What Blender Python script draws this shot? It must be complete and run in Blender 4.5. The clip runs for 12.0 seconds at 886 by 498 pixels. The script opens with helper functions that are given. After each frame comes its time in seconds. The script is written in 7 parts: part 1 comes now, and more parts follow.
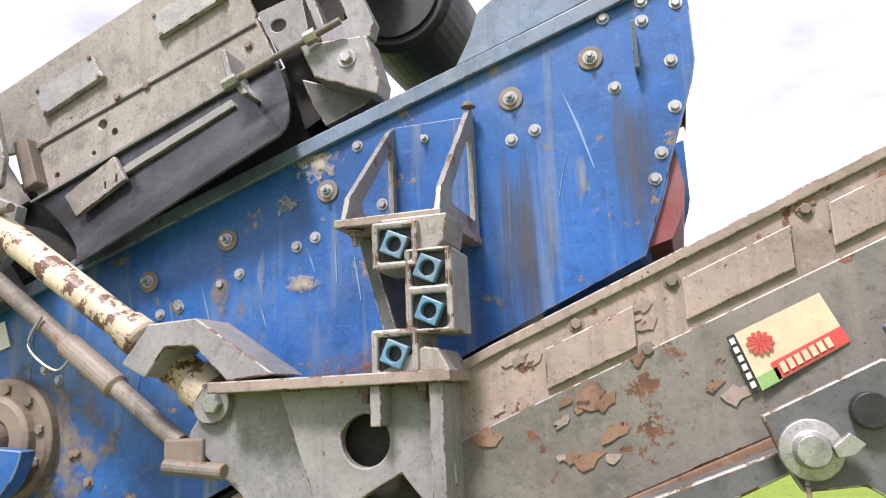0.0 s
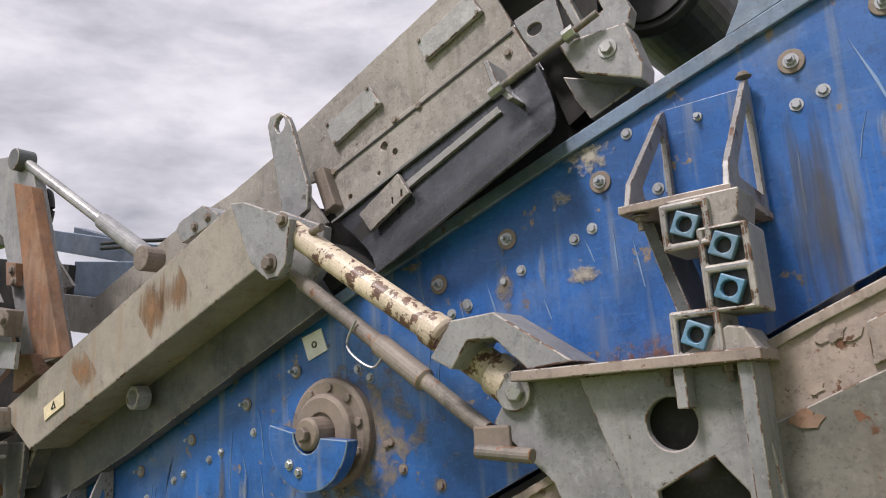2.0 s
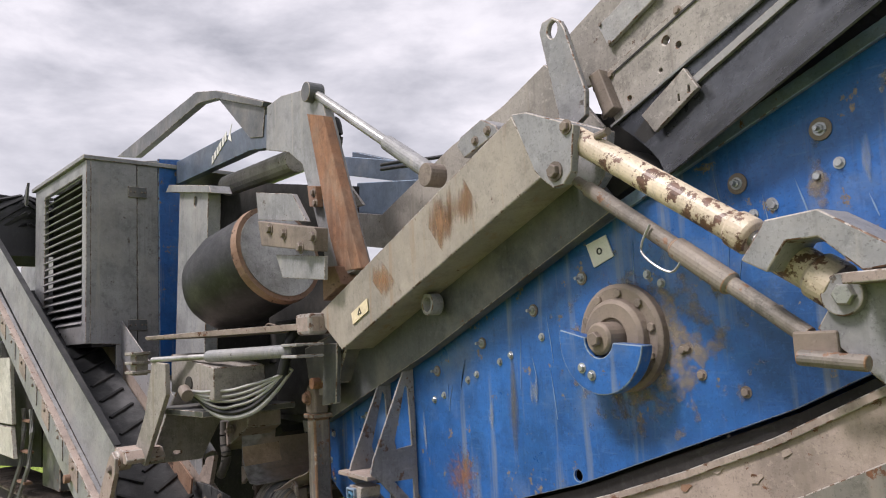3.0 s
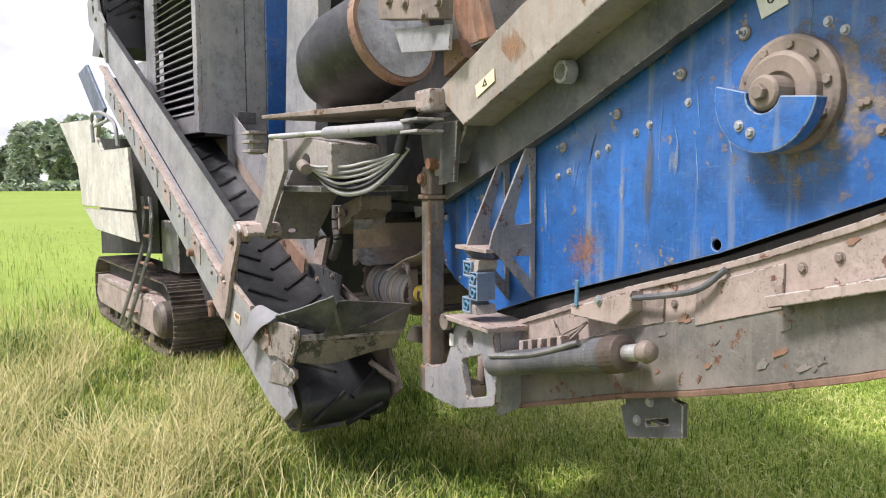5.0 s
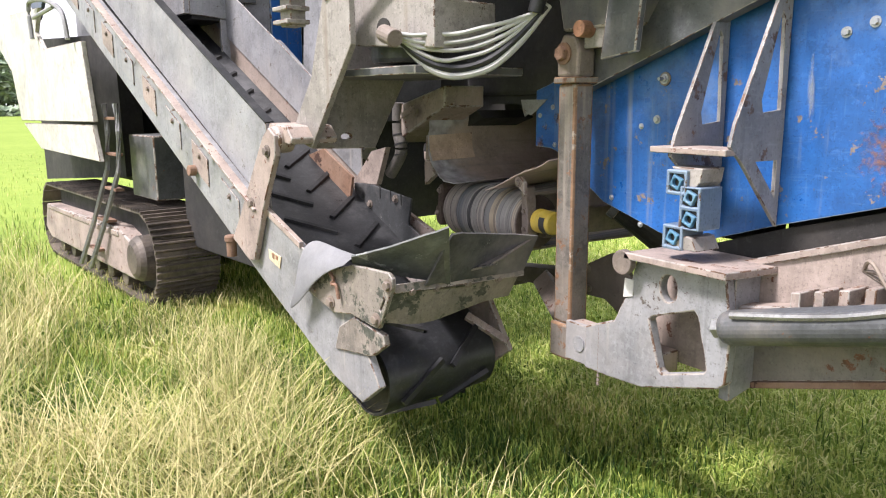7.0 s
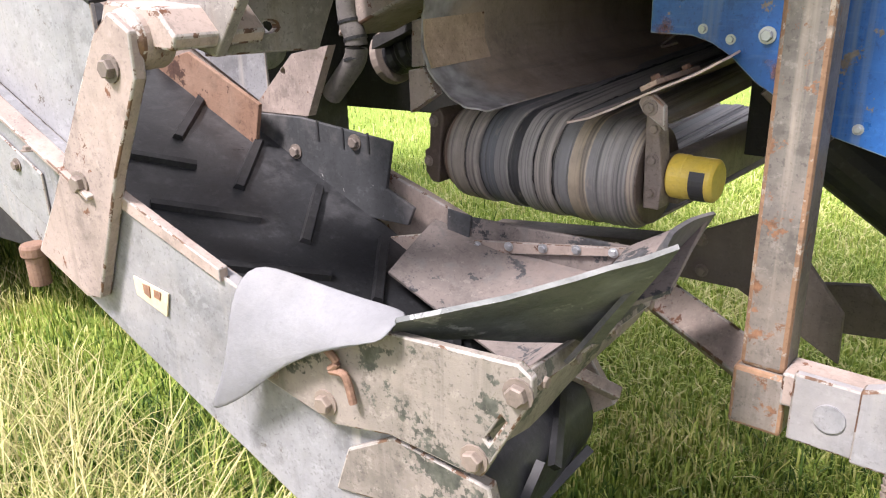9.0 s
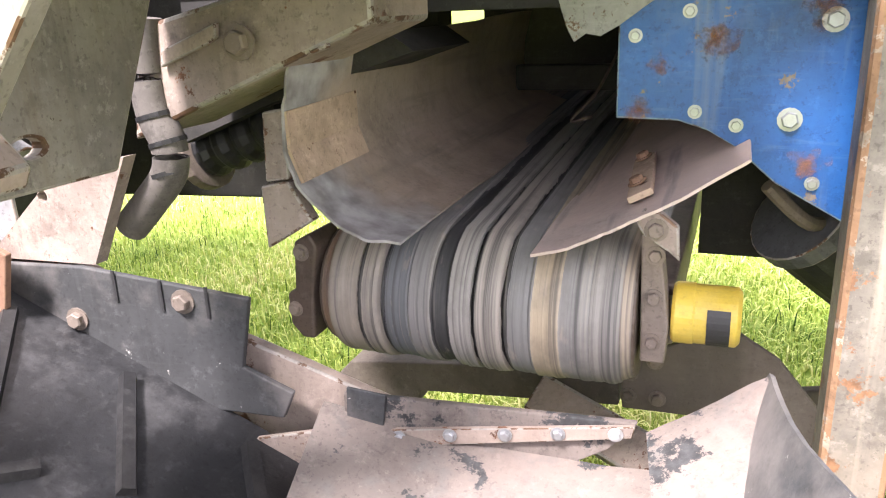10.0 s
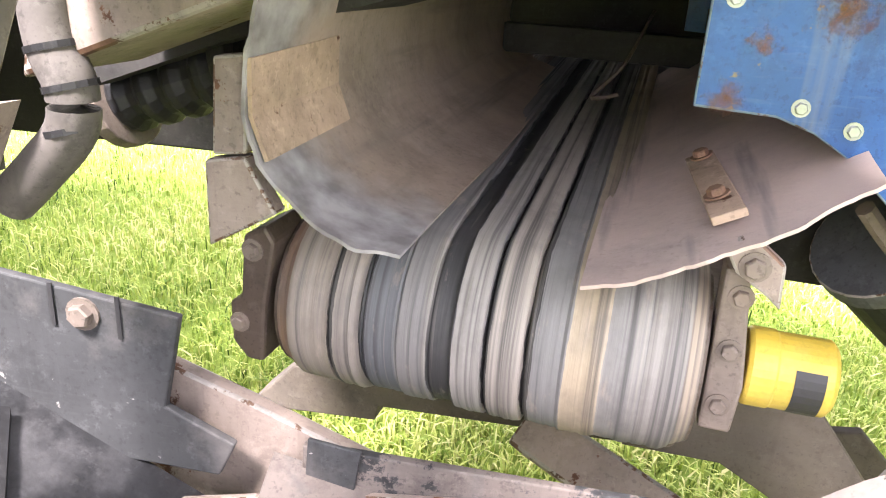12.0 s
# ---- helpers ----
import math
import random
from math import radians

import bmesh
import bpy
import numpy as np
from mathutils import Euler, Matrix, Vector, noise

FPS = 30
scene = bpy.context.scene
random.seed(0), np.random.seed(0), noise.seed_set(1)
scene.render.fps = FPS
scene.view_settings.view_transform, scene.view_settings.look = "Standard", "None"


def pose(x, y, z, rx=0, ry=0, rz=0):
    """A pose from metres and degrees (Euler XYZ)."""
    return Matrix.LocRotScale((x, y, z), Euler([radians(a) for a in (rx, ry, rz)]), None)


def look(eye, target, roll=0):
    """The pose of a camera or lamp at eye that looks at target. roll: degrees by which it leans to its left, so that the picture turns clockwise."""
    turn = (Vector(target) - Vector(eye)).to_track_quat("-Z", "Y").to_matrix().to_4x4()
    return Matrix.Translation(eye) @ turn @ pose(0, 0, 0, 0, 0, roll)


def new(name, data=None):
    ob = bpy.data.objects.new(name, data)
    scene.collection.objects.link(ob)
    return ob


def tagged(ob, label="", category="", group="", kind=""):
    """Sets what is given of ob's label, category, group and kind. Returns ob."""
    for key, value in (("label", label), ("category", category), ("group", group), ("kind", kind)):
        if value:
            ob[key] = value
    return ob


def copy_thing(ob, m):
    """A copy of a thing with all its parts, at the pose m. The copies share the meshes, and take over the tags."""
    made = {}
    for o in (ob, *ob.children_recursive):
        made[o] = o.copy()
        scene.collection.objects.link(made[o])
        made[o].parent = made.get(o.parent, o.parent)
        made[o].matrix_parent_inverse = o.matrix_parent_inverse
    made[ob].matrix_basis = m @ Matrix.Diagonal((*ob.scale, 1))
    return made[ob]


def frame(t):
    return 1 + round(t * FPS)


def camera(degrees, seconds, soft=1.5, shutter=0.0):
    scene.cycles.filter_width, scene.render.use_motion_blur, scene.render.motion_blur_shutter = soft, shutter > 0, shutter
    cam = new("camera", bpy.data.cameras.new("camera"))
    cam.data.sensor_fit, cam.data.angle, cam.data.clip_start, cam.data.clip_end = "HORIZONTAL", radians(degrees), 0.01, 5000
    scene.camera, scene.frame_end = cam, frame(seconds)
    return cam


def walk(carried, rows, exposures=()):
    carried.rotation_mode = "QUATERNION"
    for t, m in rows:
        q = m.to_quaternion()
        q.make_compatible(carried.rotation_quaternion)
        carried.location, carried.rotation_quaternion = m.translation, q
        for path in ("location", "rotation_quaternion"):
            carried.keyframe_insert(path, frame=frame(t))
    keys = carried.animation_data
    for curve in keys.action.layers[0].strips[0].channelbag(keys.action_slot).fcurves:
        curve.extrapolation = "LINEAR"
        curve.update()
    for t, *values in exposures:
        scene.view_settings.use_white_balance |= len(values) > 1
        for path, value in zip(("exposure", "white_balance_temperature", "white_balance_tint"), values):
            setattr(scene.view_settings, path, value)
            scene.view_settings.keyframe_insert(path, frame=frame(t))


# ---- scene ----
cam = camera(61.0, 12.0, soft=1.1)
PATH = [
    (0, (0.081, 0.12, 2.151), (-0.491, 1.996, 2.541), -2.6),
    (0.5, (0.114, 0.089, 2.167), (-0.306, 1.963, 2.725), -4.3),
    (1, (0.105, 0.048, 2.164), (-0.41, 1.877, 2.787), -5.1),
    (1.5, (0.065, 0.046, 2.147), (-0.736, 1.794, 2.698), -4.5),
    (2, (0.008, 0.041, 2.119), (-1.131, 1.627, 2.549), -3.7),
    (2.5, (-0.057, -0.013, 2.112), (-1.479, 1.355, 2.444), -3.1),
    (3, (-0.099, -0.049, 2.112), (-1.721, 1.097, 2.349), -3.0),
    (3.5, (-0.132, -0.091, 2.071), (-1.85, 0.925, 2.197), -3.0),
    (3.7, (-0.139, -0.074, 2.062), (-1.881, 0.906, 2.128), -2.8),
    (5.3, (-0.434, -0.194, 1.768), (-2.168, 0.778, 1.547), 0.3),
    (5.5, (-0.557, -0.217, 1.749), (-2.282, 0.766, 1.506), 0.4),
    (6, (-0.92, -0.274, 1.711), (-2.621, 0.735, 1.413), 0.4),
    (6.5, (-1.376, -0.294, 1.652), (-3.061, 0.729, 1.313), 0.0),
    (7, (-1.865, -0.238, 1.629), (-3.515, 0.826, 1.247), -0.4),
    (7.2, (-2.051, -0.167, 1.587), (-3.681, 0.919, 1.186), -0.6),
    (8.8, (-3.529, 0.191, 1.564), (-4.869, 1.524, 0.907), -1.9),
    (9, (-3.707, 0.229, 1.566), (-4.939, 1.652, 0.892), -1.6),
    (9.5, (-4.049, 0.389, 1.597), (-5.043, 2.01, 0.976), -2.0),
    (10, (-4.36, 0.658, 1.624), (-5.064, 2.429, 1.017), -2.3),
    (10.5, (-4.616, 0.899, 1.591), (-5.028, 2.743, 0.937), -0.1),
    (11, (-4.757, 1.043, 1.607), (-4.998, 2.915, 0.948), 1.3),
    (11.5, (-4.748, 1.035, 1.612), (-5.002, 2.912, 0.971), 2.3),
    (12, (-4.606, 0.951, 1.592), (-5.09, 2.754, 0.874), 3.8),
]
EXPOSURES = [(t, stops, 6420 if t < 5 else (6280 if t < 9.8 else 6460), 19 if t < 8 else 22) for t, stops in (
    (0, 0.85), (0.4, 0.6), (0.8, 0.05), (1.5, -0.2), (2.0, 0.2), (2.5, 0.4), (3.0, 0.32), (3.7, 0.2), (5.3, 1.1),
    (7.0, 1.3), (8.8, 1.48), (9.5, 2.0), (10.0, 2.55), (10.5, 2.93), (11.0, 3.25), (11.6, 3.25), (12.0, 3.08))]
walk(cam, [(t, look(eye, target, roll)) for t, eye, target, roll in PATH], EXPOSURES)

# ---- world and sun ----
world = bpy.data.worlds.new("overcast_sky")
scene.world = world
world.use_nodes = True
wt = world.node_tree
wt.nodes.clear()


def wnode(kind, **sets):
    n = wt.nodes.new(kind)
    for k, v in sets.items():
        n.inputs[k].default_value = v
    return n


w_out = wt.nodes.new("ShaderNodeOutputWorld")
w_bg = wnode("ShaderNodeBackground", Strength=0.9)
sky = wt.nodes.new("ShaderNodeTexSky")
sky.sky_type = "NISHITA"
sky.sun_disc = False
sky.sun_elevation, sky.sun_rotation = radians(56), radians(192)
w_scale = wt.nodes.new("ShaderNodeMix")
w_scale.data_type, w_scale.blend_type = "RGBA", "MULTIPLY"
w_scale.inputs["Factor"].default_value = 1.0
w_scale.inputs["B"].default_value = (0.1, 0.1, 0.1, 1)
coord = wt.nodes.new("ShaderNodeTexCoord")
flatten = wt.nodes.new("ShaderNodeMapping")
flatten.inputs["Scale"].default_value = (1.0, 1.0, 2.6)
cl1 = wnode("ShaderNodeTexNoise", Scale=5.0, Detail=10.0, Roughness=0.56, Distortion=0.15)
cl2 = wnode("ShaderNodeTexNoise", Scale=1.5, Detail=5.0, Roughness=0.5)
cadd = wt.nodes.new("ShaderNodeMath")
cadd.operation = "ADD"
shade = wt.nodes.new("ShaderNodeValToRGB")
shade.color_ramp.elements[0].position, shade.color_ramp.elements[0].color = 0.37, (0.40, 0.415, 0.445, 1)
shade.color_ramp.elements[1].position, shade.color_ramp.elements[1].color = 0.64, (0.98, 0.98, 0.985, 1)
mid = shade.color_ramp.elements.new(0.475)
mid.color = (0.66, 0.67, 0.695, 1)
high = shade.color_ramp.elements.new(0.545)
high.color = (0.85, 0.85, 0.865, 1)
half = wt.nodes.new("ShaderNodeMath")
half.operation = "MULTIPLY"
half.inputs[1].default_value = 0.5
w_mix = wt.nodes.new("ShaderNodeMix")
w_mix.data_type = "RGBA"
w_mix.inputs["Factor"].default_value = 0.92
L = wt.links.new
L(coord.outputs["Generated"], flatten.inputs["Vector"])
L(flatten.outputs["Vector"], cl1.inputs["Vector"])
L(flatten.outputs["Vector"], cl2.inputs["Vector"])
L(cl1.outputs["Fac"], cadd.inputs[0])
L(cl2.outputs["Fac"], cadd.inputs[1])
L(cadd.outputs[0], half.inputs[0])
L(half.outputs[0], shade.inputs["Fac"])
L(sky.outputs["Color"], w_scale.inputs["A"])
L(w_scale.outputs["Result"], w_mix.inputs["A"])
L(shade.outputs["Color"], w_mix.inputs["B"])
L(w_mix.outputs["Result"], w_bg.inputs["Color"])
L(w_bg.outputs[0], w_out.inputs[0])

sun_data = bpy.data.lights.new("sun", "SUN")
sun_data.energy, sun_data.angle, sun_data.color = 3.4, radians(12), (1.0, 0.96, 0.9)
sun = new("sun", sun_data)
sun.matrix_world = look((-6, -12, 22), (-3, 2, 1))


# ---- materials ----
def ramp(nt, stops):
    r = nt.nodes.new("ShaderNodeValToRGB")
    el = r.color_ramp.elements
    el[0].position, el[0].color = stops[0][0], (*stops[0][1], 1)
    el[1].position, el[1].color = stops[-1][0], (*stops[-1][1], 1)
    for p, c in stops[1:-1]:
        e = el.new(p)
        e.color = (*c, 1)
    return r


def grey(a):
    return (a, a, a)


def surface(name, base, rough=0.6, metal=0.0, vary=0.28, dust=None, dust_amount=0.3, chips=None, chip_amount=0.3,
            streak=None, streak_amount=0.3, bump=0.25, fine=60.0, chip_scale=11.0, streak_axis="z", spec=0.5, grime=0.6, scratch=0.1, scratch_tone=None):
    """A worn surface: base colour with mottling, then dust patches, run-off streaks and chipped spots."""
    m = bpy.data.materials.new(name)
    m.use_nodes = True
    nt = m.node_tree
    bsdf = nt.nodes["Principled BSDF"]
    geo = nt.nodes.new("ShaderNodeNewGeometry")
    info = nt.nodes.new("ShaderNodeObjectInfo")
    shift = nt.nodes.new("ShaderNodeVectorMath")
    shift.operation = "ADD"
    nt.links.new(geo.outputs["Position"], shift.inputs[0])
    nt.links.new(info.outputs["Random"], shift.inputs[1])
    pos = shift.outputs[0]

    def noise_tex(scale, detail=5.0, rough_=0.6, vec=None):
        n = nt.nodes.new("ShaderNodeTexNoise")
        n.inputs["Scale"].default_value, n.inputs["Detail"].default_value, n.inputs["Roughness"].default_value = scale, detail, rough_
        nt.links.new(vec or pos, n.inputs["Vector"])
        return n.outputs["Fac"]

    def mask(fac, lo, hi):
        r = ramp(nt, [(lo, (0, 0, 0)), (hi, (1, 1, 1))])
        nt.links.new(fac, r.inputs["Fac"])
        return r.outputs["Color"]

    def mixed(a, b, fac, amount=1.0):
        x = nt.nodes.new("ShaderNodeMix")
        x.data_type = "RGBA"
        if isinstance(a, tuple):
            x.inputs["A"].default_value = (*a, 1)
        else:
            nt.links.new(a, x.inputs["A"])
        if isinstance(b, tuple):
            x.inputs["B"].default_value = (*b, 1)
        else:
            nt.links.new(b, x.inputs["B"])
        if fac is None:
            x.inputs["Factor"].default_value = amount
        elif amount == 1.0:
            nt.links.new(fac, x.inputs["Factor"])
        else:
            k = nt.nodes.new("ShaderNodeMath")
            k.operation = "MULTIPLY"
            k.inputs[1].default_value = amount
            nt.links.new(fac, k.inputs[0])
            nt.links.new(k.outputs[0], x.inputs["Factor"])
        return x.outputs["Result"]

    dark = tuple(c * (1 - vary) for c in base)
    light = tuple(min(1, c * (1 + vary)) for c in base)
    grain = noise_tex(fine, 6.0, 0.7)
    col = mixed(dark, light, mask(noise_tex(3.1, 6.0, 0.65), 0.3, 0.7))
    col = mixed(col, tuple(c * 0.82 for c in base), mask(grain, 0.5, 0.75), 0.6)
    if grime:
        col = mixed(col, tuple(c * 0.3 + 0.006 for c in base), mask(noise_tex(1.9, 12.0, 0.75), 0.48, 0.64), grime * 0.8)
        col = mixed(col, tuple(c * 0.38 for c in base), mask(noise_tex(13.0, 9.0, 0.75), 0.53, 0.62), grime * 0.75)
        col = mixed(col, tuple(c * 0.35 for c in base), mask(noise_tex(110.0, 3.0, 0.6), 0.58, 0.66), grime * 0.8)
        col = mixed(col, tuple(min(1, c * 1.35 + 0.03) for c in base), mask(noise_tex(34.0, 6.0, 0.75), 0.56, 0.63), grime * 0.6)
        down = nt.nodes.new("ShaderNodeMapping")
        down.inputs["Scale"].default_value = (30, 30, 1.6)
        nt.links.new(pos, down.inputs["Vector"])
        col = mixed(col, tuple(c * 0.45 for c in base), mask(noise_tex(1.0, 5.0, 0.65, down.outputs["Vector"]), 0.56, 0.68), grime * 0.6)
    if dust:
        col = mixed(col, dust, mask(noise_tex(2.3, 8.0, 0.68), 0.62 - 0.35 * dust_amount, 0.86 - 0.3 * dust_amount), min(1, dust_amount + 0.35))
    if streak:
        sm = nt.nodes.new("ShaderNodeMapping")
        sm.inputs["Scale"].default_value = {"z": (16, 16, 0.9), "x": (0.9, 16, 16), "y": (16, 0.9, 16)}[streak_axis]
        nt.links.new(pos, sm.inputs["Vector"])
        sf = noise_tex(1.0, 4.0, 0.6, sm.outputs["Vector"])
        col = mixed(col, streak, mask(sf, 0.66 - 0.25 * streak_amount, 0.8 - 0.15 * streak_amount), 0.8)
    if scratch:
        tone_ = scratch_tone or tuple(min(1, c * 1.5 + 0.08) for c in base)
        for turn, sc in ((0.6, (9, 9, 80)), (-0.35, (60, 60, 6)), (1.2, (12, 12, 90))):
            ms = nt.nodes.new("ShaderNodeMapping")
            ms.inputs["Rotation"].default_value = (0.1, turn, 0.2)
            ms.inputs["Scale"].default_value = sc
            nt.links.new(pos, ms.inputs["Vector"])
            col = mixed(col, tone_, mask(noise_tex(1.0, 3.0, 0.55, ms.outputs["Vector"]), 0.62, 0.78), scratch)
    chipf = None
    if chips:
        chipf = mask(noise_tex(chip_scale, 10.0, 0.72), 0.66 - 0.17 * chip_amount, 0.68 - 0.17 * chip_amount)
        tone = mixed(chips, tuple(c * 0.45 for c in chips), mask(noise_tex(40, 4.0), 0.35, 0.65))
        col = mixed(col, tone, chipf)
    nt.links.new(col, bsdf.inputs["Base Color"])
    rr = ramp(nt, [(0.3, grey(max(0.04, rough - 0.16))), (0.75, grey(min(1, rough + 0.16)))])
    nt.links.new(noise_tex(5.0, 6.0, 0.7), rr.inputs["Fac"])
    nt.links.new(rr.outputs["Color"], bsdf.inputs["Roughness"])
    bsdf.inputs["Metallic"].default_value = metal
    bsdf.inputs["Specular IOR Level"].default_value = spec
    if bump:
        b = nt.nodes.new("ShaderNodeBump")
        b.inputs["Strength"].default_value, b.inputs["Distance"].default_value = bump, 0.004
        h = nt.nodes.new("ShaderNodeMath")
        h.operation = "MULTIPLY_ADD"
        h.inputs[1].default_value = 0.5
        nt.links.new(grain, h.inputs[0])
        nt.links.new(noise_tex(9.0, 5.0), h.inputs[2])
        nt.links.new(h.outputs[0], b.inputs["Height"])
        nt.links.new(b.outputs[0], bsdf.inputs["Normal"])
    return m


DUST = (0.33, 0.28, 0.235)
RUST = (0.17, 0.075, 0.04)
blue_paint = surface("blue_paint", (0.017, 0.105, 0.345), 0.4, dust=(0.19, 0.235, 0.29), dust_amount=0.24, chips=(0.25, 0.20, 0.16),
                     chip_amount=0.25, streak=(0.19, 0.22, 0.25), streak_amount=0.35, vary=0.3, bump=0.12, grime=0.5, scratch=0.22, scratch_tone=(0.16, 0.25, 0.42))
grey_blue = surface("faded_blue_paint", (0.12, 0.175, 0.26), 0.5, dust=(0.26, 0.27, 0.28), dust_amount=0.4, chips=RUST, chip_amount=0.12)
beige_paint = surface("beige_paint", (0.285, 0.262, 0.238), 0.55, grime=0.75, dust=(0.34, 0.31, 0.285), dust_amount=0.35, chips=(0.13, 0.085, 0.06),
                      chip_amount=0.1, streak=(0.2, 0.165, 0.13), streak_amount=0.3)
frame_paint = surface("dusty_frame_paint", (0.29, 0.235, 0.205), 0.75, dust=(0.40, 0.32, 0.27), dust_amount=0.5, chips=RUST, chip_amount=0.32,
                      streak=(0.17, 0.14, 0.115), streak_amount=0.35, bump=0.6, fine=45)
grey_paint = surface("grey_paint", (0.243, 0.246, 0.255), 0.5, dust=(0.33, 0.312, 0.3), dust_amount=0.4, chips=(0.12, 0.10, 0.085), chip_amount=0.15,
                     streak=(0.34, 0.32, 0.29), streak_amount=0.2)
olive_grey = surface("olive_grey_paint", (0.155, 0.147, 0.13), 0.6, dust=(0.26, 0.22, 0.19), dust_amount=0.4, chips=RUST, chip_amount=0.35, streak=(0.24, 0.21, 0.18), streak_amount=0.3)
dark_grey = surface("dark_grey_paint", (0.09, 0.095, 0.10), 0.5, dust=(0.24, 0.215, 0.19), dust_amount=0.4, chips=RUST, chip_amount=0.1)
slate = surface("slate_blue_paint", (0.075, 0.10, 0.14), 0.45, dust=(0.2, 0.2, 0.2), dust_amount=0.25)
black_steel = surface("oily_black_plate", (0.075, 0.08, 0.09), 0.27, metal=0.55, dust=(0.13, 0.13, 0.13), dust_amount=0.25, bump=0.08)
rubber = surface("black_rubber", (0.016, 0.0165, 0.018), 0.5, dust=(0.10, 0.096, 0.092), dust_amount=0.3, bump=0.3, spec=0.4)
dusty_rubber = surface("dusty_rubber", (0.042, 0.045, 0.048), 0.7, dust=(0.24, 0.22, 0.21), dust_amount=0.45, chips=(0.4, 0.39, 0.37), chip_amount=0.05,
                       chip_scale=24)
belt_rubber = surface("dusty_belt_rubber", (0.02, 0.021, 0.023), 0.42, dust=(0.16, 0.16, 0.165), dust_amount=0.32, grime=0.7, bump=0.4, scratch=0.15)
worn_rubber = surface("worn_conveyor_skirt", (0.25, 0.215, 0.19), 0.75, dust=(0.34, 0.275, 0.24), dust_amount=0.5, streak=(0.11, 0.11, 0.112),
                      streak_amount=0.3, streak_axis="y", bump=0.4)
tan_steel = surface("tan_rusted_steel", (0.5, 0.37, 0.27), 0.85, dust=(0.42, 0.32, 0.25), dust_amount=0.4, chips=RUST, chip_amount=0.3, bump=0.9, fine=90)
worn_gusset = surface("worn_bracket_steel", (0.25, 0.245, 0.245), 0.5, metal=0.1, dust=(0.27, 0.25, 0.235), dust_amount=0.35, chips=(0.16, 0.095, 0.06), chip_amount=0.5, scratch=0.2)
mossy_frame = surface("grimy_frame_paint", (0.22, 0.195, 0.165), 0.75, dust=(0.33, 0.28, 0.24), dust_amount=0.4, chips=(0.09, 0.095, 0.075), chip_amount=0.55, chip_scale=6, grime=0.8, streak=(0.12, 0.115, 0.09), streak_amount=0.45, bump=0.6)
def scoured(m, y0, y1, tone, dark):
    """Lay a scoured grey margin, with an uneven border, along the mouth of a skirt sheet."""
    nt = m.node_tree
    bsdf = nt.nodes["Principled BSDF"]
    old = bsdf.inputs["Base Color"].links[0].from_socket
    geo = nt.nodes.new("ShaderNodeNewGeometry")
    sep = nt.nodes.new("ShaderNodeSeparateXYZ")
    nt.links.new(geo.outputs["Position"], sep.inputs[0])
    n1 = nt.nodes.new("ShaderNodeTexNoise")
    n1.inputs["Scale"].default_value, n1.inputs["Detail"].default_value = 7.0, 7.0
    nt.links.new(geo.outputs["Position"], n1.inputs["Vector"])
    sh = nt.nodes.new("ShaderNodeMath")
    sh.operation = "MULTIPLY_ADD"
    sh.inputs[1].default_value = 0.35
    nt.links.new(n1.outputs["Fac"], sh.inputs[0])
    nt.links.new(sep.outputs["Y"], sh.inputs[2])
    rng_ = nt.nodes.new("ShaderNodeMapRange")
    rng_.inputs["From Min"].default_value, rng_.inputs["From Max"].default_value = y0 + 0.17, y1 + 0.17
    rng_.inputs["To Min"].default_value, rng_.inputs["To Max"].default_value = 0.85, 0.0
    nt.links.new(sh.outputs[0], rng_.inputs["Value"])
    st = nt.nodes.new("ShaderNodeTexNoise")
    st.inputs["Scale"].default_value, st.inputs["Detail"].default_value = 22.0, 8.0
    nt.links.new(geo.outputs["Position"], st.inputs["Vector"])
    tones = ramp(nt, [(0.35, dark), (0.65, tone)])
    nt.links.new(st.outputs["Fac"], tones.inputs["Fac"])
    x = nt.nodes.new("ShaderNodeMix")
    x.data_type = "RGBA"
    nt.links.new(rng_.outputs[0], x.inputs["Factor"])
    nt.links.new(old, x.inputs["A"])
    nt.links.new(tones.outputs["Color"], x.inputs["B"])
    nt.links.new(x.outputs["Result"], bsdf.inputs["Base Color"])
    return m


# both skirts: base and dust colours lightened to replace light missing inside the chute
left_chute = scoured(surface("scoured_chute_rubber", (0.3, 0.24, 0.195), 0.7, dust=(0.42, 0.32, 0.25), dust_amount=0.6, streak=(0.17, 0.15, 0.13),
                             streak_amount=0.4, streak_axis="y", bump=0.5, grime=0.4), 1.86, 2.0, (0.38, 0.38, 0.395), (0.16, 0.162, 0.17))
chute_rubber = surface("lightened_dusty_chute_rubber", (0.42, 0.35, 0.315), 0.7, grime=0.3, dust=(0.56, 0.44, 0.385), dust_amount=0.8, streak=(0.13, 0.13, 0.135),
                       streak_amount=0.35, streak_axis="y", bump=0.5)
pale_panel = surface("pale_grey_panel", (0.33, 0.33, 0.335), 0.6, dust=(0.36, 0.33, 0.3), dust_amount=0.3, chips=RUST, chip_amount=0.15)
rust_steel = surface("rusty_steel", (0.2, 0.115, 0.075), 0.8, dust=(0.33, 0.23, 0.17), dust_amount=0.4, chips=(0.09, 0.045, 0.03), chip_amount=0.4, bump=0.7)
rust_orange = surface("orange_rust", (0.27, 0.135, 0.075), 0.85, dust=(0.33, 0.26, 0.2), dust_amount=0.45, streak=(0.13, 0.075, 0.05), streak_amount=0.75, bump=0.5)
boom_paint = surface("boom_paint", (0.29, 0.262, 0.225), 0.6, vary=0.2, grime=0.45, dust=(0.36, 0.315, 0.26), dust_amount=0.45, chips=(0.15, 0.09, 0.06), chip_amount=0.12, streak=(0.27, 0.17, 0.1), streak_amount=0.35)
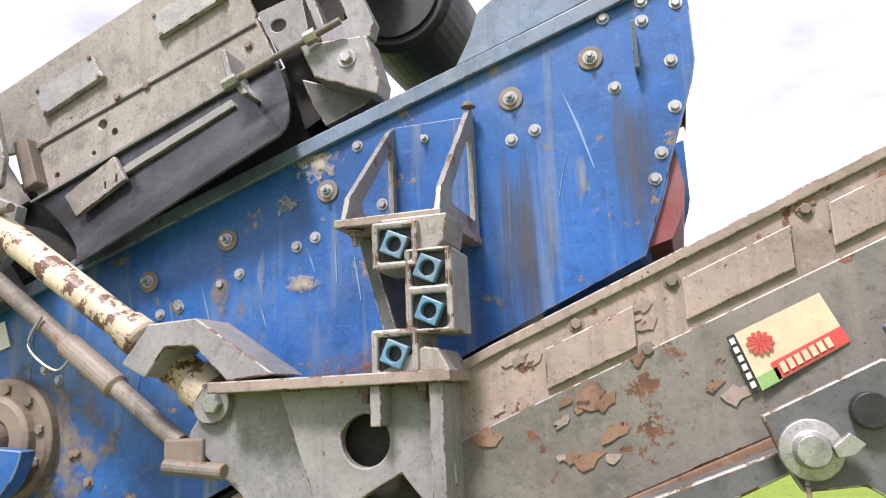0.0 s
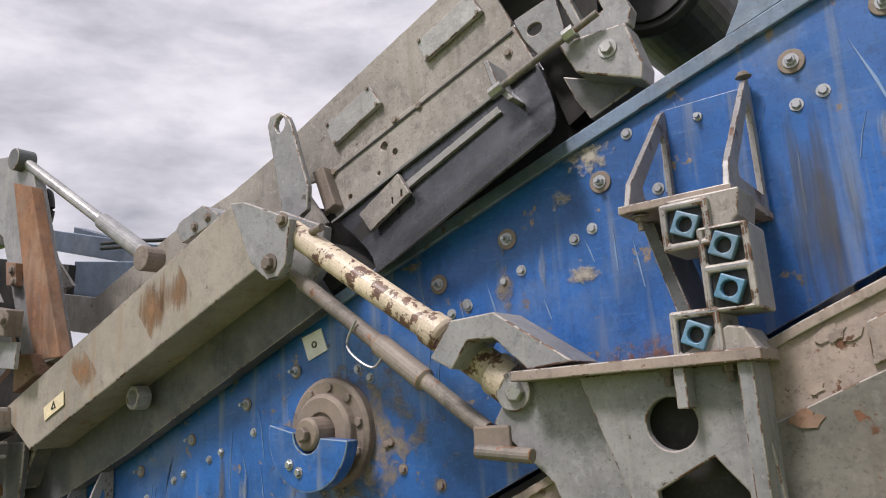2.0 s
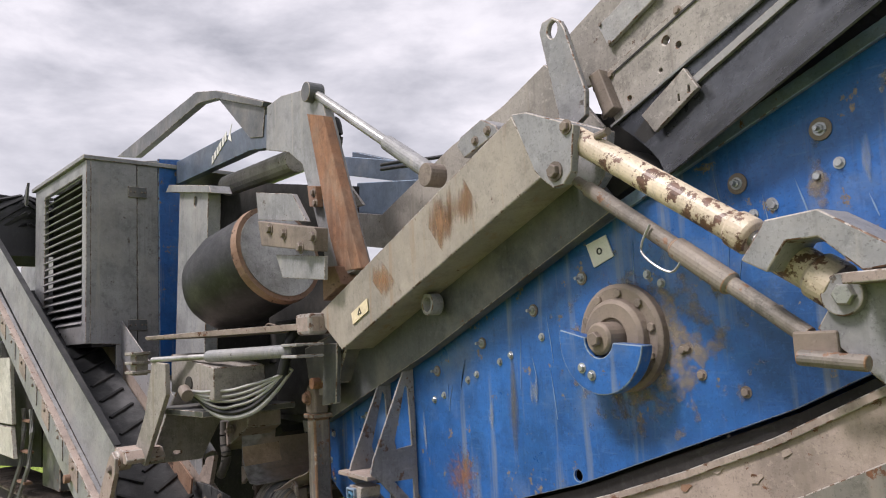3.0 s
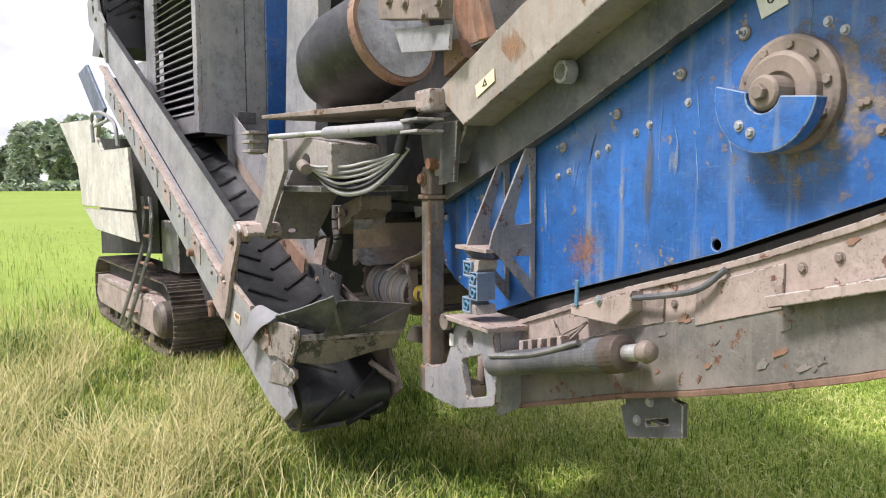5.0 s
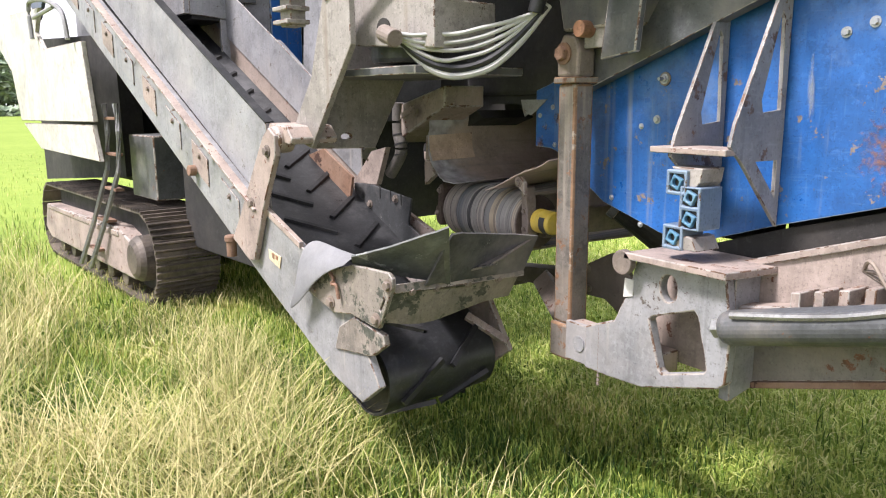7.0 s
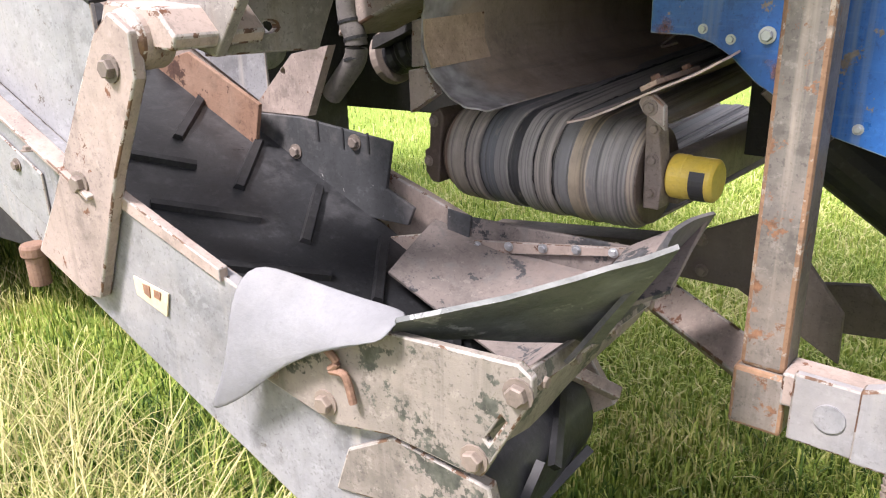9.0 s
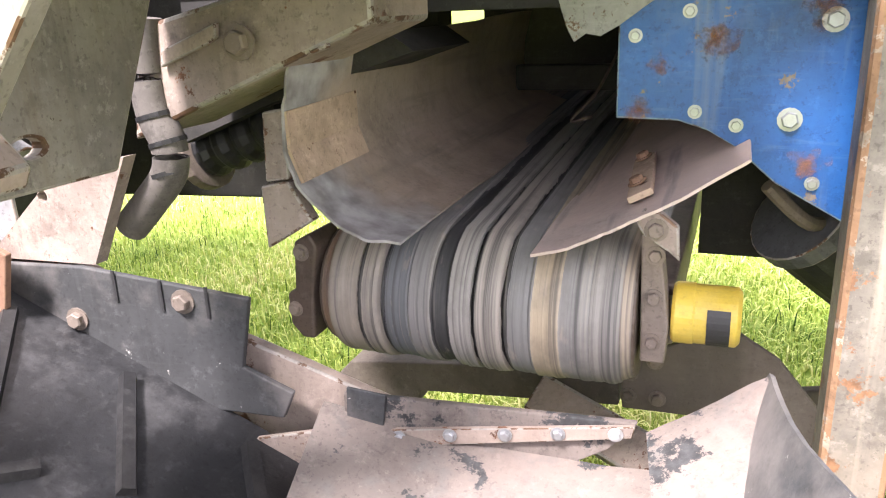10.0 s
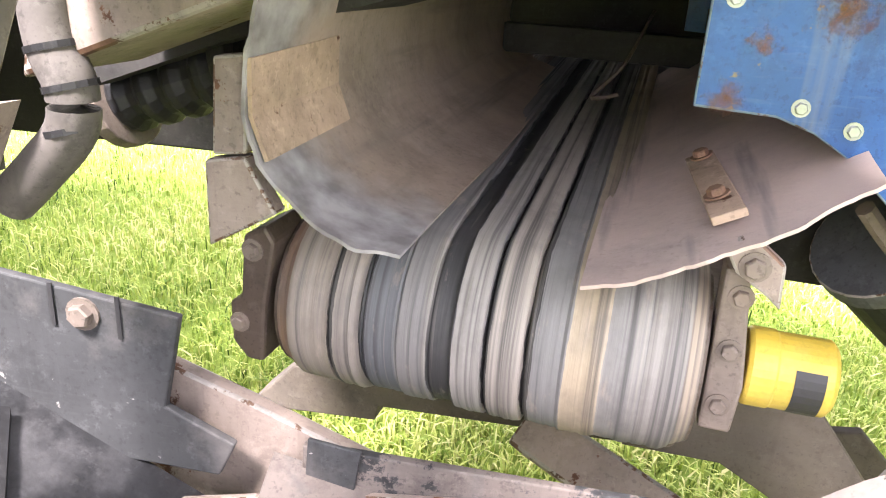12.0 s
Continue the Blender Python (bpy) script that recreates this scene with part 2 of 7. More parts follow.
wear_plate = surface("stained_wear_plate", (0.15, 0.128, 0.116), 0.8, dust=(0.2, 0.16, 0.142), dust_amount=0.5, chips=(0.055, 0.057, 0.06), chip_amount=0.62, chip_scale=7, streak=(0.12, 0.115, 0.11), streak_amount=0.45, bump=0.5)
# dusted brown steel, darkened to hold the shade below the drum
brown_shade = surface("shaded_brown_dusted_steel", (0.105, 0.088, 0.075), 0.85, dust=(0.17, 0.14, 0.115), dust_amount=0.45)
skirt_rubber = surface("weathered_skirt_rubber", (0.075, 0.083, 0.08), 0.6, dust=(0.2, 0.19, 0.17), dust_amount=0.3, chips=(0.27, 0.28, 0.27), chip_amount=0.35, chip_scale=9, streak=(0.19, 0.2, 0.195), streak_amount=0.55, streak_axis="x", bump=0.4)
bearing_steel = surface("oily_bearing_steel", (0.1, 0.075, 0.06), 0.55, metal=0.3, dust=(0.22, 0.18, 0.15), dust_amount=0.35)
post_steel = surface("scuffed_post_steel", (0.165, 0.148, 0.13), 0.6, grime=0.8, dust=(0.30, 0.245, 0.2), dust_amount=0.45, chips=(0.24, 0.125, 0.07), chip_amount=0.45, chip_scale=16,
                     streak=(0.36, 0.31, 0.25), streak_amount=0.3)
cream_paint = surface("cream_paint", (0.58, 0.49, 0.37), 0.5, chips=(0.17, 0.09, 0.06), chip_amount=0.75, dust=(0.35, 0.28, 0.22), dust_amount=0.35, chip_scale=13)
steel = surface("bare_steel", (0.42, 0.42, 0.41), 0.42, metal=0.75, dust=(0.25, 0.22, 0.19), dust_amount=0.35)
bolt_steel = surface("zinc_bolt", (0.42, 0.435, 0.45), 0.38, metal=0.6, dust=(0.35, 0.33, 0.3), dust_amount=0.3, bump=0.1, grime=0.2, scratch=0.1)
dirty_bolt = surface("grimy_bolt", (0.2, 0.165, 0.14), 0.7, metal=0.2, dust=(0.3, 0.24, 0.19), dust_amount=0.5)
mount_blue = surface("light_blue_insert", (0.09, 0.22, 0.34), 0.45, dust=(0.3, 0.31, 0.32), dust_amount=0.3)
red_paint = surface("dark_red_paint", (0.20, 0.045, 0.05), 0.6, dust=(0.3, 0.2, 0.19), dust_amount=0.4)
yellow_plastic = surface("yellow_cap_paint", (0.62, 0.45, 0.06), 0.45, dust=(0.55, 0.45, 0.2), dust_amount=0.3, bump=0.1, grime=0.2, scratch=0.1)
white_cloth = surface("white_felt", (0.19, 0.193, 0.2), 0.95, dust=(0.235, 0.23, 0.22), dust_amount=0.3, bump=0.7, fine=120, grime=0.1, scratch=0)
cream_label = surface("cream_sticker", (0.62, 0.53, 0.36), 0.5, dust=(0.45, 0.38, 0.28), dust_amount=0.4, bump=0.05, grime=0.2, scratch=0.1)
red_label = surface("red_sticker", (0.55, 0.07, 0.06), 0.5, dust=(0.5, 0.35, 0.25), dust_amount=0.25, bump=0.05, grime=0.2, scratch=0.1)
green_label = surface("green_sticker", (0.25, 0.42, 0.16), 0.5, bump=0.05, grime=0.2, scratch=0.1)
ink = surface("black_ink", (0.03, 0.03, 0.032), 0.5, bump=0.0, grime=0.2, scratch=0.1)
white_label = surface("white_label", (0.68, 0.67, 0.63), 0.5, dust=(0.5, 0.46, 0.4), dust_amount=0.2, bump=0.05, grime=0.2, scratch=0.1)
hose_grey = surface("grey_hose", (0.4, 0.4, 0.385), 0.6, dust=(0.42, 0.38, 0.33), dust_amount=0.3, grime=0.2, scratch=0.1)
white_body = surface("off_white_panel", (0.52, 0.50, 0.455), 0.55, dust=(0.42, 0.38, 0.32), dust_amount=0.35, streak=(0.33, 0.3, 0.25), streak_amount=0.2)
track_steel = surface("track_shoe_steel", (0.095, 0.08, 0.068), 0.6, metal=0.3, dust=(0.27, 0.22, 0.175), dust_amount=0.45, chips=(0.3, 0.28, 0.26), chip_amount=0.1)
# near-black that puts deep shade into gaps, undersides and interiors by colour
shade_black = surface("near_black_shade", (0.02, 0.019, 0.018), 0.8, dust=(0.06, 0.052, 0.045), dust_amount=0.35)


BANDS = [(0.0, (0.2, 0.13, 0.09)), (0.03, (0.27, 0.235, 0.2)), (0.14, (0.05, 0.048, 0.045)), (0.155, (0.27, 0.24, 0.21)),
         (0.215, (0.04, 0.042, 0.045)), (0.235, (0.12, 0.127, 0.135)), (0.32, (0.2, 0.195, 0.19)), (0.39, (0.035, 0.036, 0.038)),
         (0.45, (0.3, 0.285, 0.265)), (0.52, (0.03, 0.03, 0.03)), (0.535, (0.33, 0.3, 0.265)), (0.615, (0.03, 0.03, 0.03)),
         (0.635, (0.2, 0.2, 0.195)), (0.71, (0.4, 0.33, 0.235)), (0.79, (0.23, 0.225, 0.215)), (0.88, (0.29, 0.275, 0.255)), (0.965, (0.36, 0.3, 0.235))]


def stripe_belt(x0, x1):
    """Belt wrapped round a drum: worn bands along the drum's length, with fine streaks and smudges."""
    m = bpy.data.materials.new("worn_striped_belt")
    m.use_nodes = True
    nt = m.node_tree
    bsdf = nt.nodes["Principled BSDF"]
    geo = nt.nodes.new("ShaderNodeNewGeometry")

    def noise_tex(scale, detail, squeeze):
        mp = nt.nodes.new("ShaderNodeMapping")
        mp.inputs["Scale"].default_value = squeeze
        nt.links.new(geo.outputs["Position"], mp.inputs["Vector"])
        n = nt.nodes.new("ShaderNodeTexNoise")
        n.inputs["Scale"].default_value, n.inputs["Detail"].default_value, n.inputs["Roughness"].default_value = scale, detail, 0.65
        nt.links.new(mp.outputs[0], n.inputs["Vector"])
        return n.outputs["Fac"]

    sep = nt.nodes.new("ShaderNodeSeparateXYZ")
    nt.links.new(geo.outputs["Position"], sep.inputs[0])
    span_ = nt.nodes.new("ShaderNodeMapRange")
    span_.inputs["From Min"].default_value, span_.inputs["From Max"].default_value = x0, x1
    nt.links.new(sep.outputs["X"], span_.inputs["Value"])
    wob = nt.nodes.new("ShaderNodeMath")
    wob.operation = "MULTIPLY_ADD"
    wob.inputs[1].default_value = 0.016
    nt.links.new(noise_tex(9, 5, (1, 1, 1)), wob.inputs[0])
    nt.links.new(span_.outputs[0], wob.inputs[2])
    stops = []
    for (p, c), (q, _) in zip(BANDS, BANDS[1:] + [(1.0, None)]):
        stops.append((p + 0.012, c))
    r = ramp(nt, stops)
    for e in r.color_ramp.elements[:]:
        e.position = min(1.0, e.position)
    r.color_ramp.interpolation = "CONSTANT"
    nt.links.new(wob.outputs[0], r.inputs["Fac"])
    col = r.outputs["Color"]
    for fac, tone, lo, hi, amount in ((noise_tex(70, 4, (1, 0.012, 0.012)), (0.05, 0.05, 0.052), 0.5, 0.66, 0.75),
                                      (noise_tex(45, 4, (1, 0.02, 0.02)), (0.42, 0.385, 0.33), 0.56, 0.7, 0.5),
                                      (noise_tex(8, 8, (1, 0.7, 0.7)), (0.09, 0.088, 0.085), 0.5, 0.7, 0.55),
                                      (noise_tex(30, 6, (1, 0.35, 0.35)), (0.4, 0.33, 0.27), 0.6, 0.72, 0.5)):
        k = ramp(nt, [(lo, (0, 0, 0)), (hi, grey(amount))])
        nt.links.new(fac, k.inputs["Fac"])
        x = nt.nodes.new("ShaderNodeMix")
        x.data_type = "RGBA"
        nt.links.new(k.outputs["Color"], x.inputs["Factor"])
        nt.links.new(col, x.inputs["A"])
        x.inputs["B"].default_value = (*tone, 1)
        col = x.outputs["Result"]
    nt.links.new(col, bsdf.inputs["Base Color"])
    bsdf.inputs["Roughness"].default_value = 0.6
    b = nt.nodes.new("ShaderNodeBump")
    b.inputs["Strength"].default_value, b.inputs["Distance"].default_value = 0.5, 0.005
    nt.links.new(noise_tex(60, 5, (1, 0.05, 0.05)), b.inputs["Height"])
    nt.links.new(b.outputs[0], bsdf.inputs["Normal"])
    return m


belt_mat = stripe_belt(-5.09, -4.50)


def plant(name, stops, rough=0.6, transmission=0.25):
    m = bpy.data.materials.new(name)
    m.use_nodes = True
    nt = m.node_tree
    bsdf = nt.nodes["Principled BSDF"]
    geo = nt.nodes.new("ShaderNodeNewGeometry")
    r = ramp(nt, stops)
    big = nt.nodes.new("ShaderNodeTexNoise")
    big.inputs["Scale"].default_value, big.inputs["Detail"].default_value = 0.9, 3
    nt.links.new(geo.outputs["Position"], big.inputs["Vector"])
    add = nt.nodes.new("ShaderNodeMath")
    add.operation = "MULTIPLY_ADD"
    add.inputs[1].default_value = 0.8
    nt.links.new(geo.outputs["Random Per Island"], add.inputs[0])
    sub = nt.nodes.new("ShaderNodeMath")
    sub.operation = "MULTIPLY_ADD"
    sub.inputs[1].default_value, sub.inputs[2].default_value = 1.3, -0.52
    nt.links.new(big.outputs["Fac"], sub.inputs[0])
    nt.links.new(sub.outputs[0], add.inputs[2])
    nt.links.new(add.outputs[0], r.inputs["Fac"])
    nt.links.new(r.outputs["Color"], bsdf.inputs["Base Color"])
    bsdf.inputs["Roughness"].default_value = rough
    bsdf.inputs["Specular IOR Level"].default_value = 0.25
    tr = nt.nodes.new("ShaderNodeBsdfTranslucent")
    nt.links.new(r.outputs["Color"], tr.inputs["Color"])
    mx = nt.nodes.new("ShaderNodeMixShader")
    mx.inputs[0].default_value = transmission
    nt.links.new(bsdf.outputs[0], mx.inputs[1])
    nt.links.new(tr.outputs[0], mx.inputs[2])
    nt.links.new(mx.outputs[0], nt.nodes["Material Output"].inputs["Surface"])
    return m


grass_mat = plant("meadow_grass", [(0.1, (0.028, 0.07, 0.012)), (0.35, (0.11, 0.19, 0.028)), (0.6, (0.27, 0.35, 0.065)), (0.8, (0.42, 0.46, 0.11)), (0.97, (0.66, 0.6, 0.26))])
# mown grass, brightened in colour to stand in for sun behind the machine
sunlit_mown_mat = plant("sunlit_mown_grass", [(0.1, (0.16, 0.26, 0.04)), (0.4, (0.36, 0.46, 0.09)), (0.7, (0.55, 0.6, 0.18)), (0.95, (0.75, 0.7, 0.36))], 0.6, 0.35)
dry_grass_mat = plant("dry_grass", [(0.1, (0.2, 0.25, 0.06)), (0.4, (0.42, 0.39, 0.16)), (0.9, (0.68, 0.6, 0.32))])
# leaf greens lightened and greyed to hold the haze of distance
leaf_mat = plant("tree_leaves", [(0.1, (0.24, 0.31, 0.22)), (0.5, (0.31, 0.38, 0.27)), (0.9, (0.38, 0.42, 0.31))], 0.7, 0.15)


def ground_material():
    m = bpy.data.materials.new("meadow_ground")
    m.use_nodes = True
    nt = m.node_tree
    bsdf = nt.nodes["Principled BSDF"]
    geo = nt.nodes.new("ShaderNodeNewGeometry")
    out = None
    for scale, stops in ((0.12, [(0.35, (0.17, 0.27, 0.035)), (0.65, (0.25, 0.35, 0.06))]), (2.2, [(0.35, (0.14, 0.23, 0.035)), (0.7, (0.32, 0.38, 0.09))]),
                         (28, [(0.3, (0.04, 0.06, 0.014)), (0.7, (0.24, 0.29, 0.07))])):
        n = nt.nodes.new("ShaderNodeTexNoise")
        n.inputs["Scale"].default_value, n.inputs["Detail"].default_value = scale, 8
        nt.links.new(geo.outputs["Position"], n.inputs["Vector"])
        r = ramp(nt, stops)
        nt.links.new(n.outputs["Fac"], r.inputs["Fac"])
        if out is None:
            out = r.outputs["Color"]
        else:
            x = nt.nodes.new("ShaderNodeMix")
            x.data_type = "RGBA"
            x.inputs["Factor"].default_value = 0.4
            nt.links.new(out, x.inputs["A"])
            nt.links.new(r.outputs["Color"], x.inputs["B"])
            out = x.outputs["Result"]
    nt.links.new(out, bsdf.inputs["Base Color"])
    bsdf.inputs["Roughness"].default_value = 0.95
    bsdf.inputs["Specular IOR Level"].default_value = 0.1
    return m


ground_mat = ground_material()


def stain(name, colour, strength=0.8, scale=14.0, tall=1.0):
    """A soft-edged stain: fades out to the rim of its sheet and breaks up in spots."""
    m = surface(name, colour, 0.85, bump=0.0, scratch=0, grime=0.4)
    nt = m.node_tree
    tc = nt.nodes.new("ShaderNodeTexCoord")
    off = nt.nodes.new("ShaderNodeVectorMath")
    off.operation = "SUBTRACT"
    off.inputs[1].default_value = (0.5, 0.5, 0.5)
    sc = nt.nodes.new("ShaderNodeVectorMath")
    sc.operation = "MULTIPLY"
    sc.inputs[1].default_value = (2, 0, 2)
    ln = nt.nodes.new("ShaderNodeVectorMath")
    ln.operation = "LENGTH"
    nz_ = nt.nodes.new("ShaderNodeTexNoise")
    nz_.inputs["Scale"].default_value, nz_.inputs["Detail"].default_value, nz_.inputs["Roughness"].default_value = scale, 8, 0.7
    geo = nt.nodes.new("ShaderNodeNewGeometry")
    squash = nt.nodes.new("ShaderNodeMapping")
    squash.inputs["Scale"].default_value = (1, 1, tall)
    nt.links.new(geo.outputs["Position"], squash.inputs["Vector"])
    nt.links.new(squash.outputs[0], nz_.inputs["Vector"])
    nt.links.new(tc.outputs["Generated"], off.inputs[0])
    nt.links.new(off.outputs[0], sc.inputs[0])
    nt.links.new(sc.outputs[0], ln.inputs[0])
    add = nt.nodes.new("ShaderNodeMath")
    add.operation = "MULTIPLY_ADD"
    add.inputs[1].default_value = 3.0
    nt.links.new(nz_.outputs["Fac"], add.inputs[0])
    inv = nt.nodes.new("ShaderNodeMath")
    inv.operation = "MULTIPLY_ADD"
    inv.inputs[1].default_value, inv.inputs[2].default_value = -1.0, -0.85
    nt.links.new(ln.outputs["Value"], inv.inputs[0])
    nt.links.new(inv.outputs[0], add.inputs[2])
    r = ramp(nt, [(0.0, (0, 0, 0)), (0.75, grey(strength))])
    nt.links.new(add.outputs[0], r.inputs["Fac"])
    nt.links.new(r.outputs["Color"], nt.nodes["Principled BSDF"].inputs["Alpha"])
    return m


mud_stain = stain("dried_mud_stain", (0.25, 0.215, 0.18))
rust_stain = stain("rust_stain", (0.27, 0.125, 0.06), 0.5, 55)
grime_stain = stain("dark_grime_run", (0.13, 0.13, 0.12), 0.42, 16, 0.06)
scraped_stain = stain("scraped_primer", (0.40, 0.37, 0.33), 0.9, 30)
pale_smear = stain("pale_smear", (0.28, 0.33, 0.4), 0.55, 40, 0.12)
rust_run_mat = stain("rust_run", (0.30, 0.17, 0.09), 0.85, 9, 0.12)
pale_paint = surface("scraped_blue_paint", (0.16, 0.26, 0.42), 0.6, bump=0.0, scratch=0, grime=0.2)
hose_brown = surface("dusty_brown_hose", (0.10, 0.09, 0.083), 0.75, dust=(0.2, 0.17, 0.145), dust_amount=0.4)


# edge wear; the pale grey and blue also paint highlights along bevels
edge_grey = surface("worn_bare_edge", (0.36, 0.33, 0.3), 0.55, metal=0.2, chips=(0.16, 0.09, 0.055), chip_amount=0.8, chip_scale=18, grime=0.5)
edge_blue = surface("worn_blue_edge", (0.2, 0.27, 0.36), 0.5, chips=(0.17, 0.11, 0.08), chip_amount=0.6, chip_scale=20, grime=0.4)
edge_rust = surface("rusted_edge", (0.24, 0.14, 0.08), 0.8, chips=(0.36, 0.3, 0.24), chip_amount=0.6, chip_scale=22, grime=0.5)
WORN_EDGE = {m.name: edge_grey for m in (grey_paint, beige_paint, boom_paint, frame_paint, olive_grey, dark_grey, pale_panel, worn_gusset, white_body, mossy_frame)}
WORN_EDGE.update({blue_paint.name: edge_blue, grey_blue.name: edge_blue, slate.name: edge_blue, post_steel.name: edge_rust})


# ---- mesh helpers ----
def thing(name, label, category, group="", parent=None, kind=""):
    ob = new(name)
    ob.empty_display_size = 0.1
    return tagged(ob, label, category, group, kind)


def part(name, bm, material, parent, label="", bevel=0.0, smooth=False, kind=""):
    me = bpy.data.meshes.new(name)
    bmesh.ops.recalc_face_normals(bm, faces=bm.faces)
    bm.to_mesh(me)
    bm.free()
    me.materials.append(material)
    if smooth:
        for p in me.polygons:
            p.use_smooth = True
    ob = new(name, me)
    ob.parent = parent
    if label:
        ob["label"] = label
    if kind:
        ob["kind"] = kind
    if bevel:
        mod = ob.modifiers.new("edge", "BEVEL")
        if material.name in WORN_EDGE:
            me.materials.append(WORN_EDGE[material.name])
            mod.material = 1
        mod.width, mod.segments, mod.limit_method, mod.angle_limit = bevel, 2, "ANGLE", radians(38)
    if smooth:
        me.set_sharp_from_angle(angle=radians(40))
    return ob


def prism(poly, a, b, axis="y", holes=(), bm=None):
    """A flat outline in the two other axes, extruded along one axis from a to b, with holes through it."""
    bm = bm or bmesh.new()

    def place(p, d):
        return {"y": (p[0], d, p[1]), "x": (d, p[0], p[1]), "z": (p[0], p[1], d)}[axis]

    loops = [list(poly), *[list(h) for h in holes]]
    front, back, edges = [], [], []
    for lp in loops:
        fv = [bm.verts.new(place(p, a)) for p in lp]
        front.append(fv)
        edges += [bm.edges.new((fv[i], fv[(i + 1) % len(fv)])) for i in range(len(fv))]
    if len(loops) == 1:
        faces = [bm.faces.new(front[0])]
    else:
        res = bmesh.ops.triangle_fill(bm, use_beauty=True, use_dissolve=False, edges=edges)
        faces = [g for g in res["geom"] if isinstance(g, bmesh.types.BMFace)]
    twin = {}
    for lp, fv in zip(loops, front):
        bv = [bm.verts.new(place(p, b)) for p in lp]
        back.append(bv)
        twin.update(zip(fv, bv))
    for f in faces:
        bm.faces.new([twin[v] for v in reversed(f.verts)])
    for fv, bv in zip(front, back):
        n = len(fv)
        for i in range(n):
            bm.faces.new((fv[i], fv[(i + 1) % n], bv[(i + 1) % n], bv[i]))
    return bm


def box(x0, x1, y0, y1, z0, z1, bm=None):
    return prism([(x0, z0), (x1, z0), (x1, z1), (x0, z1)], y0, y1, "y", bm=bm)


def circle(cx, cz, r, n=20, squash=1.0):
    return [(cx + r * math.cos(2 * math.pi * i / n), cz + r * squash * math.sin(2 * math.pi * i / n)) for i in range(n)]


def along(p, q):
    d = Vector(q) - Vector(p)
    return Matrix.Translation(p) @ d.to_track_quat("Z", "Y").to_matrix().to_4x4(), d.length


def lathe(profile, p, q, n=24, bm=None):
    """Turn (distance along p to q, radius) pairs round that line."""
    bm = bm or bmesh.new()
    m, _ = along(p, q)
    rings = []
    for h, r in profile:
        rings.append([bm.verts.new(m @ Vector((r * math.cos(2 * math.pi * i / n), r * math.sin(2 * math.pi * i / n), h))) for i in range(n)])
    for a, b in zip(rings, rings[1:]):
        for i in range(n):
            bm.faces.new((a[i], a[(i + 1) % n], b[(i + 1) % n], b[i]))
    bm.faces.new(rings[0][::-1])
    bm.faces.new(rings[-1])
    return bm


def rod(p, q, r, n=16, r2=None, bm=None):
    _, ln = along(p, q)
    return lathe([(0, r), (ln, r if r2 is None else r2)], p, q, n, bm)


def pipe(points, r, n=8, bm=None, steps=6):
    """A hose through the points, smoothed."""
    pts = [Vector(p) for p in points]
    fine = []
    for i in range(len(pts) - 1):
        p0, p1, p2, p3 = pts[max(i - 1, 0)], pts[i], pts[i + 1], pts[min(i + 2, len(pts) - 1)]
        for s in range(steps):
            t = s / steps
            fine.append(0.5 * ((2 * p1) + (p2 - p0) * t + (2 * p0 - 5 * p1 + 4 * p2 - p3) * t * t + (3 * p1 - p0 - 3 * p2 + p3) * t ** 3))
    fine.append(pts[-1])
    bm = bm or bmesh.new()
    rings = []
    for i, p in enumerate(fine):
        d = (fine[min(i + 1, len(fine) - 1)] - fine[max(i - 1, 0)]).normalized()
        m = Matrix.Translation(p) @ d.to_track_quat("Z", "Y").to_matrix().to_4x4()
        rings.append([bm.verts.new(m @ Vector((r * math.cos(2 * math.pi * k / n), r * math.sin(2 * math.pi * k / n), 0))) for k in range(n)])
    for a, b in zip(rings, rings[1:]):
        for k in range(n):
            bm.faces.new((a[k], a[(k + 1) % n], b[(k + 1) % n], b[k]))
    bm.faces.new(rings[0][::-1])
    bm.faces.new(rings[-1])
    return bm


def sheet(rows, thick, bm=None):
    """A bent sheet through a grid of points, with thickness along its normal."""
    bm = bm or bmesh.new()
    g = [[Vector(p) for p in r] for r in rows]
    nr, nc = len(g), len(g[0])
    top, bot = [], []
    for i in range(nr):
        tr, br = [], []
        for j in range(nc):
            du = g[min(i + 1, nr - 1)][j] - g[max(i - 1, 0)][j]
            dv = g[i][min(j + 1, nc - 1)] - g[i][max(j - 1, 0)]
            n = du.cross(dv).normalized() * thick / 2
            tr.append(bm.verts.new(g[i][j] + n))
            br.append(bm.verts.new(g[i][j] - n))
        top.append(tr)
        bot.append(br)
    for i in range(nr - 1):
        for j in range(nc - 1):
            bm.faces.new((top[i][j], top[i][j + 1], top[i + 1][j + 1], top[i + 1][j]))
            bm.faces.new((bot[i + 1][j], bot[i + 1][j + 1], bot[i][j + 1], bot[i][j]))
    rim = [(i, 0) for i in range(nr)] + [(nr - 1, j) for j in range(1, nc)] + [(i, nc - 1) for i in range(nr - 2, -1, -1)] + [(0, j) for j in range(nc - 2, 0, -1)]
    for (a, b), (c, d) in zip(rim, rim[1:] + rim[:1]):
        bm.faces.new((top[a][b], top[c][d], bot[c][d], bot[a][b]))
    return bm


BOLT_MESH = {}


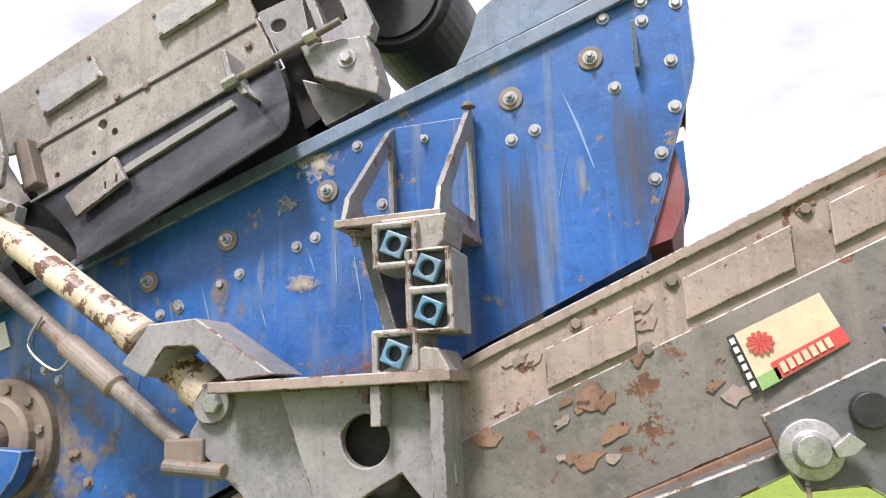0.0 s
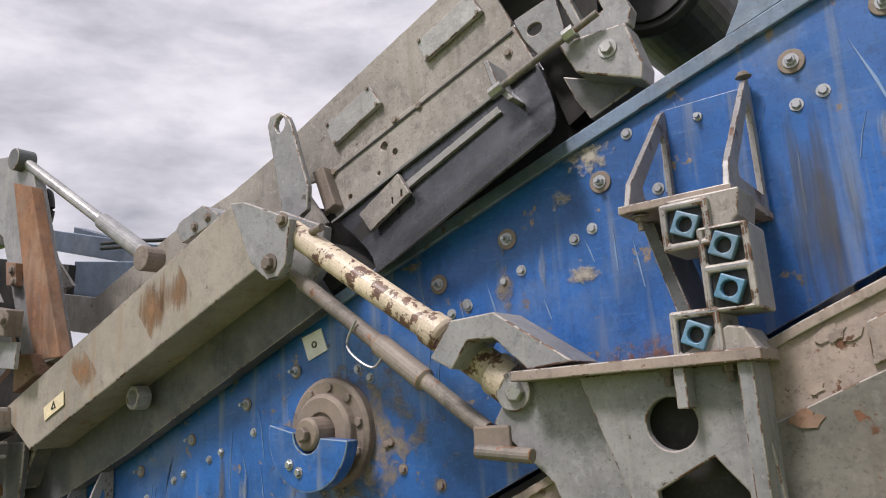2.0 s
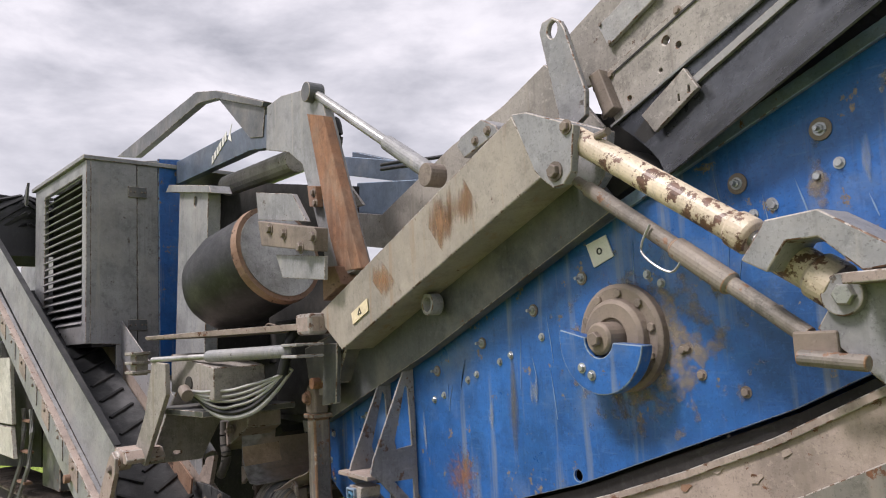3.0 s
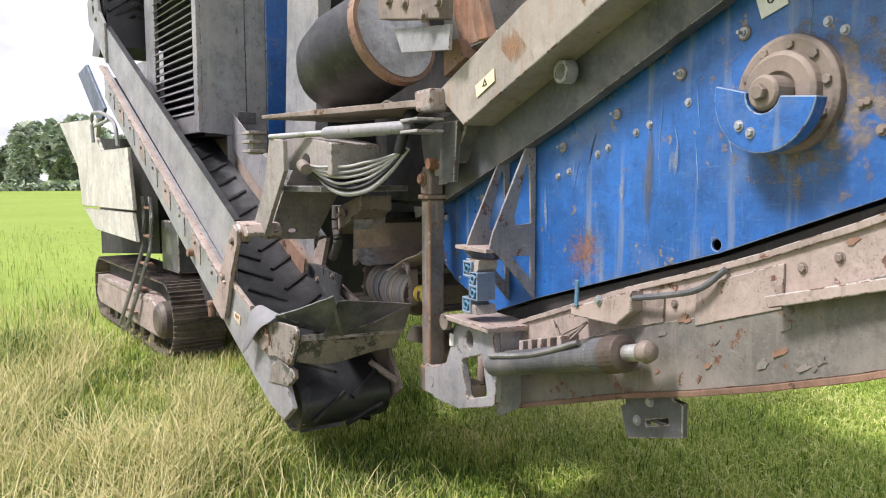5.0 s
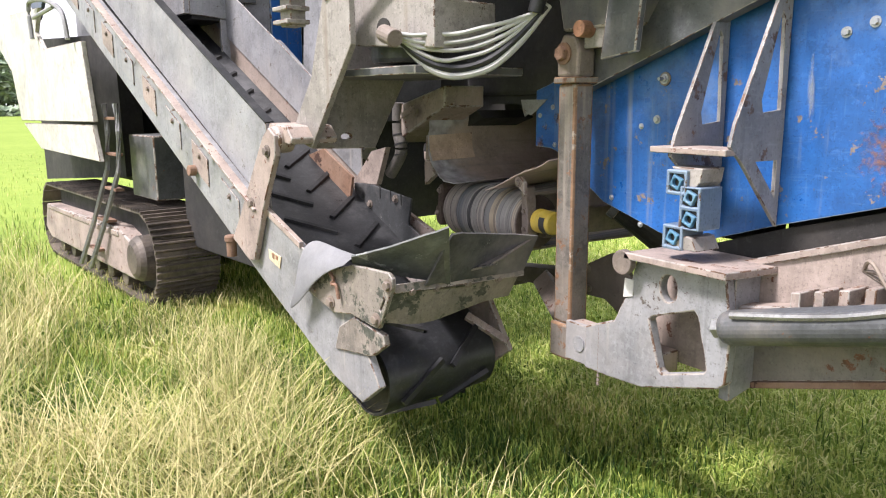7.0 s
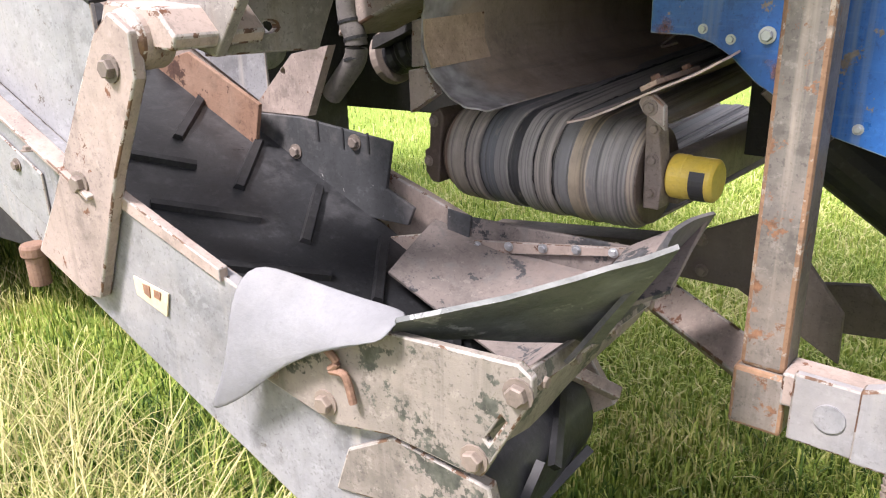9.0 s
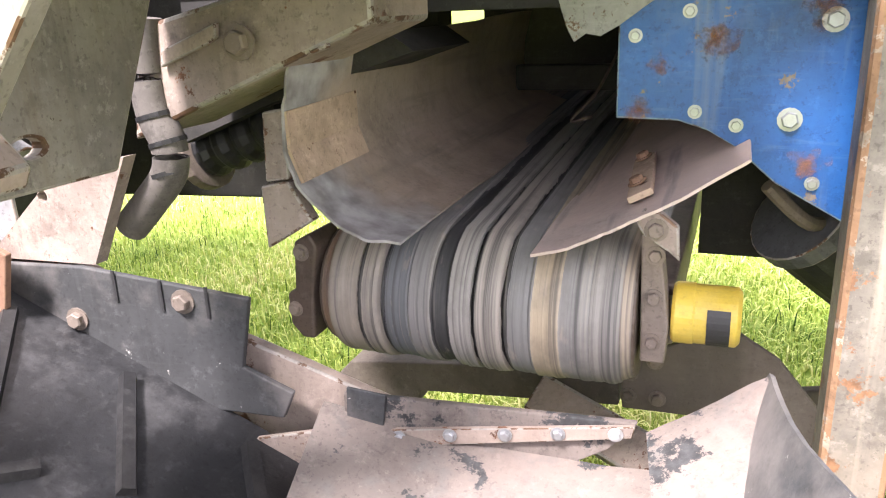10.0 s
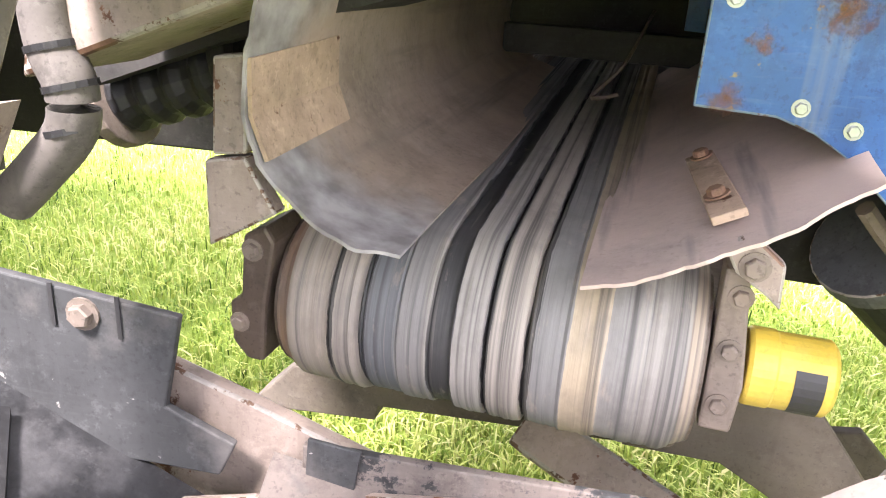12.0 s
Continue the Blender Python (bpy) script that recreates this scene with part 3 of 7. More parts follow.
def bolt(x, y, z, r, parent, material, out=(0, -1, 0), washer=True, stud=0.0, name="bolt"):
    """A hexagon bolt head, with washer and stud, that stands out from a surface along out. Alike bolts share one mesh."""
    key = (round(r, 4), material.name, washer, round(stud, 3))
    if key not in BOLT_MESH:
        bm = bmesh.new()
        if washer:
            lathe([(0, r * 1.45), (r * 0.22, r * 1.45)], (0, 0, 0), (0, 0, 1), 14, bm)
        lathe([(r * 0.22, r), (r * 0.85, r), (r * 1.0, r * 0.84)], (0, 0, 0), (0, 0, 1), 6, bm)
        if stud:
            lathe([(r, r * 0.55), (r + stud, r * 0.5)], (0, 0, 0), (0, 0, 1), 10, bm)
        me = bpy.data.meshes.new(name)
        bmesh.ops.recalc_face_normals(bm, faces=bm.faces)
        bm.to_mesh(me)
        bm.free()
        me.materials.append(material)
        BOLT_MESH[key] = me
    ob = new(name, BOLT_MESH[key])
    ob.parent = parent
    ob.matrix_basis = Matrix.Translation((x, y, z)) @ Vector(out).to_track_quat("Z", "Y").to_matrix().to_4x4() @ Matrix.Rotation(random.uniform(0, 1), 4, "Z")
    return ob


# ---- ground and sky line ----
bm = bmesh.new()
N = 60
cells = {}
for i in range(-N, N + 1):
    for j in range(-N, N + 1):
        gx, gy = [math.copysign((abs(k) / N) ** 3 * 1200, k) for k in (i, j)]
        near = math.exp(-((gx + 4) ** 2 + gy ** 2) / 900)
        cells[i, j] = bm.verts.new((gx - 4, gy + 1, 0.03 * noise.noise((gx * 0.7, gy * 0.7, 0)) * near - 0.02))
for i in range(-N, N):
    for j in range(-N, N):
        bm.faces.new((cells[i, j], cells[i + 1, j], cells[i + 1, j + 1], cells[i, j + 1]))
ground = part("ground", bm, ground_mat, None, smooth=True)
tagged(ground, "flat green meadow stretching to a line of trees", "ground", kind="structure")


def blades(name, count, spread, height, width, material, label, seed, lean=0.35, clump=0.0):
    """Tapered bent grass blades strewn by a sampler that returns ground places."""
    rng = np.random.default_rng(seed)
    xy = spread(rng, count)
    n = len(xy)
    h = height * rng.uniform(0.45, 1.25, n)
    low = np.clip((xy[:, 1] - 0.7 - 0.35 * np.clip(-4.3 - xy[:, 0], -1, 2) * 0.3) / 0.8, 0, 1)
    low = np.maximum(low, np.clip((xy[:, 1] - 0.2) / 0.4, 0, 1) * (xy[:, 0] < -6.3))
    h *= 1 - 0.66 * low
    if clump:
        h *= 0.55 + clump * np.array([max(0.0, noise.noise((a * 1.1, b * 1.1, 3.0)) + 0.35) for a, b in xy])
    ang = rng.uniform(0, 2 * np.pi, n)
    ln = lean * h * rng.uniform(0.2, 1.6, n)
    w = width * rng.uniform(0.6, 1.4, n)
    side = np.stack([-np.sin(ang), np.cos(ang)], 1) * w[:, None] / 2
    fwd = np.stack([np.cos(ang), np.sin(ang)], 1)
    v = np.zeros((n, 7, 3))
    droop = rng.uniform(0.0, 0.5, n) * min(1.0, lean * 1.3)
    v[:, 0, :2], v[:, 1, :2] = xy - side, xy + side
    for k, s, taper in ((2, 0.45, 0.9), (4, 0.78, 0.65)):
        at = xy + fwd * (ln * s * s)[:, None]
        v[:, k, :2], v[:, k + 1, :2] = at - side * taper, at + side * taper
        v[:, k, 2] = v[:, k + 1, 2] = h * (s - droop * s ** 3) * 1.1
    v[:, 6, :2], v[:, 6, 2] = xy + fwd * ln[:, None], h * (1 - droop) * 1.1
    v[:, :2, 2] = -0.03
    base = (np.arange(n) * 7)[:, None]
    tri_ = np.concatenate([base + [0, 1, 3], base + [0, 3, 2], base + [2, 3, 5], base + [2, 5, 4], base + [4, 5, 6]], 1).reshape(-1, 3)
    me = bpy.data.meshes.new(name)
    me.from_pydata(v.reshape(-1, 3).tolist(), [], tri_.tolist())
    me.materials.append(material)
    return tagged(new(name, me), label, "grass", kind="stuff")


def near_field(rng, count):
    """Thick by the walk, thinner further off."""
    a = np.stack([rng.normal(-4.3, 2.6, int(count * 0.65)), rng.normal(1.2, 1.5, int(count * 0.65))], 1)
    r = 3 + 24 * rng.uniform(0, 1, int(count * 0.35)) ** 1.4
    th = rng.uniform(0, 2 * np.pi, len(r))
    b = np.stack([-5 + r * np.cos(th), 2 + r * np.sin(th)], 1)
    out = np.concatenate([a, b])
    return out[~((out[:, 1] > 2.7) & (rng.uniform(0, 1, len(out)) < 0.8) & (np.abs(out[:, 0]) < 8))]


def dry_field(rng, count):
    out = np.stack([rng.normal(-4.8, 2.6, count * 3), rng.normal(0.5, 0.9, count * 3)], 1)
    # extra straw right of x -3.2 lightens that grass in place of sunlight
    keep = np.array([noise.noise((a * 0.9, b * 1.4, 7.0)) + 0.34 - 0.15 * b + 0.25 * (a > -3.2) > rng.uniform(0, 0.6) for a, b in out])
    return out[keep][:count]


blades("meadow_grass", 190000, near_field, 0.23, 0.0065, grass_mat, "long green meadow grass round and under the machine", 3, lean=0.55, clump=0.9)
blades("dry_grass", 13000, dry_field, 0.4, 0.005, dry_grass_mat, "straw coloured dry grass stalks among the green", 5, lean=0.85)

def short_field(rng, count):
    a = np.stack([rng.normal(-5.5, 2.4, count // 2), 2.2 + np.abs(rng.normal(0, 3.2, count // 2))], 1)
    b = np.stack([rng.uniform(-6, 6, count - count // 2), 2.5 + np.abs(rng.normal(0, 3.6, count - count // 2))], 1)
    return np.concatenate([a, b])


blades("short_grass", 130000, short_field, 0.12, 0.008, sunlit_mown_mat, "short grass behind and under the machine, sunlight in its colour", 13, lean=1.3)
blades("seed_stalk", 5000, dry_field, 0.5, 0.0035, dry_grass_mat, "tall pale seed stalks standing out of the meadow", 9, lean=0.9)


def tree(name, x, y, h, w, seed, conifer=False):
    rng = random.Random(seed)
    t = thing(name, "dark green conifer at the meadow's edge" if conifer else "broad dark green leafy tree at the meadow's edge", "tree", "trees at the meadow's edge")
    t.location = (x, y, 0)
    part("trunk", lathe([(0, 0.35), (h * 0.3, 0.26), (h * 0.8, 0.06)], (0, 0, -0.1), (0, 0, 1), 8), dark_grey, t, "grey-brown tapered trunk")
    bm = bmesh.new()
    for _ in range(1200):
        if conifer:
            k = rng.random() ** 0.8
            z, rr = h * (0.06 + 0.94 * k), w * 0.5 * (1.02 - k) * (0.55 + 0.45 * rng.random())
            a = rng.uniform(0, 6.283)
        else:
            k = rng.uniform(-1, 1)
            a = rng.uniform(0, 6.283)
            lump = 0.8 + 0.35 * noise.noise((math.cos(a) * 1.7 + seed, math.sin(a) * 1.7, k * 2.2))
            rr = w * 0.5 * math.sqrt(max(0, 1 - k * k)) * lump * (0.75 + 0.25 * rng.random())
            z = h * (0.54 + 0.46 * k * lump)
        c = Vector((rr * math.cos(a), rr * math.sin(a), max(0.3, z)))
        s = 0.75 * rng.uniform(0.5, 1.3)
        m = Matrix.Translation(c) @ Euler((rng.uniform(-1, 1), rng.uniform(-1, 1), rng.uniform(0, 6))).to_matrix().to_4x4()
        q = [bm.verts.new(m @ Vector(p)) for p in ((-s, -s * 0.6, 0), (s * 0.9, -s * 0.5, 0.15), (s, s * 0.7, -0.1), (-s * 0.7, s * 0.8, 0.2))]
        bm.faces.new(q)
    part("crown", bm, leaf_mat, t, "dense foliage, its green paled for haze")
    return t


rt = random.Random(11)
for i in range(34):
    tree("tree", -150 - rt.uniform(0, 22), -60 + i * 4.6 + rt.uniform(-1.5, 1.5), rt.uniform(8.5, 13.5), rt.uniform(8, 12), i)
tree("conifer", -142, -1.5, 9, 5.5, 77, True)
bm = bmesh.new()
for i in range(2600):
    c = Vector((-140 + rt.uniform(-2, 2), rt.uniform(-70, 110), rt.uniform(0, 1.3)))
    m = Matrix.Translation(c) @ Euler((rt.uniform(-1, 1), rt.uniform(-1, 1), rt.uniform(0, 6))).to_matrix().to_4x4()
    bm.faces.new([bm.verts.new(m @ Vector(p)) for p in ((-0.5, -0.4, 0), (0.6, -0.4, 0.1), (0.5, 0.5, 0), (-0.5, 0.4, 0.1))])
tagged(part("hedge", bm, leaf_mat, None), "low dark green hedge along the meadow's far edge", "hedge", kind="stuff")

# ---- screen box ----
SY = 2.01
screen = thing("screen_box", "blue painted vibrating screen box with bolted, scuffed side plate", "screening machine")
low_curve = [(-4.454, 1.426), (-4.405, 1.41), (-4.361, 1.384), (-4.294, 1.324), (-4.195, 1.268), (-4.12, 1.22), (-3.70, 1.10)]
outline = [(-4.56, 1.68), (-4.56, 1.43), *low_curve, (-3.32, 1.225), (-2.2, 1.545), (-1.32, 1.86), (0.027, 2.475), (0.18, 2.91), (0.192, 2.965),
           (0.192, 3.236), (-0.39, 3.056), (-0.94, 2.875), (-1.68, 2.62), (-3.34, 2.045)]
part("side_plate", prism(outline, SY, SY + 0.014, "y", [circle(-2.21, 1.575, 0.022, 12)]), blue_paint, screen, "scuffed blue side plate with dusty streaks", 0.003)
part("far_side_plate", prism(outline, SY + 1.5, SY + 1.514), blue_paint, screen)
deck = [(-4.5, 1.5), (-4.5, 1.44), (0.0, 2.86), (0.0, 2.92)]
part("screen_deck", prism(deck, SY + 0.02, SY + 1.49), shade_black, screen, "screen deck between the side plates, near-black for shade")
part("top_lip", prism([(-4.0, 1.785), (-1.9, 2.515), (-0.94, 2.84), (0.19, 3.20), (0.19, 3.245), (-0.94, 2.885), (-1.9, 2.56), (-4.0, 1.83)], SY - 0.022, SY - 0.003), grey_blue, screen, "faded blue-grey bar along the upper edge", 0.003)
part("extension_plate", prism([(-0.431, 3.055), (-0.389, 3.13), (-0.362, 3.203), (-0.318, 3.234), (0.165, 3.401), (0.165, 3.34), (0.085, 3.22), (-0.042, 3.182)], SY - 0.008, SY - 0.001), grey_blue, screen, "faded grey-blue raised cheek plate", 0.002)
part("red_end_plate", prism([(0.192, 3.23), (0.05, 3.19), (0.17, 3.40), (0.195, 3.34), (0.198, 3.2)], SY + 0.02, SY + 1.3), red_paint, screen, "dark red end plate")
part("red_flap", prism([(0.118, 2.77), (0.135, 2.648), (0.123, 2.576), (0.092, 2.514), (0.036, 2.498), (0.095, 2.653)], SY + 0.02, SY + 1.3), red_paint, screen, "faded dark red end flap")
# added near-black strips that fill the gap below the plate with shade
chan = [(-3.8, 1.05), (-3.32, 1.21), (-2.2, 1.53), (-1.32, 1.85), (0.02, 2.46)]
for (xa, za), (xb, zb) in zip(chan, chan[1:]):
    part("bottom_channel", prism([(xa, za), (xb, zb), (xb, zb - 0.3), (xa, za - 0.3)], SY + 0.03, SY + 1.4), shade_black, screen)
# reinforced studs with round pads
for bx, bz in [(-0.066, 3.012), (-0.285, 2.935), (-0.529, 2.854), (-0.831, 2.746), (-1.157, 2.638), (-1.429, 2.537)]:
    part("washer_pad", lathe([(0, 0.033), (0.006, 0.033)], (bx, SY, bz), (bx, SY - 1, bz), 24), dirty_bolt, screen, "round rust-stained pad", 0.002)
    bolt(bx, SY - 0.006, bz, 0.0135, screen, bolt_steel, stud=0.016)
for bx, bz in [(-2.115, 2.311), (-2.398, 2.207), (-2.748, 2.084), (-3.11, 1.961), (-3.817, 1.71)]:
    part("washer_pad", lathe([(0, 0.026), (0.006, 0.026)], (bx, SY, bz), (bx, SY - 1, bz), 20), dirty_bolt, screen, "", 0.002)
    bolt(bx, SY - 0.006, bz, 0.013, screen, bolt_steel, stud=0.02)
for bx, bz in [(-0.29, 2.82), (-0.226, 2.838), (-0.931, 2.595), (-0.872, 2.616), (-1.18, 2.508), (-1.117, 2.533), (-1.387, 2.434), (-1.325, 2.458), (0.165, 3.18), (0.161, 3.124), (0.076, 3.146), (0.073, 3.092), (-0.025, 3.118), (0.134, 2.97), (-0.011, 2.921), (0.132, 2.846), (0.088, 2.73), (0.066, 2.665), (-0.665, 2.688), (-0.736, 2.868)]:
    bolt(bx, SY, bz, 0.0118, screen, bolt_steel)
for bx, bz in [(-2.36, 2.099), (-2.559, 2.029), (-2.634, 2.002), (-2.802, 1.947), (-2.87, 1.922), (-3.065, 1.848), (-3.147, 1.825), (-1.806, 2.295), (-1.749, 2.26), (-1.32, 2.451), (-3.849, 1.561), (-3.926, 1.534), (-4.071, 1.242), (-3.91, 1.151), (-4.428, 1.442), (-4.361, 1.42), (-4.237, 1.326), (-4.531, 1.569), (-4.445, 1.606)]:
    bolt(bx, SY, bz, 0.0115 if bx > -3.9 else 0.0082, screen, bolt_steel)
for bx, bz in [(-4.28, 1.431), (-4.229, 1.586)]:
    bolt(bx, SY, bz, 0.0135, screen, bolt_steel)
for bx, bz in [(-1.664, 2.041), (-1.621, 1.955), (-1.469, 1.905), (-1.539, 2.233), (-1.684, 2.036)]:
    bolt(bx, SY, bz, 0.013, screen, dirty_bolt)
part("bent_tab", prism([(1.93, 3.06), (2.01, 3.06), (2.01, 2.95), (1.97, 2.95), (1.95, 3.0)], 0.045, 0.057, "x"), grey_blue, screen, "bent steel tab", 0.002)
part("tag_plate", prism([(-2.076, 2.432), (-1.976, 2.457), (-1.945, 2.376), (-2.044, 2.344)], SY - 0.007, SY - 0.002), white_label, screen, "small white tag with a black ring")
tx, tz = (-2.01, 2.401)
part("tag_ring", prism(circle(tx, tz, 0.013), SY - 0.010, SY - 0.0071, "y", [circle(tx, tz, 0.008)]), ink, screen)
# exciter hub with half-moon weight
hx, hz = (-1.924, 2.084)
part("hub_plate", lathe([(0, 0.19), (0.03, 0.19), (0.04, 0.175)], (hx, SY, hz), (hx, SY - 1, hz), 36), dirty_bolt, screen, "round rust-stained hub flange", 0.003)
hub = part("hub_ring", lathe([(0.0, 0.14), (0.035, 0.135), (0.045, 0.12), (0.045, 0.07), (0.03, 0.07)], (hx, SY - 0.03, hz), (hx, SY - 1, hz), 32), dirty_bolt, screen, "grimy bearing housing", 0.003)
for k in range(10):
    a = k * 0.628 + 0.2
    bolt(hx + 0.155 * math.cos(a), SY - 0.035, hz + 0.155 * math.sin(a), 0.016, screen, dirty_bolt)
part("shaft_end", lathe([(0, 0.058), (0.085, 0.056), (0.095, 0.048)], (hx, SY - 0.05, hz), (hx, SY - 1, hz), 24), dirty_bolt, screen, "greasy shaft end", 0.003)
wr_ = 0.19
arc = [(hx + wr_ * math.cos(a), hz + wr_ * math.sin(a)) for a in np.linspace(math.radians(168), math.radians(352), 28)]
arc += [(hx + 0.065 * math.cos(a), hz + 0.065 * math.sin(a)) for a in np.linspace(math.radians(347), math.radians(173), 10)]
weight = part("counterweight", prism(arc, SY - 0.14, SY - 0.085), blue_paint, screen, "blue half-moon counterweight with two bolts", 0.004)
for k in (4.0, 4.4):
    bolt(hx + 0.13 * math.cos(k), SY - 0.14, hz + 0.13 * math.sin(k), 0.013, weight, bolt_steel)
bolt(hx, SY - 0.144, hz, 0.026, screen, dirty_bolt, washer=False)
def stain_sheet(name, x0, x1, z0, z1, mat, y=SY - 0.0035, label=""):
    part(name, prism([(x0, z0), (x1, z0), (x1, z1), (x0, z1)], y - 0.0005, y), mat, screen, label)


stain_sheet("mud_stain", hx - 0.42, hx + 0.55, hz - 0.4, hz + 0.33, mud_stain, SY - 0.0030, "dried mud thrown round the hub")
stain_sheet("rust_stain", -3.12, -2.78, 1.32, 1.66, rust_stain, SY - 0.0036, "orange rust patch")
stain_sheet("rust_stain", -0.95, -0.45, 2.16, 2.30, rust_stain, SY - 0.0036)
stain_sheet("grime_run", -0.37, -0.17, 2.12, 2.92, grime_stain, SY - 0.0042, "dark grime run below a bolt")
stain_sheet("grime_run", -0.05, 0.09, 2.35, 3.02, grime_stain, SY - 0.0042)
stain_sheet("grime_run", -2.64, -2.50, 1.5, 2.1, grime_stain, SY - 0.0042)
stain_sheet("grime_run", -1.22, -1.13, 2.36, 2.66, mud_stain, SY - 0.0042)
for cx_, cz_, w_ in ((-4.40, 1.56, 0.05), (-4.49, 1.52, 0.035), (-4.25, 1.36, 0.04), (-4.52, 1.445, 0.04), (-4.24, 1.60, 0.05)):
    stain_sheet("rust_stain", cx_ - w_, cx_ + w_, cz_ - w_ * 0.8, cz_ + w_ * 0.8, rust_stain, SY - 0.0036)
rm = random.Random(29)
for x in (-3.24, -2.71, -2.42, -1.30, -1.05, -0.41, -0.11):
    z = 1.36 + (x + 3.3) * 0.36 + rm.uniform(0.05, 0.25)
    w_, h_ = rm.uniform(0.02, 0.035), rm.uniform(0.14, 0.26)
    stain_sheet("pale_smear", x - w_, x + w_, z, z + h_, pale_smear, SY - 0.0048, "pale dried smear")
stain_sheet("scraped_patch", -1.005, -0.915, 2.69, 2.75, scraped_stain, SY - 0.0042)
rs = random.Random(17)
for _ in range(26):
    x = rs.uniform(-3.2, 0.1)
    z = 1.45 + (x + 3.2) * 0.36 + rs.uniform(0, 0.35)
    ln, lean_, w = rs.uniform(0.05, 0.24), rs.uniform(-0.35, 0.35), rs.uniform(0.0012, 0.003)
    part("scrape", prism([(x, z), (x + w, z), (x + w * 0.6 + ln * lean_ * 0.4, z + ln * 0.5), (x + ln * lean_, z + ln), (x - w + ln * lean_ * 0.45, z + ln * 0.5)], SY - 0.0024, SY - 0.0004), pale_paint, screen)
# stain of soil thrown by the hub, a scraped patch low on the plate
stain_sheet("scraped_patch", -0.96, -0.76, 2.77, 2.89, scraped_stain, SY - 0.0042, "pale scraped paint patch")
stain_sheet("scraped_patch", -0.98, -0.84, 2.44, 2.54, scraped_stain, SY - 0.0042)
# added near-black sheet that keeps the gap behind the plate's lower edge dark
part("inner_wall", prism([(-3.4, 1.0), (-1.8, 1.58), (-1.8, 2.0), (-3.4, 1.45)], SY + 0.19, SY + 0.21), shade_black, screen, "added dark sheet shading the gap below the side plate")


# ---- brackets and rubber suspension ----
def suspension(px, pz, name_label, y0=1.6, shell=None):
    """Two clamps and a double rubber housing, stacked and offset, each with a square insert and a bolt hole."""
    s = thing("suspension_mount", name_label, "rubber mount", "rubber mounts of the screen box")
    for i, (dx, dz, tall) in enumerate(((-0.055, 0.115, 1), (0.018, 0.012, 2), (-0.062, -0.118, 1))):
        w, hgt = 0.105, 0.09 * tall + 0.015 * (tall == 1)
        cx, cz = px + dx, pz + dz
        outer = [(cx - w / 2, cz - hgt / 2), (cx + w / 2, cz - hgt / 2), (cx + w / 2, cz + hgt / 2), (cx - w / 2, cz + hgt / 2)]
        cells_ = [cz] if tall == 1 else [cz + 0.045, cz - 0.045]
        holes = [[(cx - 0.038, c - 0.036), (cx + 0.038, c - 0.036), (cx + 0.038, c + 0.036), (cx - 0.038, c + 0.036)] for c in cells_]
        hs = part("housing" if tall == 2 else "clamp", prism(outer, y0, y0 + 0.14, "y", holes), shell or grey_paint, s, "", 0.006)
        for c in cells_:
            part("rubber_core", box(cx - 0.037, cx + 0.037, y0 + 0.015, y0 + 0.13, c - 0.035, c + 0.035), rubber, hs)
            a0 = 0.35
            sq = [(cx + 0.036 * math.cos(a0 + k * math.pi / 2), c + 0.036 * math.sin(a0 + k * math.pi / 2)) for k in range(4)]
            part("insert", prism(sq, y0 - 0.004, y0 + 0.12, "y", [circle(cx, c, 0.017, 14)]), mount_blue, hs, "light blue square insert with a bolt hole", 0.003)
    part("foot", prism([(px - 0.13, pz - 0.165), (px + 0.06, pz - 0.165), (px + 0.03, pz - 0.11), (px - 0.0, pz - 0.105), (px - 0.1, pz - 0.155)], y0 + 0.01, y0 + 0.16), beige_paint, s, "", 0.004)
    part("cap", prism([(px - 0.1, pz + 0.178), (px + 0.06, pz + 0.178), (px + 0.05, pz + 0.12), (px + 0.0, pz + 0.07), (px - 0.0, pz + 0.1)], y0 + 0.02, y0 + 0.16), beige_paint, s, "", 0.004)
    return s


suspension(-0.425, 2.365, "grey and beige rubber suspension mount with blue square inserts")


br = thing("mount_bracket", "worn steel bracket with two slotted gussets bolted to the screen box", "bracket", "brackets of the screen box")
for gx in (-0.63, -0.405):
    tri_out = [(SY - 0.01, 2.90 + 0.1 * (gx + 0.6)), (SY - 0.05, 2.88 + 0.1 * (gx + 0.6)), (1.68, 2.62), (1.655, 2.56), (SY - 0.01, 2.56)]
    part("gusset", prism(tri_out, gx, gx + 0.014, "x", [[(1.955, 2.82 + 0.1 * (gx + 0.6)), (1.97, 2.80 + 0.1 * (gx + 0.6)), (1.97, 2.60), (1.76, 2.60), (1.755, 2.625)]]), worn_gusset, br, "worn steel gusset with a long slot", 0.002)
part("shelf", box(-0.64, -0.385, 1.64, SY - 0.002, 2.54, 2.56), frame_paint, br, "dusty bracket shelf", 0.003)
part("back_plate", box(-0.63, -0.39, SY - 0.014, SY - 0.002, 2.56, 2.9), blue_paint, br, "", 0.002)
part("under_strap", prism([(-0.63, 2.535), (-0.60, 2.535), (-0.52, 2.25), (-0.545, 2.22)], 1.75, 1.95), dark_grey, br, "bent dark strap", 0.003)
for bx in (-0.6, -0.44, -0.415):
    bolt(bx, 1.67, 2.535, 0.014, br, dirty_bolt, out=(0, 0, -1), stud=0.02)
bolt(-0.395, 1.97, 2.915, 0.014, br, dirty_bolt, out=(0, 0, 1))

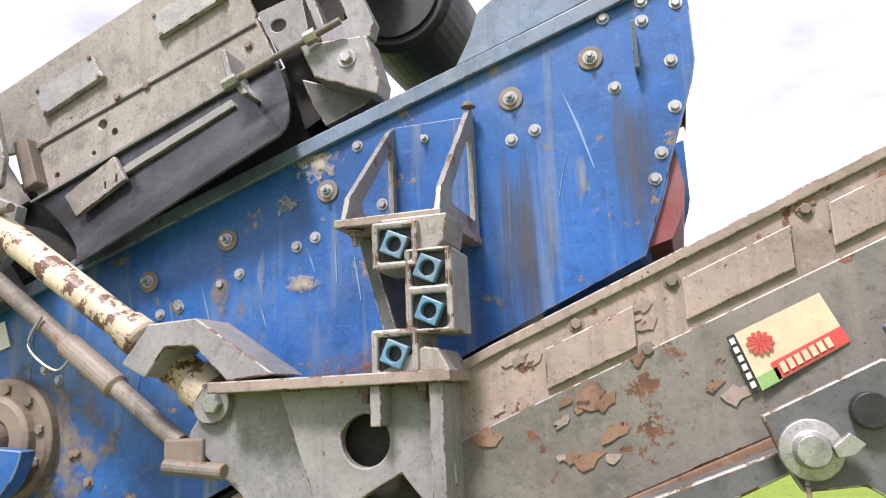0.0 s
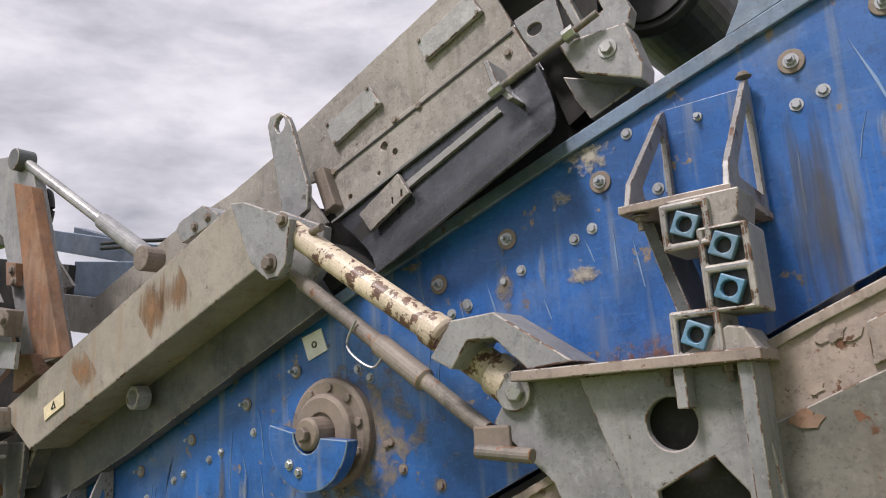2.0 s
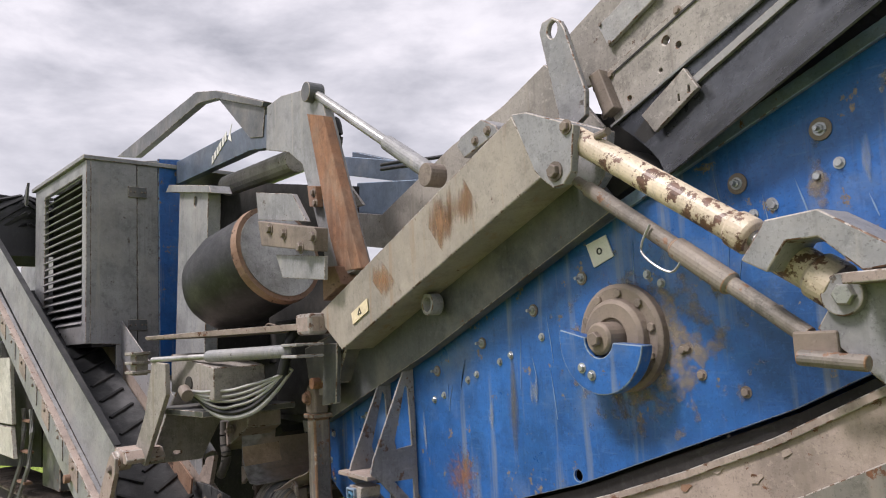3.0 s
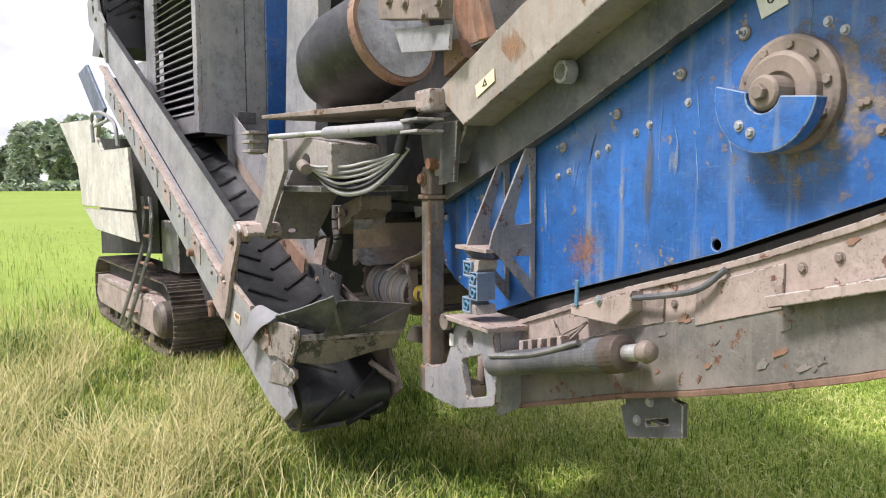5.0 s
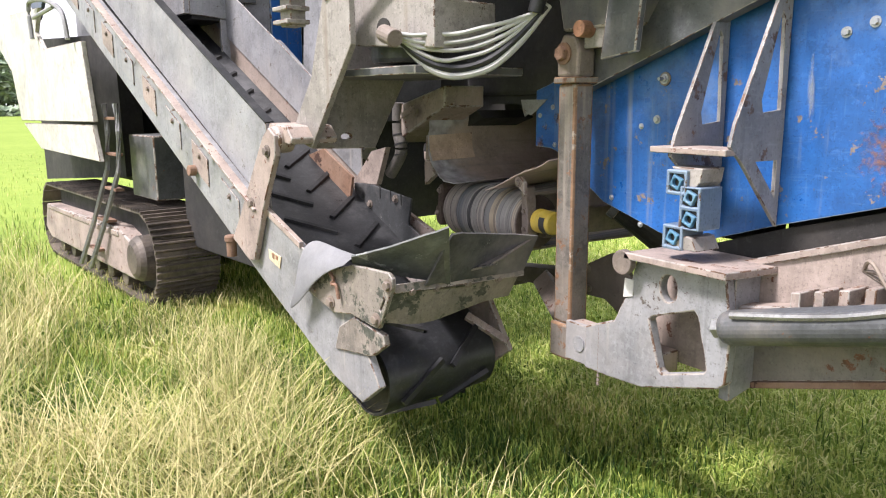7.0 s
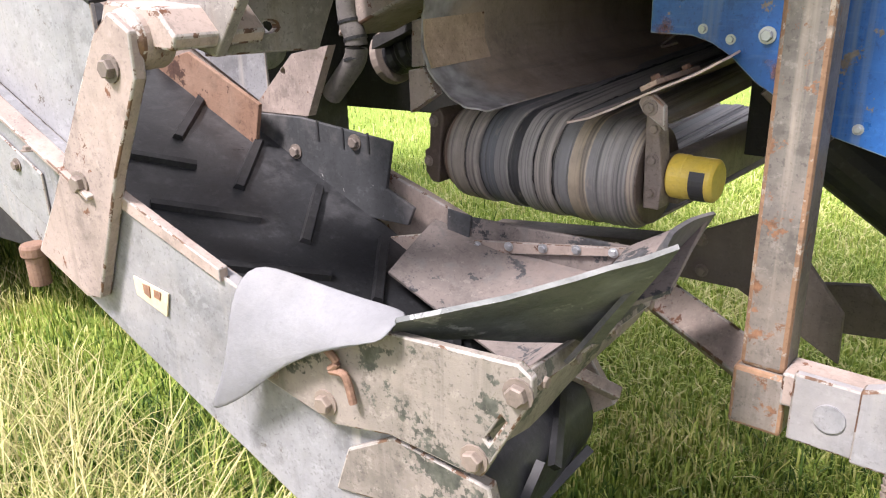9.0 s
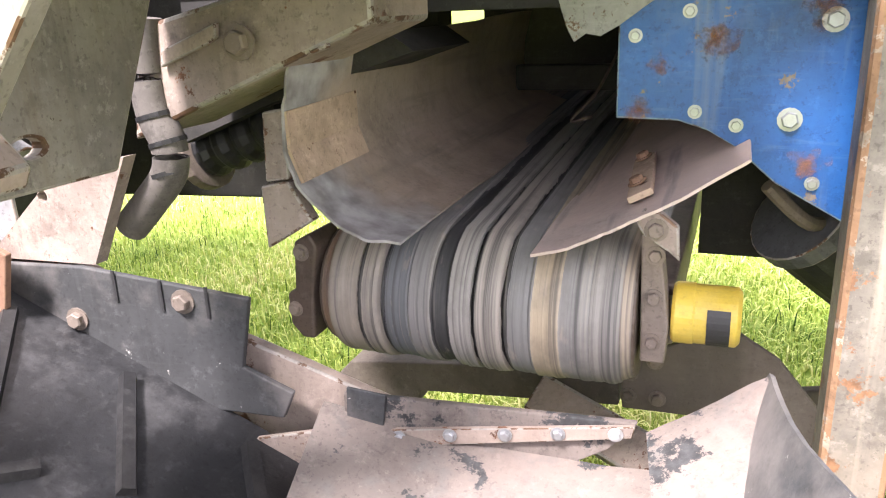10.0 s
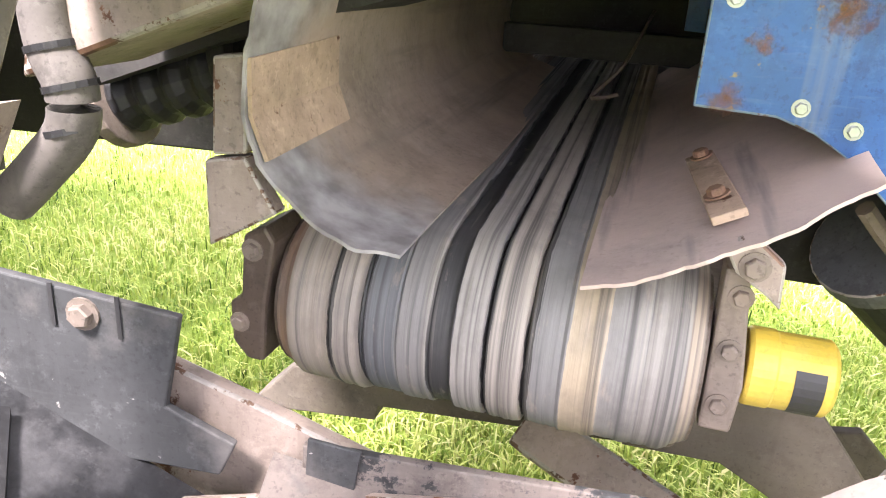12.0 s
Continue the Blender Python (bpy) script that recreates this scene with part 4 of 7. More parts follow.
lb = thing("mount_bracket", "worn blue-grey bracket with two slotted gussets on the screen box", "bracket", "brackets of the screen box")
for gx, zo in ((-3.56, -0.04), (-3.335, 0.0)):
    tri_out = [(SY - 0.005, 1.985 + zo), (SY - 0.06, 1.97 + zo), (1.76, 1.56 + zo), (1.74, 1.49 + zo), (1.80, 1.44 + zo), (SY - 0.005, 1.22 + zo)]
    hole1 = [(SY - 0.055, 1.90 + zo), (SY - 0.04, 1.88 + zo), (SY - 0.03, 1.60 + zo), (SY - 0.12, 1.59 + zo), (SY - 0.13, 1.63 + zo)]
    hole2 = [(SY - 0.03, 1.44 + zo), (SY - 0.03, 1.32 + zo), (1.87, 1.44 + zo)]
    part("gusset", prism(tri_out, gx, gx + 0.014, "x", [hole1, hole2]), worn_gusset, lb, "worn blue-grey gusset with two openings", 0.002)
part("shelf", box(-3.62, -3.322, 1.72, 1.88, 1.462, 1.482), frame_paint, lb, "", 0.003)
small_mount = suspension(-3.43, 1.285, "dusty light blue rubber suspension mount on a steel foot", 1.72, grey_blue)


small_mount.matrix_basis = Matrix.Translation((-3.46, 1.72, 1.19)) @ Matrix.Scale(0.78, 4) @ Matrix.Translation((3.43, -1.72, -1.17))

# ---- discharge conveyor frame below the screen ----
FA, FB = Vector((-3.75, 1.955)), Vector((1.6, 1.60))     # plan of the near face


def face_y(x):
    return FA.y + (x - FA.x) * (FB.y - FA.y) / (FB.x - FA.x)


def top_z(x):
    return float(np.interp(x, (-3.45, -3.19, -2.5, -2.0, -1.47, -1.2, -0.98, -0.5, 2.0), (1.08, 1.165, 1.394, 1.535, 1.72, 1.83, 1.935, 2.1785, 3.191)))


frame_t = thing("discharge_conveyor", "dusty beige discharge conveyor with a box frame and peeling paint", "conveyor")
DEEP = 0.43


def frame_piece(x0, x1, z_up, z_dn, out0, out1, name, mat, label="", bevel=0.004, n=None, mx0=None):
    """A piece lying on the sloping near face: between two lines below the top edge, from out0 to out1 in front of the face."""
    bm = bmesh.new()
    n = n or max(1, int((x1 - x0) / 0.3))
    ring = []
    for i in range(n + 1):
        x = x0 + (x1 - x0) * i / n
        y = face_y(x)
        ring.append([bm.verts.new(p) for p in ((x, y - out1, top_z(x) - z_up), (x, y - out1, top_z(x) - z_dn), (x, y - out0, top_z(x) - z_dn), (x, y - out0, top_z(x) - z_up))])
    for a, b in zip(ring, ring[1:]):
        for k in range(4):
            bm.faces.new((a[k], a[(k + 1) % 4], b[(k + 1) % 4], b[k]))
    bm.faces.new(ring[0][::-1])
    bm.faces.new(ring[-1])
    return part(name, bm, mat, frame_t, label, bevel)


frame_piece(-3.45, 1.9, 0.0, DEEP, -0.25, 0.0, "side_beam", frame_paint, "dusty side beam with flaking paint", 0.006)
# slab added behind the beam, its near-black colour standing in for interior shade
frame_piece(-3.3, 1.9, 0.04, 0.38, -1.35, -0.26, "belt_trough", shade_black, "belt trough slab behind the side beam, near-black for shade", 0)
frame_piece(-3.45, 1.9, -0.004, 0.02, -0.26, 0.012, "top_flange", frame_paint, "", 0.003)
frame_piece(-3.40, 1.9, DEEP - 0.01, DEEP + 0.012, -0.2, 0.015, "bottom_flange", rust_steel, "", 0.003)
for x0, x1, u, d in ((-0.19, 0.0, 0.06, 0.145), (0.10, 0.31, 0.055, 0.14), (0.38, 0.6, 0.05, 0.135), (-2.14, -1.78, 0.05, 0.19), (-2.62, -2.3, 0.06, 0.16)):
    frame_piece(x0, x1, u, d, 0.0, 0.011, "cover_pad", frame_paint, "bolted cover plate with flaking paint", 0.003, 1)
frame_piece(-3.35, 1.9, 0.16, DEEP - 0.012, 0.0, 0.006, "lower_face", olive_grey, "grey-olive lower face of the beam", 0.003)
rp = random.Random(4)


def flake(x, u, size, mat, stretch=1.6, proud=0.004):
    """A ragged patch of lifted paint or rust on the near face."""
    z, n = top_z(x) - u, rp.randint(9, 13)
    poly = []
    for k in range(n):
        a = 2 * math.pi * k / n
        r = size * rp.uniform(0.5, 1.15)
        dx, dz = r * stretch * math.cos(a), r * math.sin(a)
        poly.append((x + dx, z + dz + dx * 0.38))
    y = face_y(x) - (0.006 if u > 0.15 else 0.0)
    part("paint_flake", prism(poly, y - proud, y + 0.02), mat, frame_t)


for _ in range(34):
    x, u = rp.uniform(-0.36, 0.62), rp.choice((rp.uniform(0.02, 0.14), rp.uniform(0.17, 0.36)))
    flake(x, u, rp.uniform(0.006, 0.022), rust_steel if rp.random() < 0.45 else frame_paint)
for dx, du, sz in ((-0.10, 0.2, 0.03), (-0.07, 0.22, 0.02), (-0.15, 0.3, 0.015), (0.0, 0.17, 0.014)):
    flake(dx, du, sz, rust_steel, 1.2)
for _ in range(30):
    x, u = rp.uniform(-3.0, -1.2), rp.uniform(0.02, 0.40)
    flake(x, u, rp.uniform(0.005, 0.02), rust_steel if rp.random() < 0.4 else (olive_grey if u > 0.15 else frame_paint))
for x, u in ((-0.12, 0.04), (0.08, 0.05), (0.34, 0.04), (0.02, 0.16), (-2.0, 0.06), (-1.75, 0.2), (-1.6, 0.08), (-1.72, 0.08), (-2.25, 0.1)):
    bolt(x, face_y(x) - 0.0, top_z(x) - u, 0.012, frame_t, dirty_bolt)


def on_face(x, u):
    return (x, top_z(x) - u)


# oil sticker, torn at one corner
sk = [(0.185, 2.249), (0.342, 2.315), (0.383, 2.22), (0.222, 2.139)]


def sticker(poly, y, mat, label="", name="sticker"):
    return part(name, prism(poly, y - 0.002, y), mat, frame_t, label)


def lerp2(a, b, t):
    return (a[0] + (b[0] - a[0]) * t, a[1] + (b[1] - a[1]) * t)


def on_sticker(u, v):
    return lerp2(lerp2(sk[0], sk[1], u), lerp2(sk[3], sk[2], u), v)


def sticker_quad(u0, u1, v0, v1):
    return [on_sticker(u0, v0), on_sticker(u1, v0), on_sticker(u1, v1), on_sticker(u0, v1)]


sy = face_y(0.28) - 0.012
sticker(sticker_quad(0.0, 1, 0, 1), sy, cream_label, "faded cream, red and green oil sticker with torn edges")
sticker(sticker_quad(0.2, 1.0, 0.68, 0.98), sy - 0.003, red_label)
sticker(sticker_quad(0.0, 0.24, 0.78, 1.0), sy - 0.003, green_label)
sticker(sticker_quad(-0.1, -0.01, 0.0, 0.95), sy - 0.0005, ink, "", "sticker_edge")
for k in range(12):
    a, b = on_sticker(0.2, 0.32), 0
    ang = k * math.pi / 6
    p = [(a[0] + 0.022 * math.cos(ang - 0.2), a[1] + 0.02 * math.sin(ang - 0.2)), (a[0] + 0.026 * math.cos(ang), a[1] + 0.024 * math.sin(ang)), (a[0] + 0.022 * math.cos(ang + 0.2), a[1] + 0.02 * math.sin(ang + 0.2)), a]
    sticker(p, sy - 0.003 - 0.0002 * k, red_label, "", "flower_petal")
for k in range(6):
    sticker(sticker_quad(-0.085, -0.03, 0.05 + k * 0.15, 0.15 + k * 0.15), sy - 0.003, white_label, "", "letter_bar")
for k in range(7):
    sticker(sticker_quad(0.27 + k * 0.085, 0.33 + k * 0.085, 0.74, 0.92), sy - 0.006, cream_label, "", "letter_bar")

# folding arm on the right with lock pin
fold = thing("folding_arm", "dark grey folding arm with a round lock pin and latch handle", "hinge arm")
part("arm_plate", prism([(0.202, 2.099), (0.397, 2.184), (0.434, 2.177), (0.4, 1.945), (0.348, 1.981), (0.253, 1.972), (0.235, 2.005)], 1.53, 1.56), dark_grey, fold, "", 0.004)
fx, fz = (0.271, 2.042)
part("pin_boss", lathe([(0, 0.05), (0.02, 0.05), (0.022, 0.03), (0.05, 0.026)], (fx, 1.53, fz), (fx, 0, fz), 24), steel, fold, "round steel lock pin", 0.002)
part("latch_handle", prism([(0.298, 2.048), (0.325, 2.07), (0.347, 2.051), (0.329, 2.034), (0.304, 2.03)], 1.48, 1.5), steel, fold, "", 0.002)
part("pin_head", lathe([(0, 0.03), (0.03, 0.03)], (fx + 0.095, 1.53, fz + 0.06), (fx + 0.095, 0, fz + 0.06), 20), rubber, fold, "", 0.003)
part("strut_plate", prism([(-0.051, 1.936), (0.248, 2.041), (0.262, 2.002), (0.047, 1.906)], 1.60, 1.75), dark_grey, fold, "dusty support strut", 0.005)
for k in range(7):
    part("chain_link", lathe([(0, 0.004), (0.016, 0.004)], (fx - 0.012, 1.515, fz - 0.04 - k * 0.019), (fx - 0.010, 1.515, fz - 1), 8), dirty_bolt, fold)

# cross end of the frame far right
rear_lug = thing("lifting_eye", "grey lifting eye plate with a bolt on the conveyor frame", "lifting eye")
part("plate", prism([(0.508, 2.631), (0.517, 2.648), (0.707, 2.729), (0.683, 2.621), (0.523, 2.574)], 1.61, 1.635, "y", [circle(*(0.554, 2.628), 0.018, 16)]), grey_paint, rear_lug, "", 0.003)
ex, ez = (0.633, 2.674)
bolt(ex, 1.61, ez, 0.024, rear_lug, dirty_bolt)
side_plate_r = thing("latch_plate", "dark blue bolted latch plate with a slot on the conveyor frame", "plate")
part("plate", prism([(0.42, 2.242), (0.613, 2.33), (0.564, 2.108), (0.469, 2.088)], 1.58, 1.605, "y", [[(0.485, 2.167), (0.546, 2.191), (0.547, 2.177), (0.486, 2.147)]]), slate, side_plate_r, "", 0.004)
for bx, bz in [(0.454, 2.236), (0.556, 2.278), (0.461, 2.144)]:
    bolt(bx, 1.58, bz, 0.016, side_plate_r, bolt_steel)

# ---- main support stand under the upper mounts ----
stand = thing("support_stand", "grey welded support stand with a round hole below the rubber mounts", "support stand")
part("top_plate", prism([(-0.94, 1.60), (-0.36, 1.58), (-0.36, 1.93), (-0.94, 1.93)], 2.185, 2.21, "z"), frame_paint, stand, "dusty top plate", 0.003)
hc = (-0.581, 2.07)
web = [(-0.79, 2.185), (-0.40, 2.185), (-0.335, 1.55), (-0.62, 1.55), (-0.68, 1.88)]
part("web_plate", prism(web, 1.655, 1.68, "y", [circle(hc[0], hc[1], 0.056, 28), [(-0.63, 1.93), (-0.5, 2.0), (-0.44, 1.93), (-0.44, 1.6), (-0.6, 1.6)]]), grey_paint, stand, "grey web plate with a round hole", 0.004)
part("side_flange", box(-0.415, -0.385, 1.60, 1.93, 1.6, 2.185), grey_paint, stand, "", 0.003)
part("rib", box(-0.545, -0.52, 1.60, 1.655, 2.1, 2.185), grey_paint, stand, "", 0.003)
part("cheek_plate", prism([(-1.06, 2.09), (-0.985, 2.2), (-0.78, 2.195), (-0.66, 1.86), (-0.62, 1.55), (-0.75, 1.55), (-0.9, 1.94)], 1.70, 1.73), grey_paint, stand, "grey cheek plate with the cylinder's pin", 0.004)
part("horn_plate", prism([(-1.191, 2.266), (-1.118, 2.356), (-0.986, 2.361), (-0.78, 2.221), (-0.902, 2.211), (-0.992, 2.297), (-1.069, 2.298), (-1.125, 2.23)], 1.62, 1.76), grey_paint, stand, "bent grey guard plate round the cylinder", 0.004)
for bx in (-0.57, -0.44):
    bolt(bx, 1.64, 2.185, 0.017, stand, dirty_bolt, out=(0, 0, -1), stud=0.02)
bolt(-0.905, 1.63, 2.20, 0.012, stand, dirty_bolt, out=(0, 0, -1))
part("back_box", box(-0.78, -0.42, 1.72, 1.93, 1.6, 2.18), shade_black, stand)

# ---- main cylinder and telescopic strut ----
cyl = thing("hydraulic_cylinder", "cream painted hydraulic cylinder with flaking rusty paint", "hydraulic cylinder")
c0, c1 = Vector((-1.88, 1.77, 2.775)), Vector((-0.985, 1.735, 2.165))
cd = (c1 - c0).normalized()
part("barrel", lathe([(0, 0.03), (0.02, 0.043), (0.72, 0.043), (0.73, 0.052), (0.78, 0.052), (0.79, 0.045)], c0, c1, 28), cream_paint, cyl, "cream barrel with flaking paint", 0.003)
part("gland", lathe([(0, 0.052), (0.14, 0.05), (0.15, 0.06), (0.21, 0.06)], c0 + cd * 0.84, c1 + cd, 28), cream_paint, cyl, "cream gland end", 0.003)
part("rod", rod(c0 + cd * 0.75, c1, 0.024), steel, cyl)
part("eye", rod((c1.x, 1.68, c1.z), (c1.x, 1.79, c1.z), 0.05, 24), grey_paint, cyl, "", 0.004)
bolt(-0.975, 1.69, 2.165, 0.027, cyl, steel, stud=0.0)
part("oil_fitting", rod(c0 + cd * 0.14 + Vector((0.02, -0.02, 0.04)), c0 + cd * 0.2 + Vector((0.03, -0.03, 0.075)), 0.013, 10), dirty_bolt, cyl, "small oil fitting")
strut = thing("telescopic_strut", "dusty brown telescopic safety strut with a wire bail", "strut")
s0, s1 = Vector((-1.90, 1.80, 2.625)), Vector((-1.07, 1.72, 2.055))
sd = (s1 - s0).normalized()
part("tube", lathe([(0, 0.018), (0.06, 0.02), (0.07, 0.026), (0.5, 0.026), (0.51, 0.034), (0.72, 0.034), (0.73, 0.024), (0.98, 0.024)], s0, s1, 20), post_steel, strut, "", 0.002)
part("fork", box(s1.x - 0.05, s1.x + 0.06, 1.69, 1.75, s1.z - 0.04, s1.z + 0.03), dirty_bolt, strut, "", 0.006)
part("pin", rod((s1.x - 0.02, 1.66, s1.z - 0.03), (s1.x + 0.14, 1.66, s1.z - 0.045), 0.019), post_steel, strut, "", 0.004)
b0 = s0 + sd * 0.42
part("wire_bail", pipe([b0 + Vector((0.0, -0.03, 0.03)), b0 + Vector((-0.03, -0.04, -0.05)), b0 + Vector((0.07, -0.04, -0.12)), b0 + Vector((0.12, -0.03, -0.06))], 0.004, 6), steel, strut, "bent wire bail")

# ---- lifting arm beam ----
arm = thing("boom", "beige box-section boom with brown rust runs and a yellow label", "boom")
af = [(-3.877, 2.271), (-2.16, 2.922), (-2.025, 2.658), (-3.59, 2.082)]
part("box_beam", prism(af, 1.75, 1.99), boom_paint, arm, "beige box beam", 0.006)
part("inner_beam", prism([(-3.9, 2.02), (-3.5, 1.96), (-1.75, 2.64), (-1.95, 2.78), (-3.9, 2.16)], 1.992, SY + 0.3), shade_black, arm, "dark inner beam behind the arm")
part("lower_web", prism([(-4.25, 1.9), (-4.2, 1.66), (-3.1, 2.04), (-1.86, 2.53), (-1.98, 2.68), (-3.6, 2.12)], 1.93, 1.989), dark_grey, arm, "dark grey web below the arm", 0.003)
for u0, u1 in ((0.2, 0.31), (0.28, 0.38), (0.6, 0.68)):
    p0, p1, p2, p3 = [lerp2(af[1], af[0], u0), lerp2(af[1], af[0], u1), lerp2(af[2], af[3], u1), lerp2(af[2], af[3], u0)]
    part("rust_run", prism([p0, p1, p2, p3], 1.7475, 1.7495), rust_run_mat, arm, "brown rust run")
yp = [(-2.107, 2.905), (-2.029, 2.892), (-1.8, 2.786), (-1.827, 2.633), (-1.866, 2.598), (-1.916, 2.596), (-1.967, 2.637), (-2.002, 2.673)]
part("yoke_plate", prism(yp, 1.70, 1.735), grey_paint, arm, "rounded grey yoke plate", 0.004)
part("far_yoke_plate", prism(yp, 1.86, 1.90), grey_paint, arm, "", 0.004)
bolt(*[(p[0], 1.70, p[1]) for p in [(-1.898, 2.649)]][0], 0.024, arm, dirty_bolt)
bolt(*[(p[0], 1.70, p[1]) for p in [(-1.833, 2.786)]][0], 0.018, arm, dirty_bolt)
part("pivot_eye", lathe([(0, 0.05), (0.06, 0.05), (0.062, 0.035), (0.02, 0.02)], (-2.92, 1.90, 2.27), (-2.95, 1.0, 2.27), 24), grey_paint, arm, "grey eye with a bolt", 0.003)
part("top_block", prism([(-2.578, 2.913), (-2.552, 2.943), (-2.406, 2.982), (-2.317, 2.934), (-2.3, 2.903), (-2.532, 2.852)], 1.80, 1.94), grey_paint, arm, "bolted block on the arm", 0.004)
for bx, bz in [(-2.449, 2.903), (-2.367, 2.925)]:
    bolt(bx, 1.80, bz, 0.014, arm, dirty_bolt)
wl = [(-3.462, 2.263), (-3.295, 2.327), (-3.289, 2.266), (-3.449, 2.205)]
part("warning_label", prism(wl, 1.743, 1.7465), cream_label, arm, "small yellow warning label")
wc = (sum(p[0] for p in wl) / 4, sum(p[1] for p in wl) / 4)
part("warning_sign", prism([(wc[0] - 0.02, wc[1] - 0.015), (wc[0] + 0.02, wc[1] - 0.008), (wc[0], wc[1] + 0.022)], 1.7405, 1.7428, "y", [[(wc[0] - 0.011, wc[1] - 0.009), (wc[0] + 0.011, wc[1] - 0.005), (wc[0], wc[1] + 0.012)]]), ink, arm)
lug = thing("lifting_lug", "flat grey lifting lug with an oval eye", "lifting lug")
lp = [(-2.208, 3.304), (-2.19, 3.34), (-2.133, 3.342), (-2.088, 3.31), (-2.069, 3.271), (-1.984, 2.999), (-1.993, 2.907), (-2.081, 2.863), (-2.128, 2.918)]
part("plate", prism(lp, 1.965, 1.99, "y", [circle(*(-2.134, 3.29), 0.028, 16, 1.25)]), grey_paint, lug, "", 0.005)

# ---- upper conveyor ----
up = thing("upper_conveyor", "beige upper conveyor with bolted cover panels and a steel tensioner rod", "conveyor")
part("upper_panel", prism([(-2.364, 3.26), (-2.225, 3.332), (-1.273, 3.711), (-1.146, 3.433), (-1.155, 3.398), (-2.107, 3.086), (-2.198, 3.085)], 2.14, 2.16), beige_paint, up, "beige upper side panel", 0.004)
for q in ([(-2.039, 3.298), (-1.787, 3.395), (-1.737, 3.307), (-1.992, 3.199)], [(-1.55, 3.49), (-1.296, 3.596), (-1.25, 3.506), (-1.512, 3.403)]):
    part("cover_panel", prism(q, 2.118, 2.139), pale_panel, up, "bolted rectangular cover panel", 0.004)
    for p in q:
        bolt(p[0] + (sum(c[0] for c in q) / 4 - p[0]) * 0.12, 2.118, p[1] + (sum(c[1] for c in q) / 4 - p[1]) * 0.12, 0.008, up, dirty_bolt, washer=False)
part("back_panel", prism([(-3.956, 2.839), (-3.153, 3.1), (-2.735, 3.188), (-2.434, 3.292), (-2.262, 3.112), (-2.118, 2.92), (-3.438, 2.372)], 2.2, 2.22), beige_paint, up, "", 0.004)
mp_ = [(-2.066, 3.073), (-1.119, 3.392), (-1.04, 3.215), (-1.96, 2.875)]
part("lower_panel", prism(mp_, 2.10, 2.135, "y", [circle(*p, r, 12) for p, r in zip([(-1.711, 3.117), (-1.661, 3.082), (-1.745, 3.019), (-1.893, 2.961)], (0.016, 0.011, 0.008, 0.008))]), beige_paint, up, "beige lower side panel with drilled holes", 0.004)
part("lower_lip", sheet([[(mp_[3][0], 2.10, mp_[3][1]), (mp_[2][0], 2.10, mp_[2][1])], [(mp_[3][0], 2.06, mp_[3][1] - 0.01), (mp_[2][0], 2.06, mp_[2][1] - 0.01)]], 0.008), grey_paint, up)
bk = [(-1.94, 2.868), (-1.029, 3.205)]
lowp = [(-0.891, 2.866), (-1.3, 2.679), (-1.613, 2.582)]
rows = []
for k in range(7):
    t = k / 6
    yy = 2.08 - 0.04 * t - 0.20 * t ** 2.6
    rowp = []
    for s in range(7):
        u = s / 6
        tz_ = bk[0][1] + (bk[1][1] - bk[0][1]) * u
        tx_ = bk[0][0] + (bk[1][0] - bk[0][0]) * u
        bx_ = lowp[2][0] + (lowp[0][0] - lowp[2][0]) * u
        bz_ = lowp[2][1] + (lowp[0][1] - lowp[2][1]) * u
        rowp.append((tx_ + (bx_ - tx_) * t, yy + 0.06 * (1 - u) * t, tz_ + (bz_ - tz_) * t))
    rows.append(rowp)
part("oily_plate", sheet(rows, 0.006), black_steel, up, "curved oily black deflector plate", 0, True)
# second strip is the upper panel's shadow line, laid on as a black prism
for k, (a_, b_, wd) in enumerate((((-1.586, 2.936), (-1.183, 3.103), 0.024), ((-2.035, 3.055), (-1.123, 3.372), 0.007))):
    part("edge_strip" if k == 0 else "panel_seam", prism([a_, b_, (b_[0] + wd * 0.55, b_[1] - wd), (a_[0] + wd * 0.55, a_[1] - wd)], 2.055 + 0.04 * k, 2.072 + 0.025 * k), grey_paint if k == 0 else shade_black, up, "bolted edge strip" if k == 0 else "dark strip painted as the upper panel's shadow line", 0.002 if k == 0 else 0)
part("underside", prism([(-2.672, 3.179), (-2.109, 2.975), (-1.099, 3.276), (-0.914, 3.059), (-0.989, 2.933), (-1.93, 2.631), (-2.34, 2.64)], 2.25, 2.27), shade_black, up, "underside sheet coloured near-black for shade")
part("slot_bracket", prism([(-1.599, 2.967), (-1.55, 2.885), (-1.738, 2.782), (-1.79, 2.857)], 2.03, 2.05, "y", [[(p[0] - 0.004, p[1] - 0.012), (p[0] + 0.004, p[1] - 0.012), (p[0] + 0.004, p[1] + 0.012), (p[0] - 0.004, p[1] + 0.012)] for p in [(-1.629, 2.873), (-1.587, 2.892)]]), beige_paint, up, "slotted bracket", 0.003)
# solid near-black sheet paints the shade of the gap behind the bracket
part("dark_gap", prism([(-1.628, 2.988), (-1.542, 2.874), (-1.781, 2.735), (-1.861, 2.81)], 2.068, 2.09), shade_black, up)
t0, t1 = [(p[0], 1.97, p[1]) for p in [(-1.152, 3.106), (-0.764, 3.244)]]
part("tensioner_rod", rod(t0, t1, 0.011), post_steel, up, "dull steel tensioner rod", 0.001)
part("rod_collar", lathe([(0, 0.02), (0.05, 0.02)], t0, t1, 6), steel, up, "", 0.002)
part("rod_nut", lathe([(0.29, 0.022), (0.33, 0.022)], t0, t1, 6), steel, up, "", 0.002)
